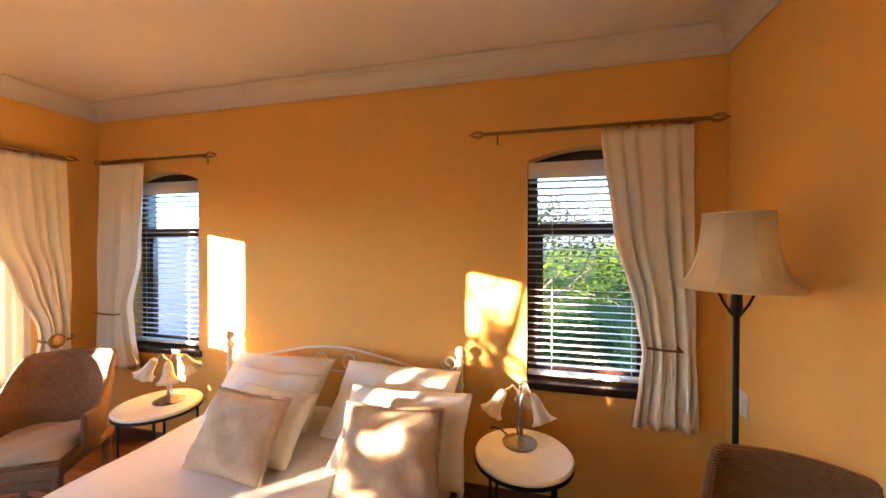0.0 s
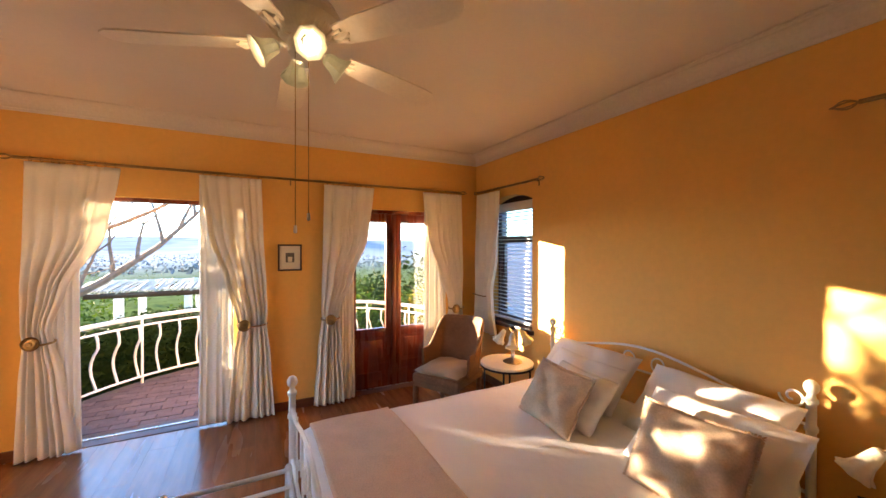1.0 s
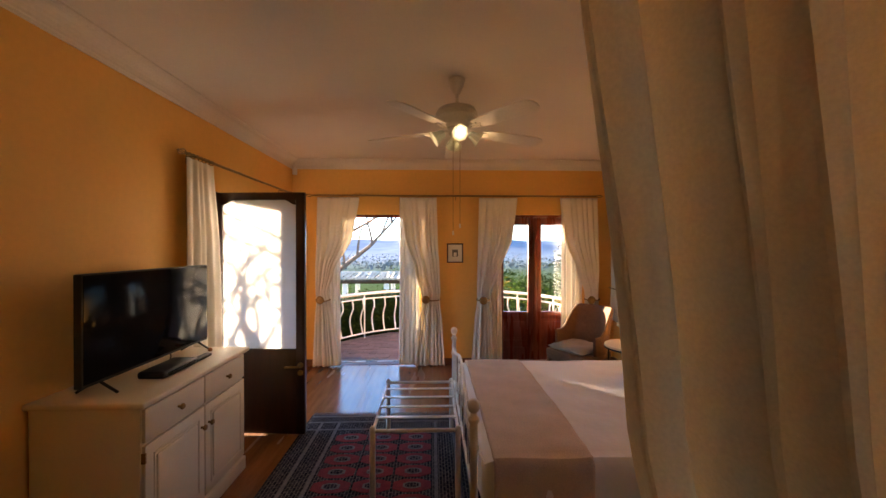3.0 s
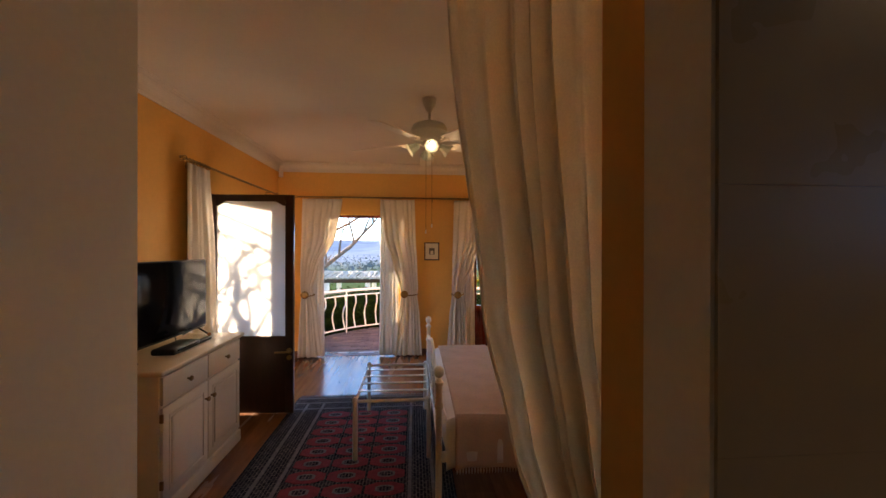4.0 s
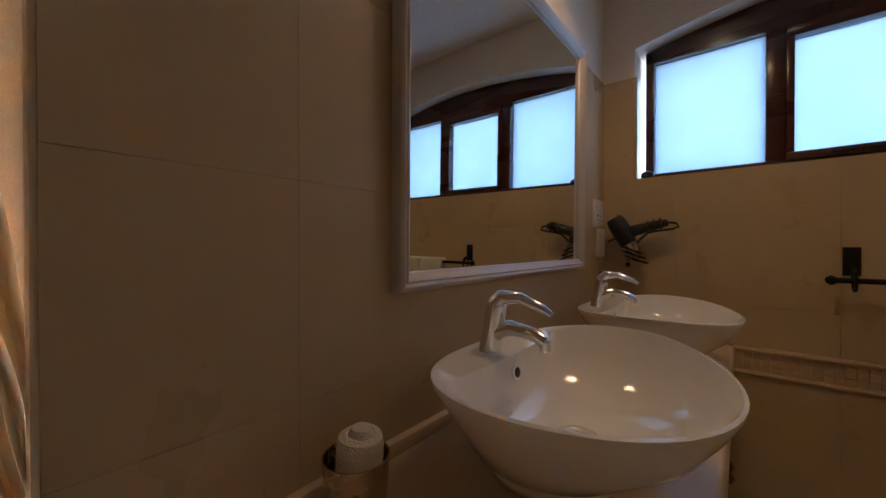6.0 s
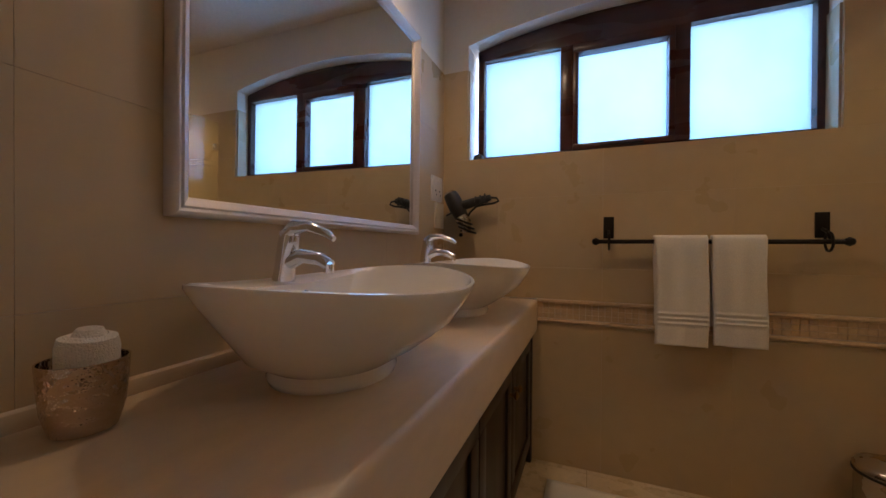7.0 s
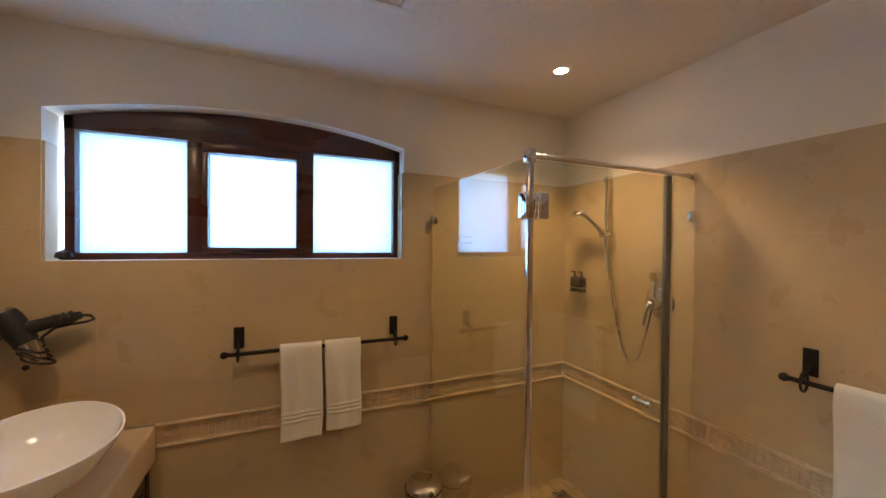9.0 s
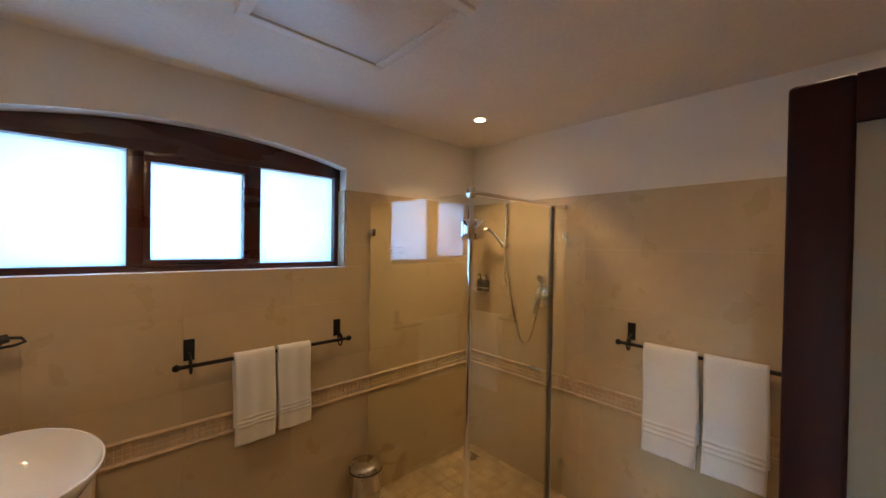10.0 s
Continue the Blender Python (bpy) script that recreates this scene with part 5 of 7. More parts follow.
part("latch", turned(lathe([(0.012, 0), (0.03, 0.012), (0.026, 0.03), (0.0, 0.045)], seg=12), Matrix.Translation((1.485, YB + 0.05, 1.522))), BLACKMATT, bw)

# counter, basins
ctr = thing("vanity_counter", "travertine counter with a deep front edge", "counter", (1.55, 1.17, 0.80))
part("slab", bx(XB + 0.012, 1.812, 0.24, YB - 0.012, 0.642, 0.80, 0.014, seg=3), TRAV, ctr)
part("upstand", bx(XB + 0.010, XB + 0.030, 0.24, YB - 0.012, 0.799, 0.828, 0.004), TRAV, ctr)
van = thing("vanity_cabinet", "dark wooden vanity cabinet with panelled doors and brass knobs", "cabinet", (1.55, 1.17, 0))
part("body", bx(XB + 0.012, 1.765, 0.26, YB - 0.012, 0.0, 0.642, 0.0), VANITY, van)
part("end_post", bx(1.765, 1.790, 2.035, YB - 0.014, 0.0, 0.640, 0.003), VANITY, van)
edges = [0.28, 0.715, 1.145, 1.575, 2.03]
for k in range(4):
    y0, y1 = edges[k] + 0.004, edges[k + 1] - 0.004
    do = part("door", bx(1.766, 1.777, y0, y1, 0.09, 0.632, 0.002), VANITY, van, "dark recessed panel door")
    for a0, a1, c0, c1 in ((y0, y1, 0.562, 0.632), (y0, y1, 0.09, 0.158), (y0, y0 + 0.065, 0.16, 0.56), (y1 - 0.065, y1, 0.16, 0.56)):
        part("frame_bar", bx(1.770, 1.787, a0, a1, c0, c1, 0.003), VANITY, do)
    ky = y1 - 0.032 if k % 2 == 0 else y0 + 0.032
    part("knob", turned(lathe([(0.006, 0), (0.006, 0.014), (0.014, 0.018), (0.016, 0.025), (0.0, 0.034)], seg=14), Matrix.Translation((1.787, ky, 0.523)) @ Matrix.Rotation(radians(90), 4, "Y")), BRASS, do, "oval brass knob")


def basin(cx, cy):
    """An oval boat-shaped vessel basin on a foot, its rim rising to the ends."""
    th = thing("vessel_basin", "oval white ceramic vessel basin on the counter", "basin", (cx, cy, 0.775), "vessel basins")
    b = bmesh.new()
    seg = 56
    prof = [(0.50, 0.0, 0), (0.52, 0.012, 0), (0.50, 0.026, 0), (0.66, 0.06, 0.05), (0.83, 0.11, 0.4), (0.95, 0.155, 0.8), (1.0, 0.178, 1.0), (1.0, 0.184, 1.0),
            (0.975, 0.185, 1.0), (0.95, 0.172, 0.95), (0.86, 0.125, 0.6), (0.70, 0.085, 0.2), (0.45, 0.062, 0.05), (0.12, 0.055, 0.0)]
    rings_ = []
    for i, (r, z, lift) in enumerate(prof):
        ring = []
        off = -0.045 if i < 3 else (-0.025 if i == 3 else 0.0)
        for k in range(seg):
            a = 2 * math.pi * k / seg
            dip = 0.022 * lift * (math.sin(a) ** 2 - 0.45)
            u, w, h = 0.238 * r * math.cos(a), 0.300 * r * math.sin(a) * (0.88 if i < 3 else 1.0), z * 1.05
            if i > 8 and u < -0.128:
                u = -0.128 + (u + 0.128) * 0.12
                h = max(h, 0.186) if i == 9 else h
            ring.append(b.verts.new((cx + off + u, cy + w, 0.775 + h + dip)))
        rings_.append(ring)
    for r0, r1 in zip(rings_, rings_[1:]):
        for k in range(seg):
            b.faces.new((r0[k], r0[(k + 1) % seg], r1[(k + 1) % seg], r1[k]))
    b.faces.new(rings_[-1])
    b.faces.new(rings_[0][::-1])
    part("bowl", b, CERAMIC, th, smooth=1.2)
    over = Matrix.Translation((cx - 0.126, cy, 0.922)) @ Matrix.Rotation(radians(80), 4, "Y")
    part("overflow", turned(lathe([(0.015, 0), (0.015, 0.004), (0.010, 0.005), (0.010, -0.004)], seg=16), over), CHROME, th)
    part("overflow_hole", turned(lathe([(0.0105, 0.002), (0.0105, 0.0055), (0.0, 0.006)], seg=16), over), BLACKMATT, th, "dark overflow hole")
    part("drain", lathe([(0.0, 0.832), (0.034, 0.833), (0.036, 0.836), (0.028, 0.840), (0.0, 0.843)], cx, cy, 20), CHROME, th)
    return th


def mixer_tap(cx, cy):
    th = thing("basin_tap", "chrome single-lever basin tap", "tap", (cx, cy, 0.94), "basin taps")
    part("body", tube([(cx - 0.004, cy, 0.938), (cx - 0.002, cy, 0.948), (cx + 0.004, cy, 0.99), (cx + 0.012, cy, 1.03), (cx + 0.016, cy, 1.05)], [0.027, 0.024, 0.022, 0.023, 0.021], 16), CHROME, th)
    part("spout", tube([(cx + 0.004, cy, 0.985), (cx + 0.05, cy, 1.005), (cx + 0.10, cy, 0.998), (cx + 0.125, cy, 0.985)], [0.018, 0.016, 0.014, 0.013], 12), CHROME, th)
    part("aerator", tube([(cx + 0.122, cy, 0.988), (cx + 0.122, cy, 0.970)], 0.011, 12), CHROME, th)
    lv = bmesh.new()
    tube([(cx + 0.012, cy, 1.045), (cx + 0.03, cy, 1.066), (cx + 0.07, cy, 1.068), (cx + 0.12, cy, 1.050), (cx + 0.135, cy, 1.040)], [0.022, 0.017, 0.011, 0.009, 0.006], 12, lv)
    part("lever", lv, CHROME, th)
    return th


for cy in (0.85, 1.595):
    basin(1.605, cy).location.z = 0.80
    mixer_tap(1.420, cy).location.z = 0.972

CUP = Matrix.Translation((1.40, 0.515, 0.80))
cup = thing("metal_cup", "hammered metal cup on the counter", "cup", (1.40, 0.515, 0.80))
part("bowl", turned(lathe([(0.030, 0.001), (0.036, 0.004), (0.044, 0.034), (0.047, 0.068), (0.049, 0.100), (0.0465, 0.100), (0.044, 0.068), (0.041, 0.034), (0.032, 0.010), (0.0, 0.009)], seg=36), CUP), HAMMER, cup)
roll = thing("rolled_towel", "small rolled white face cloth in a cup", "towel", (1.40, 0.515, 0.815))
part("outer_roll", turned(lathe([(0.028, 0.012), (0.032, 0.022), (0.034, 0.118), (0.031, 0.132), (0.021, 0.136), (0.010, 0.130)], seg=28, wave=(3, 0.09)), CUP @ Matrix.Rotation(radians(5), 4, "Y")), TOWEL, roll)
part("inner_roll", turned(lathe([(0.017, 0.118), (0.019, 0.134), (0.014, 0.144), (0.0, 0.145)], seg=20), CUP @ Matrix.Rotation(radians(5), 4, "Y")), TOWEL, roll)

# mirror
mr = thing("wall_mirror", "large mirror in a moulded silver-white frame", "mirror", (XB, 1.19, 1.545))
MY0, MY1, MZ0, MZ1, FW = 0.670, 1.722, 1.113, 2.005, 0.040
HUNG = Matrix.Translation((XB, 0, MZ0)) @ Matrix.Rotation(radians(0.5), 4, "Y") @ Matrix.Translation((-XB, 0, -MZ0))
part("glass", turned(bx(XB + 0.010, XB + 0.016, MY0 + 0.03, MY1 - 0.03, MZ0 + 0.03, MZ1 - 0.03), HUNG), MIRROR, mr, "silvered mirror glass", 0)


def moulding(a, b, inward):
    """A frame bar with a stepped section from a to b, mitred at its ends."""
    bm = bmesh.new()
    prof = [(0.0, 0.009), (0.0, 0.030), (0.005, 0.036), (0.011, 0.038), (0.017, 0.034), (0.021, 0.037), (0.026, 0.034), (0.031, 0.026), (0.036, 0.025), (FW, 0.018), (FW, 0.009)]
    a, b, inward = Vector(a), Vector(b), Vector(inward)
    d = (b - a).normalized()
    ends = []
    for p, s in ((a, 1), (b, -1)):
        ends.append([bm.verts.new(p + inward * w + d * (s * w) + Vector((h, 0, 0))) for w, h in prof])
    for k in range(len(prof) - 1):
        bm.faces.new((ends[0][k], ends[0][k + 1], ends[1][k + 1], ends[1][k]))
    bm.faces.new((ends[0][-1], ends[0][0], ends[1][0], ends[1][-1]))
    bm.faces.new(ends[0])
    bm.faces.new(ends[1])
    bmesh.ops.recalc_face_normals(bm, faces=bm.faces)
    return bm


for a, b, i in (((XB, MY0, MZ0), (XB, MY1, MZ0), (0, 0, 1)), ((XB, MY1, MZ1), (XB, MY0, MZ1), (0, 0, -1)), ((XB, MY0, MZ1), (XB, MY0, MZ0), (0, 1, 0)), ((XB, MY1, MZ0), (XB, MY1, MZ1), (0, -1, 0))):
    part("frame_bar", turned(moulding(a, b, i), HUNG), SILVERFRAME, mr, smooth=0.9)

# switches and hair dryer
sw = thing("switch_plate", "white double switch and socket plates on the tiled wall", "switch", (XB, 1.97, 1.32))
for y0, y1, z0, z1 in ((1.905, 2.03, 1.292, 1.42), (1.955, 2.055, 1.155, 1.287)):
    part("plate", bx(XB + 0.008, XB + 0.022, y0, y1, z0, z1, 0.004), PLASTIC, sw)
for y in (1.94, 1.99):
    part("rocker", bx(XB + 0.021, XB + 0.027, y - 0.010, y + 0.010, 1.378, 1.400, 0.003), PLASTIC, sw)
    part("socket_hole", turned(lathe([(0.005, 0), (0.005, 0.002), (0.0, 0.0022)], seg=10), Matrix.Translation((XB + 0.0215, y, 1.345)) @ Matrix.Rotation(radians(90), 4, "Y")), BLACKMATT, sw)
    part("socket_hole", turned(lathe([(0.004, 0), (0.004, 0.002), (0.0, 0.0022)], seg=10), Matrix.Translation((XB + 0.0215, y + 0.01, 1.325)) @ Matrix.Rotation(radians(90), 4, "Y")), BLACKMATT, sw)

hd = thing("hair_dryer", "black and silver hair dryer hanging on a wall hook", "hair dryer", (1.44, YB - 0.06, 1.27))
part("barrel", tube([(1.372, YB - 0.085, 1.385), (1.385, YB - 0.085, 1.362), (1.41, YB - 0.085, 1.315), (1.435, YB - 0.083, 1.268)], [0.036, 0.041, 0.042, 0.036], 20), BLACKMATT, hd)
part("intake", tube([(1.366, YB - 0.085, 1.394), (1.374, YB - 0.085, 1.381)], [0.028, 0.037], 20), STEEL, hd, "silver intake ring")
part("nozzle", tube([(1.434, YB - 0.083, 1.272), (1.445, YB - 0.082, 1.248), (1.466, YB - 0.08, 1.196)], [0.034, 0.033, 0.025], 20), STEEL, hd, "silver nozzle")
part("handle", tube([(1.415, YB - 0.085, 1.315), (1.46, YB - 0.08, 1.330), (1.53, YB - 0.075, 1.350), (1.585, YB - 0.07, 1.362)], [0.030, 0.025, 0.021, 0.015], 14), BLACKMATT, hd)
part("cord", tube([(1.583, YB - 0.07, 1.362), (1.615, YB - 0.07, 1.358), (1.625, YB - 0.068, 1.343), (1.60, YB - 0.066, 1.333), (1.55, YB - 0.07, 1.327), (1.51, YB - 0.075, 1.318), (1.48, YB - 0.08, 1.290), (1.465, YB - 0.07, 1.270)], 0.0055, 7), BLACKMATT, hd, "looped black cord")
part("cord_wrap", tube([(1.50 + 0.004 * k + 0.003 * math.sin(k), YB - 0.076 + 0.026 * math.cos(1.05 * k), 1.343 + 0.001 * k + 0.024 * math.sin(1.05 * k)) for k in range(18)], 0.0045, 6), BLACKMATT, hd)
part("cord_tail", tube([(1.40, YB - 0.05, 1.300), (1.36, YB - 0.04, 1.292), (1.33, YB - 0.03, 1.280)], 0.004, 6), BLACKMATT, hd)
coil = []
for k in range(44):
    f = k / 43
    a = f * 2 * math.pi * 3.5
    coil.append((1.436 + 0.036 * f + 0.042 * math.cos(a), YB - 0.080 + 0.042 * math.sin(a), 1.262 - 0.078 * f - 0.012 * math.cos(a)))
part("hook", tube(coil, 0.0045, 7), IRON, hd, "coiled iron holder")
part("hook_end", lathe([(0.002, 1.163), (0.009, 1.167), (0.011, 1.174), (0.009, 1.181), (0.002, 1.185)], coil[-1][0], coil[-1][1], 12), IRON, hd)
hd.location.z -= 0.055
part("hook_plate", bx(1.425, 1.450, YB - 0.040, YB - 0.008, 1.235, 1.275, 0.003), IRON, hd)


# towel rails
def towel_rail(m, length):
    """Built along x from 0 to length, wall at y=0, towards -y; then moved by m."""
    th = thing("towel_rail", "black wrought-iron towel rail with ring brackets", "towel rail", tuple(m.translation), "towel rails")

    def put(name, bm, mt, label=""):
        part(name, turned(bm, m), mt, th, label)
    put("bar", tube([(0, -0.06, 0), (length, -0.06, 0)], 0.0095, 10), IRON)
    for x in (0.0, length):
        put("end_ball", lathe([(0.002, -0.017), (0.014, -0.010), (0.017, 0), (0.014, 0.010), (0.002, 0.017)], x, -0.06, 14), IRON)
    for x in (0.055, length - 0.055):
        put("bracket_plate", bx(x - 0.022, x + 0.022, -0.014, -0.008, 0.015, 0.115, 0.002), IRON)
        put("bracket_arm", tube([(x, -0.012, 0.05), (x, -0.05, 0.035), (x, -0.062, 0.012)], 0.006), IRON)
        put("bracket_ring", tube([(x, -0.055 + 0.026 * math.cos(radians(a)), 0.0 + 0.036 * math.sin(radians(a))) for a in range(0, 360, 18)], 0.0045, 6, closed=True), IRON)
    return th


def hanging_towel(m, x0, x1, drop, back, label, seed):
    """A folded towel over the rail of the same frame."""
    rnd = random.Random(seed)
    ph = rnd.uniform(0, 6)
    th = thing("hand_towel", label, "towel", tuple(m @ Vector(((x0 + x1) / 2, -0.06, 0))), "hanging towels")
    total = drop + back

    def place(u, v):
        s = v * total
        x = x0 + (x1 - x0) * u + 0.004 * math.sin(9 * v + ph)
        if s < back - 0.03:
            y, z = -0.045, -(back - s)
        elif s < back + 0.03:
            a = (s - back + 0.03) / 0.06 * math.pi
            y, z = -0.06 + 0.019 * math.cos(a), 0.004 + 0.016 * math.sin(a)
        else:
            y, z = -0.082 - 0.004 * math.sin(5 * u + ph), -(s - back)
        bands = 0.0
        f = (s - back) / drop
        for c in (0.70, 0.745, 0.79):
            bands += math.exp(-((f - c) / 0.010) ** 2)
        return (x, y - 0.005 * bands + 0.002 * math.sin(14 * u), z)
    part("cloth", turned(grid_sheet(16, 120, place), m), TOWEL, th, solid=0.016)
    return th


R1 = pose(2.075, YB, 1.085)
towel_rail(R1, 0.86)
hanging_towel(R1, 0.235, 0.425, 0.435, 0.36, "folded white towel on an iron rail", 1)
hanging_towel(R1, 0.440, 0.615, 0.42, 0.35, "folded white towel with ribbed bands on an iron rail", 2)
R2 = pose(XBE, 0.86, 1.115, 0, 0, -90)
towel_rail(R2, 0.86)
hanging_towel(R2, 0.145, 0.395, 0.56, 0.45, "long white towel on an iron rail", 3)
hanging_towel(R2, 0.42, 0.665, 0.56, 0.45, "long white towel on an iron rail", 4)

# shower
SX, SY, ST = 3.15, 1.225, 1.92
sh = thing("shower_enclosure", "frameless glass corner shower with chrome fittings", "shower", (SX, SY, 0))
SKEW = Matrix.Translation((SX, SY, 0)) @ Matrix.Rotation(radians(2.4), 4, "Z") @ Matrix.Translation((-SX, -SY, 0))
part("side_panel", turned(bx(SX - 0.004, SX + 0.004, SY + 0.012, YB - 0.012, 0.012, ST, 0.0), SKEW), SHOWERGLASS, sh, "clear fixed glass panel", 0)
dg = part("door", bx(SX + 0.018, 3.884, SY - 0.004, SY + 0.004, 0.016, ST - 0.01), SHOWERGLASS, sh, "clear glass door", 0)
part("return_panel", bx(3.936, XBE - 0.012, SY - 0.004, SY + 0.004, 0.012, ST), SHOWERGLASS, sh, "narrow clear glass panel", 0)
part("corner_strip", bx(SX - 0.009, SX + 0.016, SY - 0.007, SY + 0.010, 0.012, ST, 0.003), CHROME, sh)
part("door_strip", bx(3.885, 3.916, SY - 0.010, SY + 0.010, 0.012, ST - 0.005, 0.004), mat("grey_seal_strip", (0.20, 0.19, 0.17), 0.45, 0.3, var=0.05, bump=0.0), sh, "grey magnetic door strip")
part("strip", bx(3.918, 3.935, SY - 0.008, SY + 0.008, 0.012, ST - 0.005, 0.003), CHROME, sh)
part("top_rail", tube([(SX - 0.01, SY, ST + 0.008), (XBE - 0.01, SY, ST + 0.008)], 0.010, 12), CHROME, sh)
part("rail_clamp", bx(SX - 0.02, SX + 0.02, SY - 0.016, SY + 0.016, ST - 0.02, ST + 0.03, 0.006), CHROME, sh)
part("rail_end", tube([(XBE - 0.035, SY, ST + 0.008), (XBE - 0.009, SY, ST + 0.008)], [0.014, 0.020], 14), CHROME, sh)
for z in (1.745, 0.22):
    hg = bx(SX - 0.018, SX + 0.018, SY - 0.008, SY + 0.052, z - 0.050, z + 0.050, 0.006)
    hg = bx(SX + 0.019, SX + 0.032, SY - 0.012, SY + 0.012, z - 0.022, z + 0.022, 0.003, hg)
    hg = bx(SX + 0.030, SX + 0.078, SY - 0.018, SY + 0.018, z - 0.050, z + 0.050, 0.006, hg)
    part("hinge", hg, CHROME, sh, "square chrome hinge")
for z in (1.74, 0.22):
    part("wall_clamp", bx(XBE - 0.045, XBE - 0.008, SY - 0.014, SY + 0.014, z - 0.024, z + 0.024, 0.004), CHROME, sh)
    part("wall_clamp", turned(bx(SX - 0.014, SX + 0.014, YB - 0.045, YB - 0.009, z - 0.024, z + 0.024, 0.004), SKEW), CHROME, sh)
kb = turned(lathe([(0.008, -0.045), (0.016, -0.04), (0.016, -0.025), (0.009, -0.02), (0.009, 0.02), (0.016, 0.025), (0.016, 0.04), (0.008, 0.045)], seg=16), Matrix.Translation((3.76, SY, 0.92)) @ Matrix.Rotation(radians(90), 4, "X"))
part("knob", kb, CHROME, sh)

rs = thing("hand_shower", "chrome hand shower on a riser rail with a hose", "shower", (XBE - 0.05, 1.69, 1.7))
xr = XBE - 0.055
part("riser_bar", tube([(xr, 1.69, 1.375), (xr, 1.69, 1.995)], 0.010, 12), CHROME, rs)
for z in (1.385, 1.985):
    part("wall_bracket", tube([(xr - 0.012, 1.69, z), (XBE - 0.008, 1.69, z)], [0.016, 0.020], 14), CHROME, rs)
part("slider", tube([(xr, 1.65, 1.665), (xr, 1.73, 1.665)], 0.017, 14), CHROME, rs)
part("handset", tube([(xr - 0.02, 1.69, 1.66), (xr - 0.05, 1.73, 1.72), (xr - 0.075, 1.775, 1.775), (xr - 0.085, 1.80, 1.79)], [0.012, 0.013, 0.014, 0.020], 12), CHROME, rs)
part("spray_head", turned(lathe([(0.045, -0.012), (0.047, -0.004), (0.040, 0.010), (0.018, 0.020), (0.0, 0.022)], seg=24), Matrix.Translation((xr - 0.095, 1.82, 1.79)) @ Matrix.Rotation(radians(-18), 4, "X") @ Matrix.Rotation(radians(-20), 4, "Y")), CHROME, rs)
hose = []
for k in range(40):
    f = k / 39
    y = 1.685 - 0.30 * f - 0.02 * math.sin(math.pi * f)
    z = 1.645 * (1 - f) + 1.27 * f - 0.62 * math.sin(math.pi * f ** 0.9) * (0.72 + 0.1 * f)
    hose.append((xr - 0.02, y, z))
part("hose", tube(hose, 0.008, 8), CHROME, rs, "ribbed chrome hose")
mx = thing("shower_mixer", "round chrome shower mixer with a lever", "tap", (XBE, 1.385, 1.31))
part("plate", turned(lathe([(0.076, 0.0), (0.078, 0.008), (0.065, 0.016), (0.0, 0.018)], seg=32), Matrix.Translation((XBE - 0.008, 1.385, 1.31)) @ Matrix.Rotation(radians(-90), 4, "Y")), CHROME, mx)
part("body", tube([(XBE - 0.02, 1.385, 1.31), (XBE - 0.09, 1.385, 1.31)], [0.036, 0.030], 20), CHROME, mx)
part("lever", tube([(XBE - 0.08, 1.385, 1.31), (XBE - 0.095, 1.40, 1.27), (XBE - 0.10, 1.41, 1.20)], [0.018, 0.014, 0.010], 12), CHROME, mx)
part("diverter", tube([(XBE - 0.01, 1.385, 1.445), (XBE - 0.07, 1.385, 1.445)], [0.028, 0.022], 18), CHROME, mx)
part("outlet", tube([(XBE - 0.05, 1.385, 1.44), (XBE - 0.06, 1.385, 1.36), (XBE - 0.075, 1.385, 1.27)], 0.009, 10), CHROME, mx)


def wire_basket(name, label, pts_fn):
    th = thing(name, label, "caddy", pts_fn((0.5, 0, 0)), "shower caddies")
    for z in (0.0, 0.035):
        part("wire", tube([pts_fn(p) for p in ((0, 0, z), (0, 1, z), (0.15, 1.1, z), (0.85, 1.1, z), (1, 1, z), (1, 0, z))], 0.003, 6), CHROME, th)
    for u in (0.15, 0.5, 0.85):
        part("wire", tube([pts_fn((u, 0, 0)), pts_fn((u, 1.05, 0))], 0.002, 5), CHROME, th)
    return th


wire_basket("wire_caddy", "chrome wire shelf on the shower wall", lambda p: (3.17 + 0.16 * p[0], YB - 0.008 - 0.08 * p[1], 1.61 + p[2]))
wire_basket("wire_caddy", "chrome wire holder with two dark bottles", lambda p: (XBE - 0.008 - 0.075 * p[1], 1.84 + 0.15 * p[0], 1.30 + p[2]))
for y in (1.885, 1.945):
    bt = thing("soap_bottle", "dark brown pump bottle in a wire holder", "bottle", (XBE - 0.05, y, 1.302), "soap bottles")
    part("body", lathe([(0.026, 1.304), (0.028, 1.31), (0.028, 1.385), (0.018, 1.398), (0.010, 1.402)], XBE - 0.048, y, 18), mat("dark_bottle", (0.012, 0.010, 0.008), 0.25), bt)
    part("pump", tube([(XBE - 0.048, y, 1.40), (XBE - 0.048, y, 1.43), (XBE - 0.075, y, 1.432)], 0.006, 8), BLACKMATT, bt)

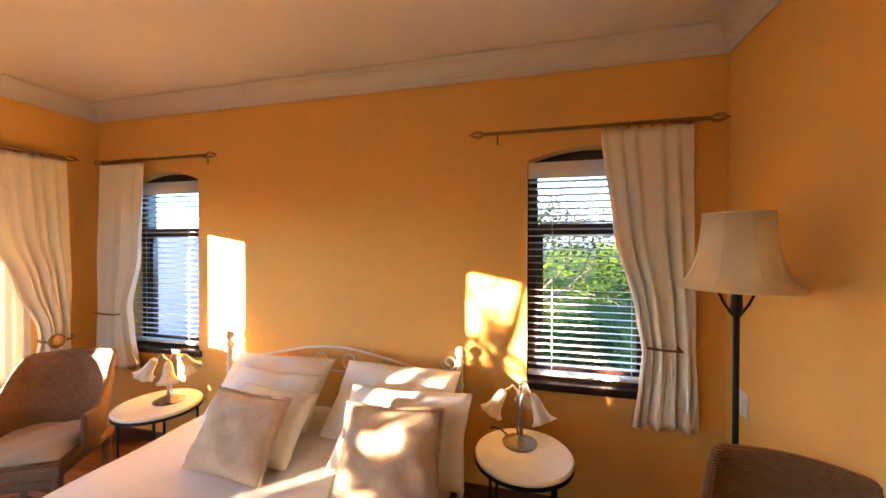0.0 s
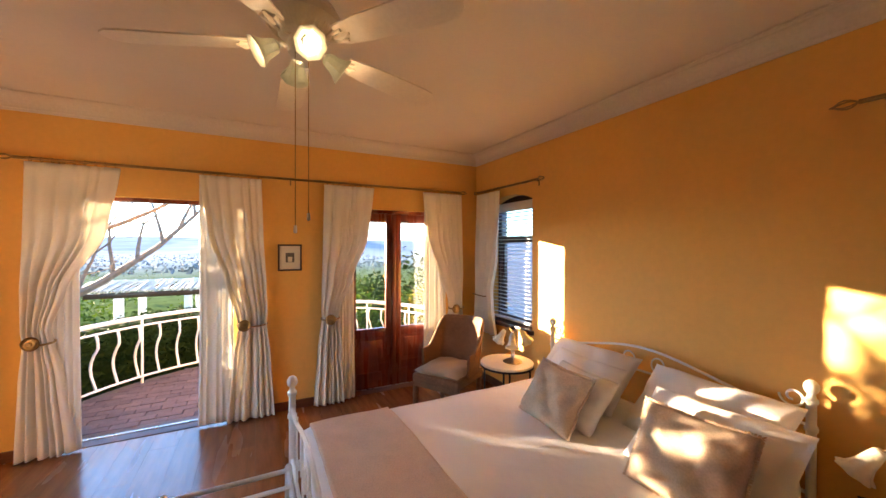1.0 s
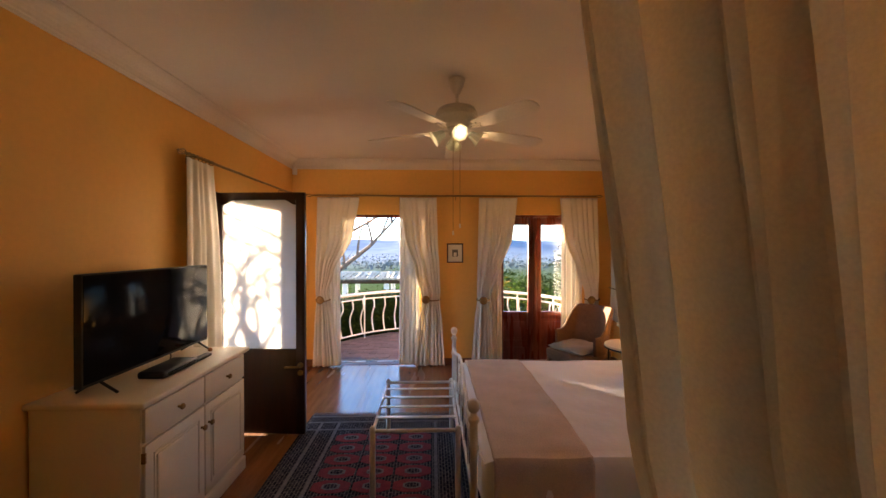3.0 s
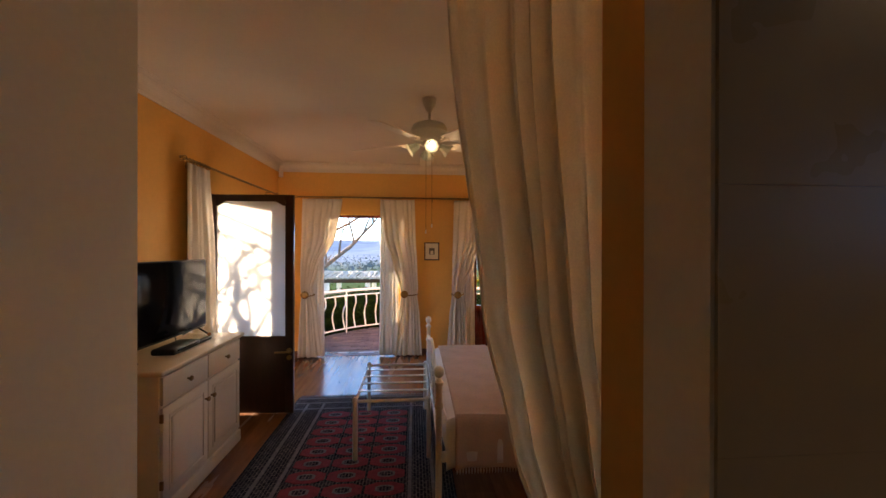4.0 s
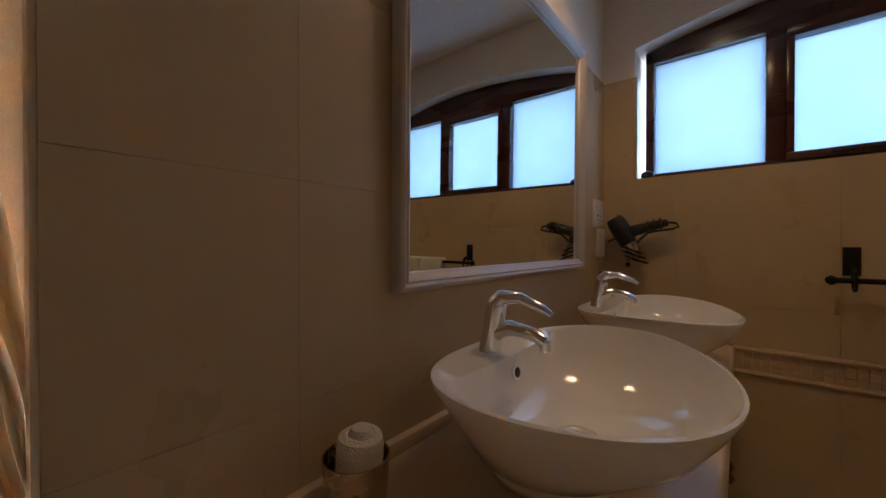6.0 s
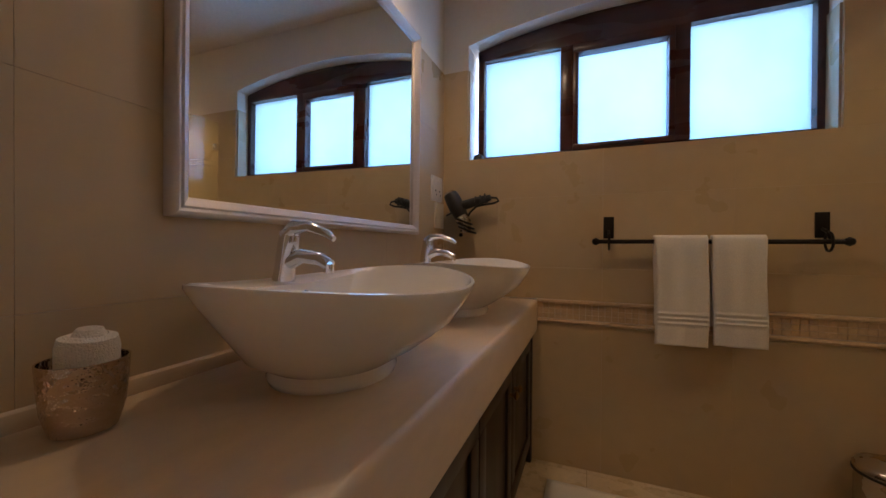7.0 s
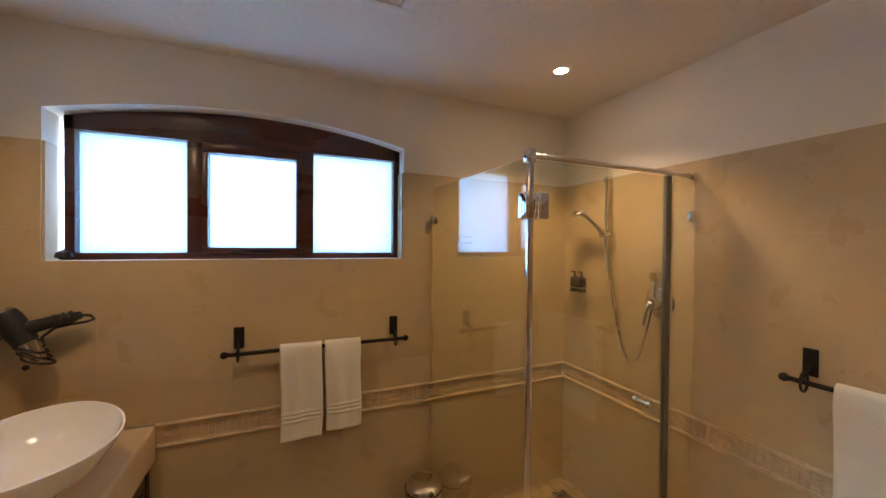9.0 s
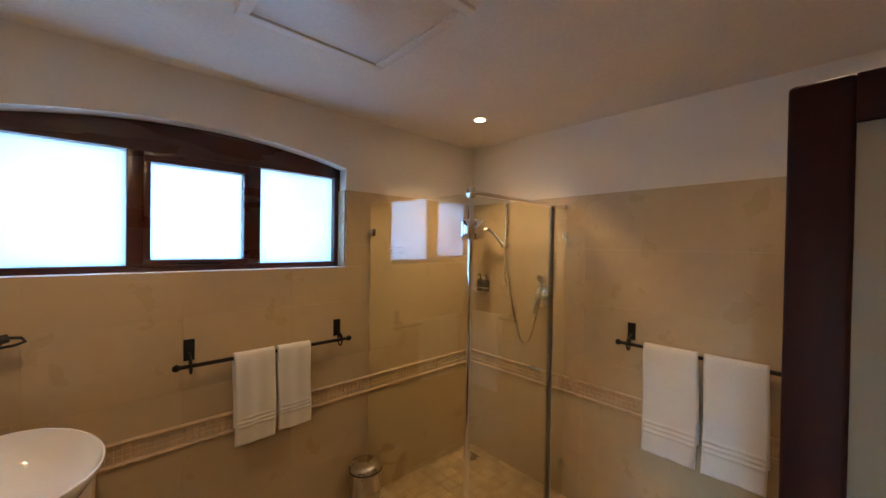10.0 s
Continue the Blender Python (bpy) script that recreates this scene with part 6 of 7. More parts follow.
# bin, mat, drain
BNX = 3.02
bn = thing("pedal_bin", "small brushed-steel pedal bin with a domed lid", "bin", (BNX, 1.955, 0))
part("body", lathe([(0.092, 0.02), (0.094, 0.025), (0.096, 0.28), (0.097, 0.285)], BNX, 1.955, 36), STEEL, bn)
part("base", lathe([(0.094, 0.0), (0.097, 0.004), (0.097, 0.022), (0.092, 0.024)], BNX, 1.955, 36), BLACKMATT, bn)
part("lid", lathe([(0.099, 0.286), (0.100, 0.30), (0.090, 0.314), (0.06, 0.326), (0.0, 0.331)], BNX, 1.955, 36), STEEL, bn)
part("lid_ring", lathe([(0.099, 0.279), (0.1015, 0.280), (0.1015, 0.288), (0.099, 0.289)], BNX, 1.955, 36), BLACKMATT, bn)
part("pedal", bx(2.99, 3.045, 1.835, 1.87, 0.008, 0.022, 0.004), BLACKMATT, bn)
bm_ = thing("bath_mat", "white towelling bath mat on the floor", "bath mat", (2.12, 1.55, 0))
part("woven_cloth", grid_sheet(20, 30, lambda u, v: (1.88 + 0.49 * u, 1.18 + 0.74 * v, 0.010 + 0.0018 * math.sin(40 * u) * math.sin(50 * v))), TOWEL, bm_, solid=0.012)
dn = thing("shower_drain", "small square metal floor drain", "drain", (3.95, 1.92, 0))
part("plate", bx(3.90, 4.0, 1.87, 1.97, 0.003, 0.008, 0.002), STEEL, dn)
for k in range(4):
    part("slot", bx(3.912, 3.988, 1.885 + 0.02 * k, 1.893 + 0.02 * k, 0.008, 0.0095), BLACKMATT, dn)

# ceiling fittings
# The third fitting, at x 3.25, is an unseen addition that goes with its beam.
for x, y in ((3.585, 1.563), (1.72, 1.32), (3.25, 0.0)):
    dl = thing("downlight", "small recessed lit ceiling downlight; the one near the towels is added", "light", (x, y, ZB), "bath downlights")
    part("trim", lathe([(0.030, ZB - 0.002), (0.034, ZB - 0.006), (0.042, ZB - 0.004), (0.044, ZB)], x, y, 24), PLASTIC, dl)
    part("lamp", lathe([(0.0, ZB - 0.004), (0.030, ZB - 0.0035), (0.031, ZB - 0.001)], x, y, 20), DOWNGLOW, dl, "lit lamp face")
ht = thing("ceiling_hatch", "square white ceiling hatch with a raised frame", "hatch", (2.46, 1.15, ZB))
for x0, x1, y0, y1 in ((2.165, 2.755, 1.41, 1.45), (2.165, 2.755, 0.85, 0.89), (2.165, 2.205, 0.89, 1.41), (2.715, 2.755, 0.89, 1.41)):
    part("frame_bar", bx(x0, x1, y0, y1, ZB - 0.014, ZB + 0.002, 0.003), PLASTIC, ht)
part("panel", bx(2.207, 2.713, 0.892, 1.408, ZB - 0.006, ZB + 0.002, 0.001), PLASTIC, ht)

# inner door of the bathroom
bd = tagged(thing("door_4", "open dark red wooden door with a frosted pane", "door", (2.96, YBS, 0)), kind="structure")
for y0, y1 in ((-0.015, 0.088), (YBS + 0.01, YBS + 0.10)):
    part("stile", bx(2.96, 3.0, y0, y1, 0.01, 2.03, 0.010, seg=3), DOORRED, bd)
for z0, z1 in ((0.01, 0.75), (1.93, 2.03)):
    part("rail", bx(2.962, 2.998, YBS + 0.098, -0.013, z0, z1, 0.004), DOORRED, bd)
part("pane", bx(2.976, 2.984, YBS + 0.09, -0.01, 0.75, 1.93), FROSTBEIGE, bd, "frosted glass pane")

# ---- outside ----
def ground_height(x, y):
    r = math.hypot(x + 3, y)
    h = -1.3
    if x < -6:
        d = -6 - x
        h -= 1.5 * smoothstep(d / 8) + 0.055 * max(d - 6, 0) * math.exp(-max(d - 6, 0) / 900)
    far = max(r - 600, 0)
    if y > 4:
        h += 0.35 * smoothstep((y - 4) / 3)
        h += 260 * smoothstep((y - 500) / 900) * smoothstep((x + 900) / 1100) * (0.75 + 0.25 * math.sin(x * 0.004 + 1.0) + 0.1 * math.sin(x * 0.013))
    if x < -6:
        h += (10 + 16 * math.sin(y * 0.0031 + 1.2) + 9 * math.sin(y * 0.0083)) * smoothstep((-x - 700) / 900) + 52 * smoothstep((-x - 1300) / 900)
    return h


def ground_mesh():
    bm = bmesh.new()
    steps = [0, 2, 4, 6, 8, 10, 13, 17, 22, 30, 42, 60, 90, 130, 190, 280, 400, 560, 760, 1000, 1300, 1700, 2200, 2800, 3600]
    lin = sorted({s * k for s in steps for k in (-1, 1)})
    vs = [[bm.verts.new((x, y, ground_height(x, y))) for x in lin] for y in lin]
    for j in range(len(lin) - 1):
        for i in range(len(lin) - 1):
            bm.faces.new((vs[j][i], vs[j][i + 1], vs[j + 1][i + 1], vs[j + 1][i]))
    return bm


gm, gt, gb = nodes_of("valley_ground")
gp = position(gt)
g1 = noise_value(gt, gp, 0.012, 0, 1, 5)
g2 = noise_value(gt, gp, 0.6, 0.7, 1.3, 4)
sep = gt.nodes.new("ShaderNodeSeparateXYZ")
gt.links.new(gp, sep.inputs[0])
# Haze is painted in: the green turns pale blue-grey with distance.
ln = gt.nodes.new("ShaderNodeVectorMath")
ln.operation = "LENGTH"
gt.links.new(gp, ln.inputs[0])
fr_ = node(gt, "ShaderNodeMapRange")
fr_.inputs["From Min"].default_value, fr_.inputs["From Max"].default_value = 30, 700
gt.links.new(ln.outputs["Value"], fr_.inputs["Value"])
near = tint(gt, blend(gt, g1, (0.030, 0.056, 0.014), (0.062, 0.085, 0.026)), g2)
hazed_far = blend(gt, g1, (0.15, 0.19, 0.25), (0.26, 0.30, 0.35))
gt.links.new(blend(gt, fr_.outputs["Result"], near, hazed_far), gb.inputs["Base Color"])
gb.inputs["Roughness"].default_value = 1.0
gb.inputs["Specular IOR Level"].default_value = 0.0
structure("ground", ground_mesh(), gm, "green garden sloping to a valley and far hills, haze painted in by distance")

# terrace: half round, with railing
TX, TY, TR, TZ = XW - 0.25, -0.05, 2.15, -0.06
ter = bmesh.new()
arc = [(TX, TY - TR - 0.1)] + [(TX - (TR + 0.1) * math.cos(a), TY + (TR + 0.1) * math.sin(a)) for a in (radians(-90 + 6 * k) for k in range(31))] + [(TX, TY + TR + 0.1)]
lo = [ter.verts.new((x, y, -2.6)) for x, y in arc]
hi = [ter.verts.new((x, y, TZ - 0.03)) for x, y in arc]
ter.faces.new(hi)
for k in range(len(arc)):
    j = (k + 1) % len(arc)
    ter.faces.new((lo[k], lo[j], hi[j], hi[k]))
bmesh.ops.recalc_face_normals(ter, faces=ter.faces)
terrace = structure("terrace", ter, SAND, "half-round terrace paved with brown bricks")
structure("terrace_step", bx(-3.4, -1.2, YS - 2.2, YS - 0.25, -2.0, TZ, 0.0), PAVER, "paved landing outside the side door")

rl = thing("balcony_railing", "white curved metal railing with bellied balusters", "railing", (TX - TR, TY, TZ))
for z, r in ((0.80, 0.026), (0.70, 0.013), (0.06, 0.014)):
    part("rail", tube([(TX - TR * math.cos(a), TY + TR * math.sin(a), TZ + z) for a in (radians(-88 + 4 * k) for k in range(45))], r, 8), EXTWHITE, rl)
for k in range(29):
    a = radians(-86 + 172 * k / 28)
    pts = []
    for f in (0, 0.12, 0.25, 0.38, 0.5, 0.62, 0.75, 0.88, 1):
        o = 0.075 * math.sin(math.pi * min(f / 0.75, 1)) ** 1.3 - 0.03 * math.sin(math.pi * max((f - 0.6) / 0.4, 0))
        rr_ = TR + o
        pts.append((TX - rr_ * math.cos(a), TY + rr_ * math.sin(a), TZ + 0.06 + 0.64 * f))
    part("baluster", tube(pts, 0.014, 6), EXTWHITE, rl)
for k in range(9):
    a = radians(-84 + 21 * k)
    part("post", tube([(TX - TR * math.cos(a), TY + TR * math.sin(a), TZ - 0.03), (TX - TR * math.cos(a), TY + TR * math.sin(a), TZ + 0.80)], 0.014, 8), EXTWHITE, rl)


def leaves(n, seed, where, size, flat=0.5):
    """Many small folded leaves at places given by where(rnd)."""
    rnd = random.Random(seed)
    verts, faces = [], []
    for _ in range(n):
        c = Vector(where(rnd))
        d = Vector((rnd.gauss(0, 1), rnd.gauss(0, 1), rnd.gauss(0, flat) + 0.15)).normalized()
        s = d.orthogonal().normalized()
        s = Matrix.Rotation(rnd.uniform(0, 6.28), 3, d) @ s
        up = d.cross(s)
        L = size * rnd.uniform(0.6, 1.4)
        i = len(verts)
        verts += [c - d * L, c + s * L * 0.42 + up * L * 0.12, c + d * L, c - s * L * 0.42 + up * L * 0.12]
        faces += [(i, i + 1, i + 2), (i, i + 2, i + 3)]
    bm = bmesh.new()
    vv = [bm.verts.new(v) for v in verts]
    for f in faces:
        bm.faces.new([vv[k] for k in f])
    return bm


def hedge_place(rnd):
    a = radians(rnd.uniform(-92, 30))
    r = TR + rnd.uniform(0.25, 0.95)
    return (TX - r * math.cos(a), TY + r * math.sin(a), rnd.uniform(-1.4, 0.66 + 0.05 * math.sin(9 * a)))


hg_ = single("hedge", leaves(26000, 4, hedge_place, 0.042), LEAFDARK, "dark green clipped hedge outside the railing", "hedge", (TX - TR - 0.6, TY, -1.3), kind="stuff", smooth=0)
core = bmesh.new()
ca = [radians(-92 + 122 * k / 20) for k in range(21)]
for r0, r1 in ((TR + 0.52, TR + 0.85),):
    rows = [[core.verts.new((TX - r * math.cos(a), TY + r * math.sin(a), z)) for a in ca] for r, z in ((r0, -1.6), (r0, 0.58), (r1, 0.58), (r1, -1.6))]
    for p, q in zip(rows, rows[1:]):
        for k in range(20):
            core.faces.new((p[k], p[k + 1], q[k + 1], q[k]))
single("hedge_core", core, LEAFDARK, "dense dark inside of the hedge", "hedge", (TX - TR - 0.6, TY, -1.3), kind="stuff", smooth=0)


def branch(bm, p, d, length, radius, depth, rnd, bend):
    pts, rad = [p.copy()], [radius]
    q, dd = p.copy(), d.copy()
    n = 5
    for k in range(n):
        dd = (dd + Vector((rnd.gauss(0, 0.10), rnd.gauss(0, 0.10), bend))).normalized()
        q = q + dd * (length / n)
        pts.append(q.copy())
        rad.append(radius * (1 - 0.42 * (k + 1) / n))
    tube(pts, rad, 7 if depth > 1 else 5, bm)
    if depth == 0:
        return
    kids = 3 if rnd.random() < 0.45 else 2
    spin = rnd.uniform(0, 6.28)
    for k in range(kids):
        s = dd.orthogonal().normalized()
        s = Matrix.Rotation(spin + k * 6.283 / kids, 3, dd) @ s
        nd = (dd * 0.80 + s * rnd.uniform(0.5, 0.8)).normalized()
        branch(bm, q, nd, length * rnd.uniform(0.62, 0.85), rad[-1] * 0.85, depth - 1, rnd, bend)


bare = thing("bare_tree", "leafless tree with forked grey branches beside the terrace", "tree", (TREE[0], TREE[1], -1.6))
tr_ = bmesh.new()
rnd = random.Random(TREE_SEED)
root = Vector((TREE[0], TREE[1], -1.8))
part("trunk", tube([root, root + Vector((0.05, 0.05, 0.9)), root + Vector((0.12, 0.15, 1.7))], [0.16, 0.13, 0.11], 10), BARK, bare)
for d0, ln0 in (((-0.12, 0.68, 0.72), 2.2), ((0.05, 0.45, 0.85), 1.5), ((0.05, 0.12, 1.0), 1.7), ((-0.25, -0.1, 0.95), 1.5), ((0.75, 0.55, 0.55), 1.1), ((0.5, -0.3, 0.75), 1.1), ((-0.4, 0.5, 0.8), 1.1), ((0.85, 0.1, 0.35), 1.2)):
    branch(tr_, root + Vector((0.12, 0.15, 1.65)), Vector(d0).normalized(), ln0, 0.075, 4, rnd, 0.05)
for d0 in ((-0.25, 0.40, 0.9), (-0.1, 0.55, 0.7), (-0.35, 0.3, 0.9)):
    branch(tr_, root + Vector((0.1, 0.4, 1.95)), Vector(d0).normalized(), 0.8, 0.045, 3, rnd, 0.03)
for p0, d0, ln0, r0 in (((0.0, -0.75, 2.3), (0.05, 0.02, 1.0), 0.75, 0.055), ((-0.1, -0.95, 2.5), (0.0, 0.35, 0.9), 0.6, 0.035), ((0.1, -0.70, 2.9), (0.0, 0.25, 0.95), 0.5, 0.03), ((0.0, -1.0, 3.0), (0.0, 0.45, 0.8), 0.5, 0.028), ((0.0, -1.15, 3.2), (0.0, 0.2, 0.9), 0.5, 0.026)):
    o = root + Vector(p0)
    tube([root + Vector((0.10, 0.1, 1.4)), (root + Vector((0.10, 0.1, 1.4))).lerp(o, 0.55) - Vector((0, 0, 0.12)), o], [0.06, r0 * 1.15, r0], 7, tr_)
    branch(tr_, o, Vector(d0).normalized(), ln0, r0, 3, rnd, 0.02)
part("crown", tr_, BARK, bare, "bare forked branches")
bare = thing("bare_tree", "leafless tree with one long leaning limb below the terrace", "tree", (-8.45, -6.3, -2.6))
part("trunk", tube([(-8.45, -6.35, -2.8), (-8.46, -6.32, -1.8), (-8.41, -6.17, -0.90)], [0.19, 0.16, 0.13], 10), BARK, bare)
tr_ = bmesh.new()
limb = [Vector(p) for p in ((-8.41, -6.17, -0.96), (-8.67, -5.12, -0.36), (-8.91, -3.92, 0.27), (-9.08, -2.87, 0.96), (-9.20, -2.05, 1.62), (-9.30, -1.45, 2.27), (-9.33, -1.15, 2.64))]
tube(limb, [0.125, 0.105, 0.087, 0.069, 0.052, 0.036, 0.018], 7, tr_)
r5 = random.Random(21)
for p, q in zip(limb[1:-1], limb[2:]):
    for f in (0.15, 0.6):
        o = p + (q - p) * f
        branch(tr_, o, Vector((r5.uniform(-0.35, 0.35), r5.uniform(-0.15, 0.6), 1.0)).normalized(), r5.uniform(0.68, 1.05), 0.039, 2, r5, 0.03)
part("crown", tr_, BARK, bare, "bare forked branches")


def shrub(x, y, z, rx, ry, rz, n, size, material, name, label, seed, cat):
    th = thing(name, label, cat, (x, y, z))
    rs_ = random.Random(seed)
    clumps = [(rs_.uniform(-0.7, 0.7) * rx, rs_.uniform(-0.7, 0.7) * ry, rs_.uniform(0.25, 0.85) * rz, rs_.uniform(0.35, 0.6)) for _ in range(9)]

    def where(r):
        c = clumps[r.randrange(9)]
        d = Vector((r.gauss(0, 1), r.gauss(0, 1), r.gauss(0, 1))).normalized() * (r.random() ** 0.4)
        return (x + c[0] + d.x * rx * c[3], y + c[1] + d.y * ry * c[3], z + c[2] + d.z * rz * c[3] * 0.8)
    part("crown", leaves(n, seed, where, size), material, th, smooth=0)
    tk = bmesh.new()
    for c in clumps[:6]:
        tube([(x, y, z - 0.3), (x + c[0] * 0.4, y + c[1] * 0.4, z + c[2] * 0.6), (x + c[0], y + c[1], z + c[2])], [0.06, 0.04, 0.015], 6, tk)
    part("trunk", tk, BARK, th, smooth=0.9)
    return th


for k, (x, y, z, r, h, n, s, mt, lab) in enumerate((
        (-8.0, 2.2, -1.9, 1.3, 2.2, 2600, 0.07, LEAF, "green garden shrub beyond the terrace"),
        (-9.5, 4.6, -2.0, 1.5, 3.6, 3200, 0.08, LEAFDARK, "tall dark green garden tree beyond the terrace"),
        (-12.0, 1.2, -2.6, 1.6, 2.9, 2600, 0.09, LEAFYEL, "shrub with yellow-green leaves in the garden"),
        (-7.4, 3.5, -1.7, 1.0, 2.1, 2200, 0.06, LEAFYEL, "flowering shrub with yellow leaves by the terrace"),
        (-16.0, 4.2, -3.2, 2.0, 3.4, 2600, 0.12, LEAFDARK, "dark green tree lower in the garden"),
        (-24.0, -3.0, -4.6, 2.6, 2.6, 2600, 0.16, LEAFDARK, "dark green tree lower in the garden"),
        (-34.0, 1.0, -5.6, 3.0, 3.0, 2600, 0.18, LEAFDARK, "far dark green tree in the valley"),
        # The next two stand out of view, added to block sun from bed and cushion.
        (-9.05, -6.65, -1.5, 0.50, 3.45, 5500, 0.07, LEAFDARK, "unseen dark shrub added to keep low sun off the bed"),
        (-9.05, -5.74, -1.5, 0.22, 3.75, 7000, 0.06, LEAFDARK, "unseen slim dark shrub added to keep sun off the left cushion"),
        (-1.5, 9.0, -0.9, 1.2, 2.4, 1300, 0.08, LEAFDARK, "dark green garden shrub outside the window"),
        (0.45, 6.4, -1.0, 0.8, 1.5, 4200, 0.045, LEAFMID, "low dark green shrub outside the window"),
        (-0.75, 5.6, -1.0, 0.75, 1.4, 4200, 0.045, LEAFMID, "low dark green shrub outside the window"),
        (-2.0, 6.6, -1.0, 0.9, 1.9, 4200, 0.05, LEAFDARK, "dark green shrub outside the window"),
        # Out of view; added so its leaves dapple the sun on cushion and wall.
        (-6.0, -3.65, -1.1, 0.5, 3.2, 420, 0.085, LEAF, "unseen sparse shrub added to dapple the sunlight indoors"),
        (-0.2, 11.6, -0.9, 0.9, 2.2, 900, 0.07, LEAFYEL, "shrub with yellow blossom outside the window"),
        (-2.6, 11.0, -0.9, 2.0, 2.3, 6000, 0.07, LEAFDARK, "dark green garden tree outside the window"),
        (4.0, 14.0, -0.9, 2.0, 2.6, 3000, 0.10, LEAF, "green garden tree outside the window"))):
    shrub(x, y, z, r, r, h, n, s, mt, "garden_shrub", lab, 60 + k, "shrub")

# clumps of trees lower in the garden and in the valley
rc = random.Random(44)
CLUMPS = []
for k in range(150):
    d = 16 * math.exp(rc.uniform(0, 2.6))
    a = radians(rc.uniform(138, 208)) if k % 3 else radians(rc.uniform(80, 130))
    CLUMPS.append((d * math.cos(a), d * math.sin(a), rc.uniform(0.7, 1.5) * (1.0 + d * 0.012), d))


def clump_place(r):
    x, y, s, d = CLUMPS[r.randrange(len(CLUMPS))]
    v = Vector((r.gauss(0, 1), r.gauss(0, 1), r.gauss(0, 1))).normalized() * r.random() ** 0.35
    return (x + v.x * s * 1.5, y + v.y * s * 1.5, ground_height(x, y) + s * 0.7 + v.z * s * 0.8)


single("garden_woods", leaves(26000, 45, clump_place, 0.17), LEAF, "clumps of green trees down the garden and valley", "woods", (-30, 5, -4), kind="stuff", smooth=0)

# spreading tree and white wall outside the windows
gt = thing("garden_tree", "spreading garden tree with several dark stems outside the window", "tree", (-1.0, 6.9, -0.95))
rt = random.Random(5)
wood_ = bmesh.new()
for dx, dy in ((-0.45, 0.1), (0.15, -0.15), (0.5, 0.1), (-0.1, 0.3)):
    branch(wood_, Vector((-1.0 + dx * 0.3, 6.9, -1.0)), Vector((dx, dy, 1.0)).normalized(), 1.5, 0.065, 3, rt, 0.0)
part("trunk", wood_, DARKBARK, gt, "several dark leaning stems")


def tree_crown(r):
    a, q = r.uniform(0, 6.283), math.sqrt(r.random())
    return (-1.0 + 2.3 * q * math.cos(a), 6.9 + 1.6 * q * math.sin(a), 1.75 + 0.75 * (1 - q * q) + r.gauss(0, 0.22) - 0.5 * r.random() ** 3)


part("crown", leaves(9000, 77, tree_crown, 0.036), LEAFMID, gt, "flat spreading green crown", smooth=0)
# A white wall; the blue-grey of its shade is put into the paint colour.
structure("garden_wall", bx(-5.5, -5.2, 3.3, 6.5, -1.6, 1.76, 0.01), mat("shade_tinted_white_paint", (0.34, 0.38, 0.46), 0.7, var=0.06, bump=0.1), "white plastered garden wall, its blue shade put into the paint")

# pergola with a reed roof
pg = thing("pergola", "garden pergola with white posts and a pale reed roof", "pergola", (-13.0, -1.9, -2.9))
for x in (-12.0, -14.2):
    for y in (-3.4, -1.9, -0.5):
        part("post", bx(x - 0.09, x + 0.09, y - 0.09, y + 0.09, -4.2, 0.28, 0.01), EXTWHITE, pg)
for x in (-12.0, -14.2):
    part("beam", bx(x - 0.05, x + 0.05, -4.1, 0.2, 0.28, 0.42, 0.01), DARKWOOD, pg)
rf = bmesh.new()
r3 = random.Random(12)
for k in range(150):
    y = -4.3 + 4.7 * k / 149
    tube([(-11.6 + r3.uniform(-0.15, 0.15), y, 0.46 + r3.uniform(0, 0.05)), (-13.1, y + r3.uniform(-0.1, 0.1), 0.56 + r3.uniform(0, 0.08)), (-14.6 + r3.uniform(-0.2, 0.2), y, 0.50 + r3.uniform(0, 0.06))], 0.022, 5, rf)
part("reed_roof", rf, REED, pg, "ragged pale reeds")

# Leaf colour carries painted haze, paler and bluer than the garden leaves.
LEAFHAZE = leaf_mat("hazed_far_leaf", (0.050, 0.070, 0.080), (0.10, 0.125, 0.135), 0.1)
# far woods in the valley
def far_place(r):
    d = r.uniform(200, 1000)
    a = radians(r.uniform(150, 215))
    x, y = d * math.cos(a), d * math.sin(a)
    return (x, y, ground_height(x, y) + r.uniform(0, 3))


single("far_woods", leaves(2500, 31, far_place, 2.2, 0.8), LEAFHAZE, "scattered far woods in the valley with haze in their colour", "woods", (-300, 0, -20), kind="stuff", smooth=0)

# ---- pieces of floors and walls ----
unit_me = {}


def piece(name, parent, material, x0, x1, y0, y1, z0, z1):
    if material.name not in unit_me:
        b = bmesh.new()
        bmesh.ops.create_cube(b, size=1)
        unit_me[material.name] = finish(name, b, material, 0)
    o = new(name, unit_me[material.name])
    o.parent = parent
    o.location = ((x0 + x1) / 2, (y0 + y1) / 2, (z0 + z1) / 2)
    o.scale = (x1 - x0, y1 - y0, z1 - z0)
    return o


row = 0
y = YS
rp = random.Random(9)
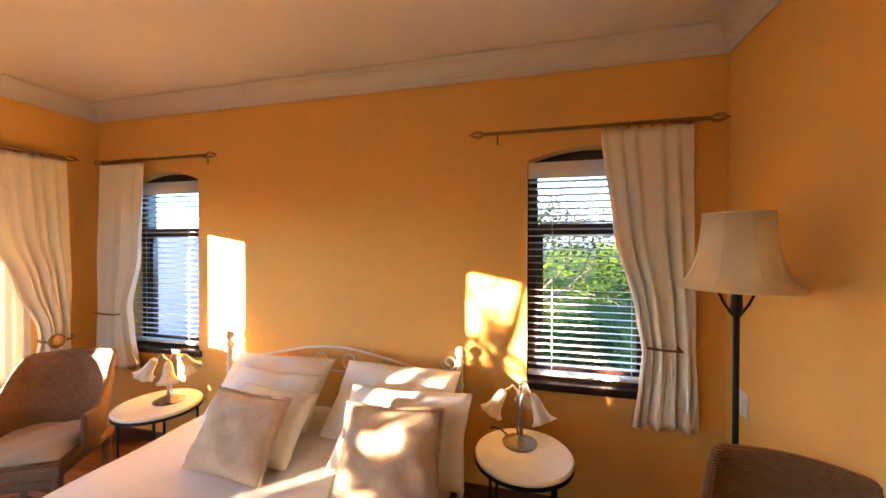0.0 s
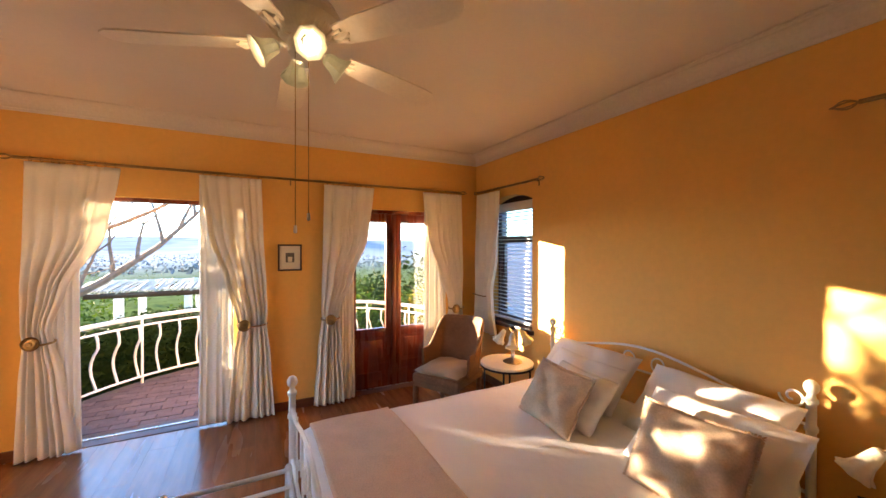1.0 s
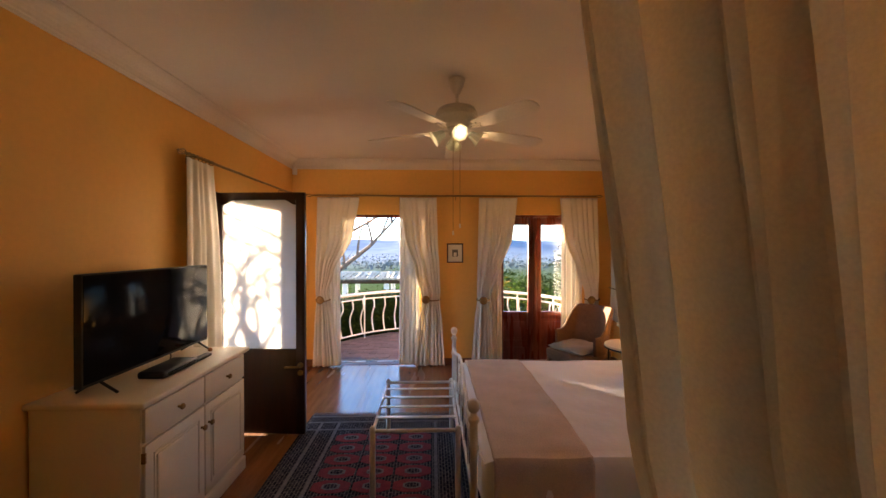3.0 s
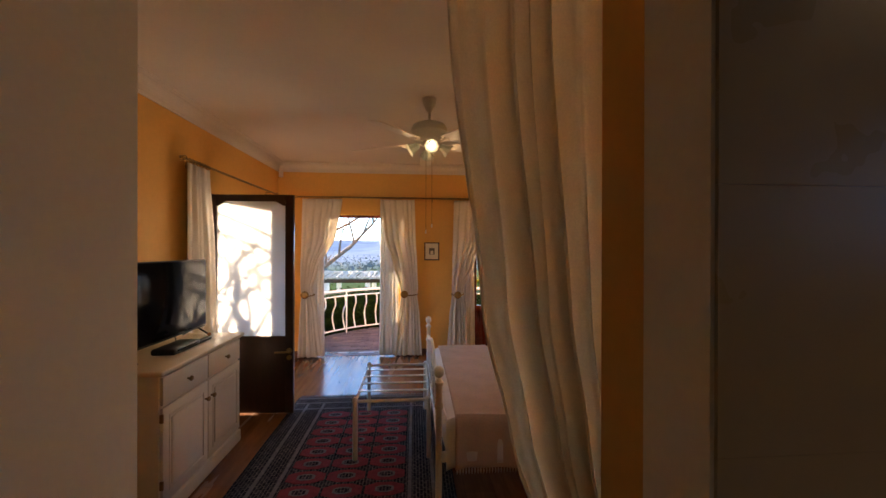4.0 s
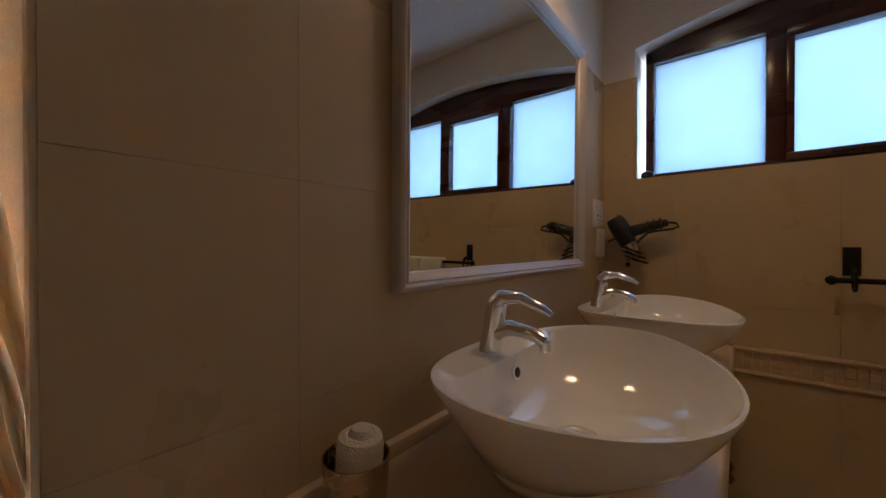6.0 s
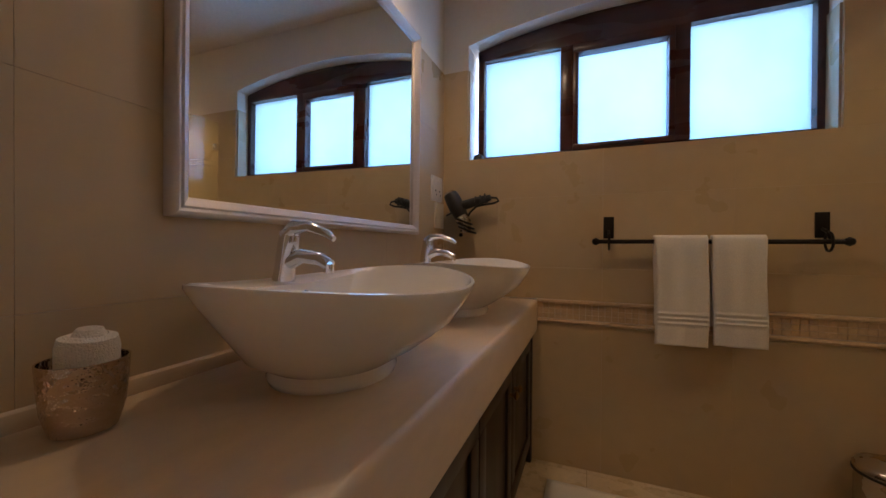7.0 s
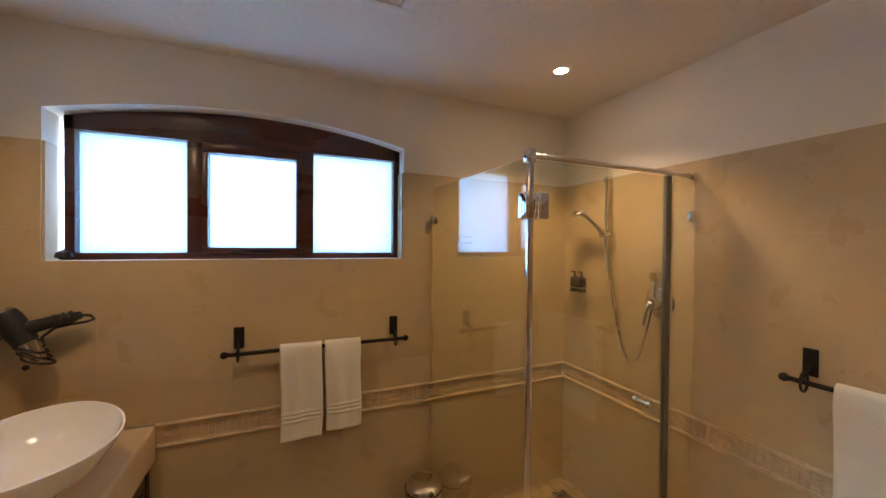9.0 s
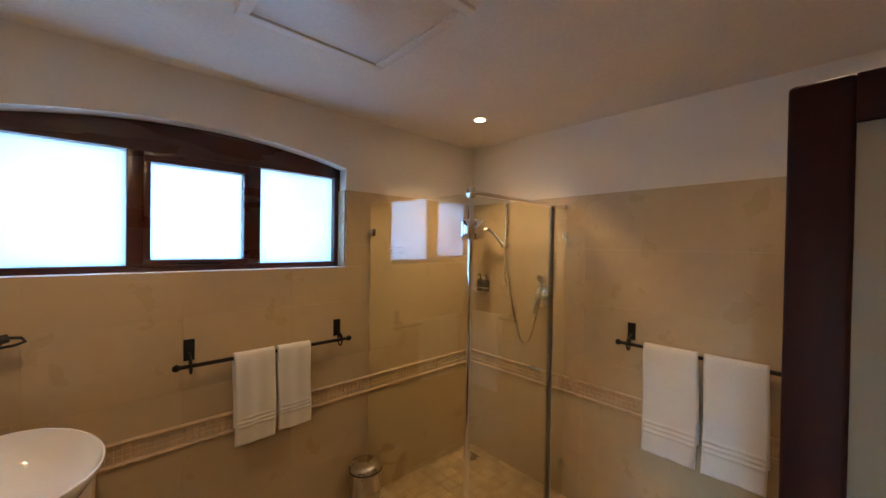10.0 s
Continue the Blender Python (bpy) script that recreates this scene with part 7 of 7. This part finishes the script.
while y < YN - 0.01:
    x = XW - rp.uniform(0, 1.1)
    y1 = min(y + 0.19, YN)
    while x < XF:
        x1 = x + 1.28
        a, b = max(x, XW), min(x1, XF)
        if b - a > 0.05 and (b <= XE + 0.01 or OP0 < (y + y1) / 2 < OP1):
            piece("plank", floor, PLANK, a + 0.0006, b - 0.0006, y + 0.0006, y1 - 0.0006, -0.012, 0.0)
        elif b - a > 0.05:
            piece("plank", floor, PLANK, a + 0.0006, min(b, XE) - 0.0006, y + 0.0006, y1 - 0.0006, -0.012, 0.0)
        x = x1
    y = y1
x = XF + 0.005
while x < XBE:
    y = YBS
    while y < YB:
        x1, y1 = min(x + 0.40, XBE), min(y + 0.40, YB)
        inside = x + 0.02 >= SX - 0.05 and y1 > SY + 0.2
        if x1 - x > 0.02 and y1 - y > 0.02:
            if not inside:
                piece("tile", bath_floor, FTILE, x + 0.0015, x1 - 0.0015, y + 0.0015, y1 - 0.0015, -0.008, 0.0)
            else:
                n = 4
                for i in range(n):
                    for j in range(n):
                        w, h = (x1 - x) / n, (y1 - y) / n
                        piece("tile", bath_floor, PEBBLE, x + w * i + 0.0015, x + w * (i + 1) - 0.0015, y + h * j + 0.0015, y + h * (j + 1) - 0.0015, -0.008, 0.0)
        y = y1
    x += 0.40


def tile_wall(name, axis, at, sign, us, zs, hole=None):
    """Tiles 9 mm proud of the wall, cut round a hole (u0, u1, z0, z1)."""
    par = tagged(thing(name, "beige wall tiling", "tiling", (0, 0, 0)), kind="structure")
    lo, hi = sorted((at, at + sign * 0.009))

    def put(u0, u1, z0, z1):
        if u1 - u0 > 0.012 and z1 - z0 > 0.012:
            g = 0.0003
            if axis == "x":
                piece("tile", par, TILE, lo, hi, u0 + g, u1 - g, z0 + g, z1 - g)
            else:
                piece("tile", par, TILE, u0 + g, u1 - g, lo, hi, z0 + g, z1 - g)
    for z0, z1 in zs:
        for u0, u1 in zip(us, us[1:]):
            if not hole or u1 <= hole[0] or u0 >= hole[1] or z1 <= hole[2] or z0 >= hole[3]:
                put(u0, u1, z0, z1)
                continue
            put(u0, u1, z0, min(z1, hole[2]))
            put(u0, u1, max(z0, hole[3]), z1)
            a, b = max(z0, hole[2]), min(z1, hole[3])
            put(u0, hole[0], a, b)
            put(hole[1], u1, a, b)
    return par


ROWS_Z = [(0.0, 0.345), (0.345, 0.688), (0.804, 0.958), (0.958, 1.306), (1.306, 1.653), (1.653, 2.0)]
tile_wall("tiling_north", "y", YB, -1, [XB, 1.605, 2.105, 2.605, 3.105, 3.605, XBE], ROWS_Z, (1.44, 2.937, 1.52, 2.1))
tile_wall("tiling_west", "x", XB, 1, [OP1, 0.48, 0.98, 1.48, YB - 0.01], ROWS_Z)
tile_wall("tiling_west_end", "x", XB, 1, [YBS, OP0], ROWS_Z)
tile_wall("tiling_east", "x", XBE, -1, [YBS, -0.4, 0.1, 0.6, 1.1, 1.6, YB - 0.01], ROWS_Z)
tile_wall("tiling_south", "y", YBS, 1, [XB + 0.01, 1.8, 2.3, 2.8, 3.3, 3.8, XBE - 0.01], ROWS_Z)
for x0, x1 in ((1.44, 1.449), (2.928, 2.937)):
    structure("reveal_tile", bx(x0, x1, YB + 0.002, YB + 0.085, 1.52, 2.0), TILE)


def band(name, axis, at, sign, u0, u1):
    """A carved stone border with small mosaic tiles between two rounded mouldings."""
    par = tagged(thing(name, "carved travertine border with small mosaic tiles", "border", (0, 0, 0)), kind="structure")
    for z, r in ((0.699, 0.010), (0.793, 0.010)):
        pts = [(at + sign * 0.010, u, z) if axis == "x" else (u, at + sign * 0.010, z) for u in (u0, u1)]
        part("moulding", tube(pts, r, 8), BAND, par)
    u = u0
    k = 0
    while u < u1 - 0.02:
        w = 0.028
        for j in range(3):
            z0 = 0.711 + 0.0245 * j
            lo, hi = sorted((at, at + sign * (0.008 + 0.0025 * ((k * 7 + j * 3) % 4) / 3)))
            if axis == "x":
                piece("tile", par, BAND, lo, hi, u + 0.001, u + w - 0.001, z0 + 0.001, z0 + 0.0235)
            else:
                piece("tile", par, BAND, u + 0.001, u + w - 0.001, lo, hi, z0 + 0.001, z0 + 0.0235)
        u += w
        k += 1


band("border_north", "y", YB, -1, 1.81, XBE - 0.012)
band("border_east", "x", XBE, -1, YBS + 0.01, YB - 0.022)

# terrace bricks in running bond
r4 = random.Random(3)
count = 0
iy = 0
xx = TX - TR
while xx < TX - 0.02:
    y = TY - TR - (0.11 if iy % 2 else 0.0)
    while y < TY + TR:
        cx_, cy_ = xx + 0.055, y + 0.11
        if math.hypot(cx_ - TX, cy_ - TY) < TR - 0.02 and cx_ < TX:
            h = TZ + r4.uniform(-0.003, 0.003)
            piece("brick", terrace, PAVER, xx + 0.004, xx + 0.106, y + 0.004, y + 0.216, h - 0.05, h)
            count += 1
        y += 0.22
    xx += 0.11
    iy += 1
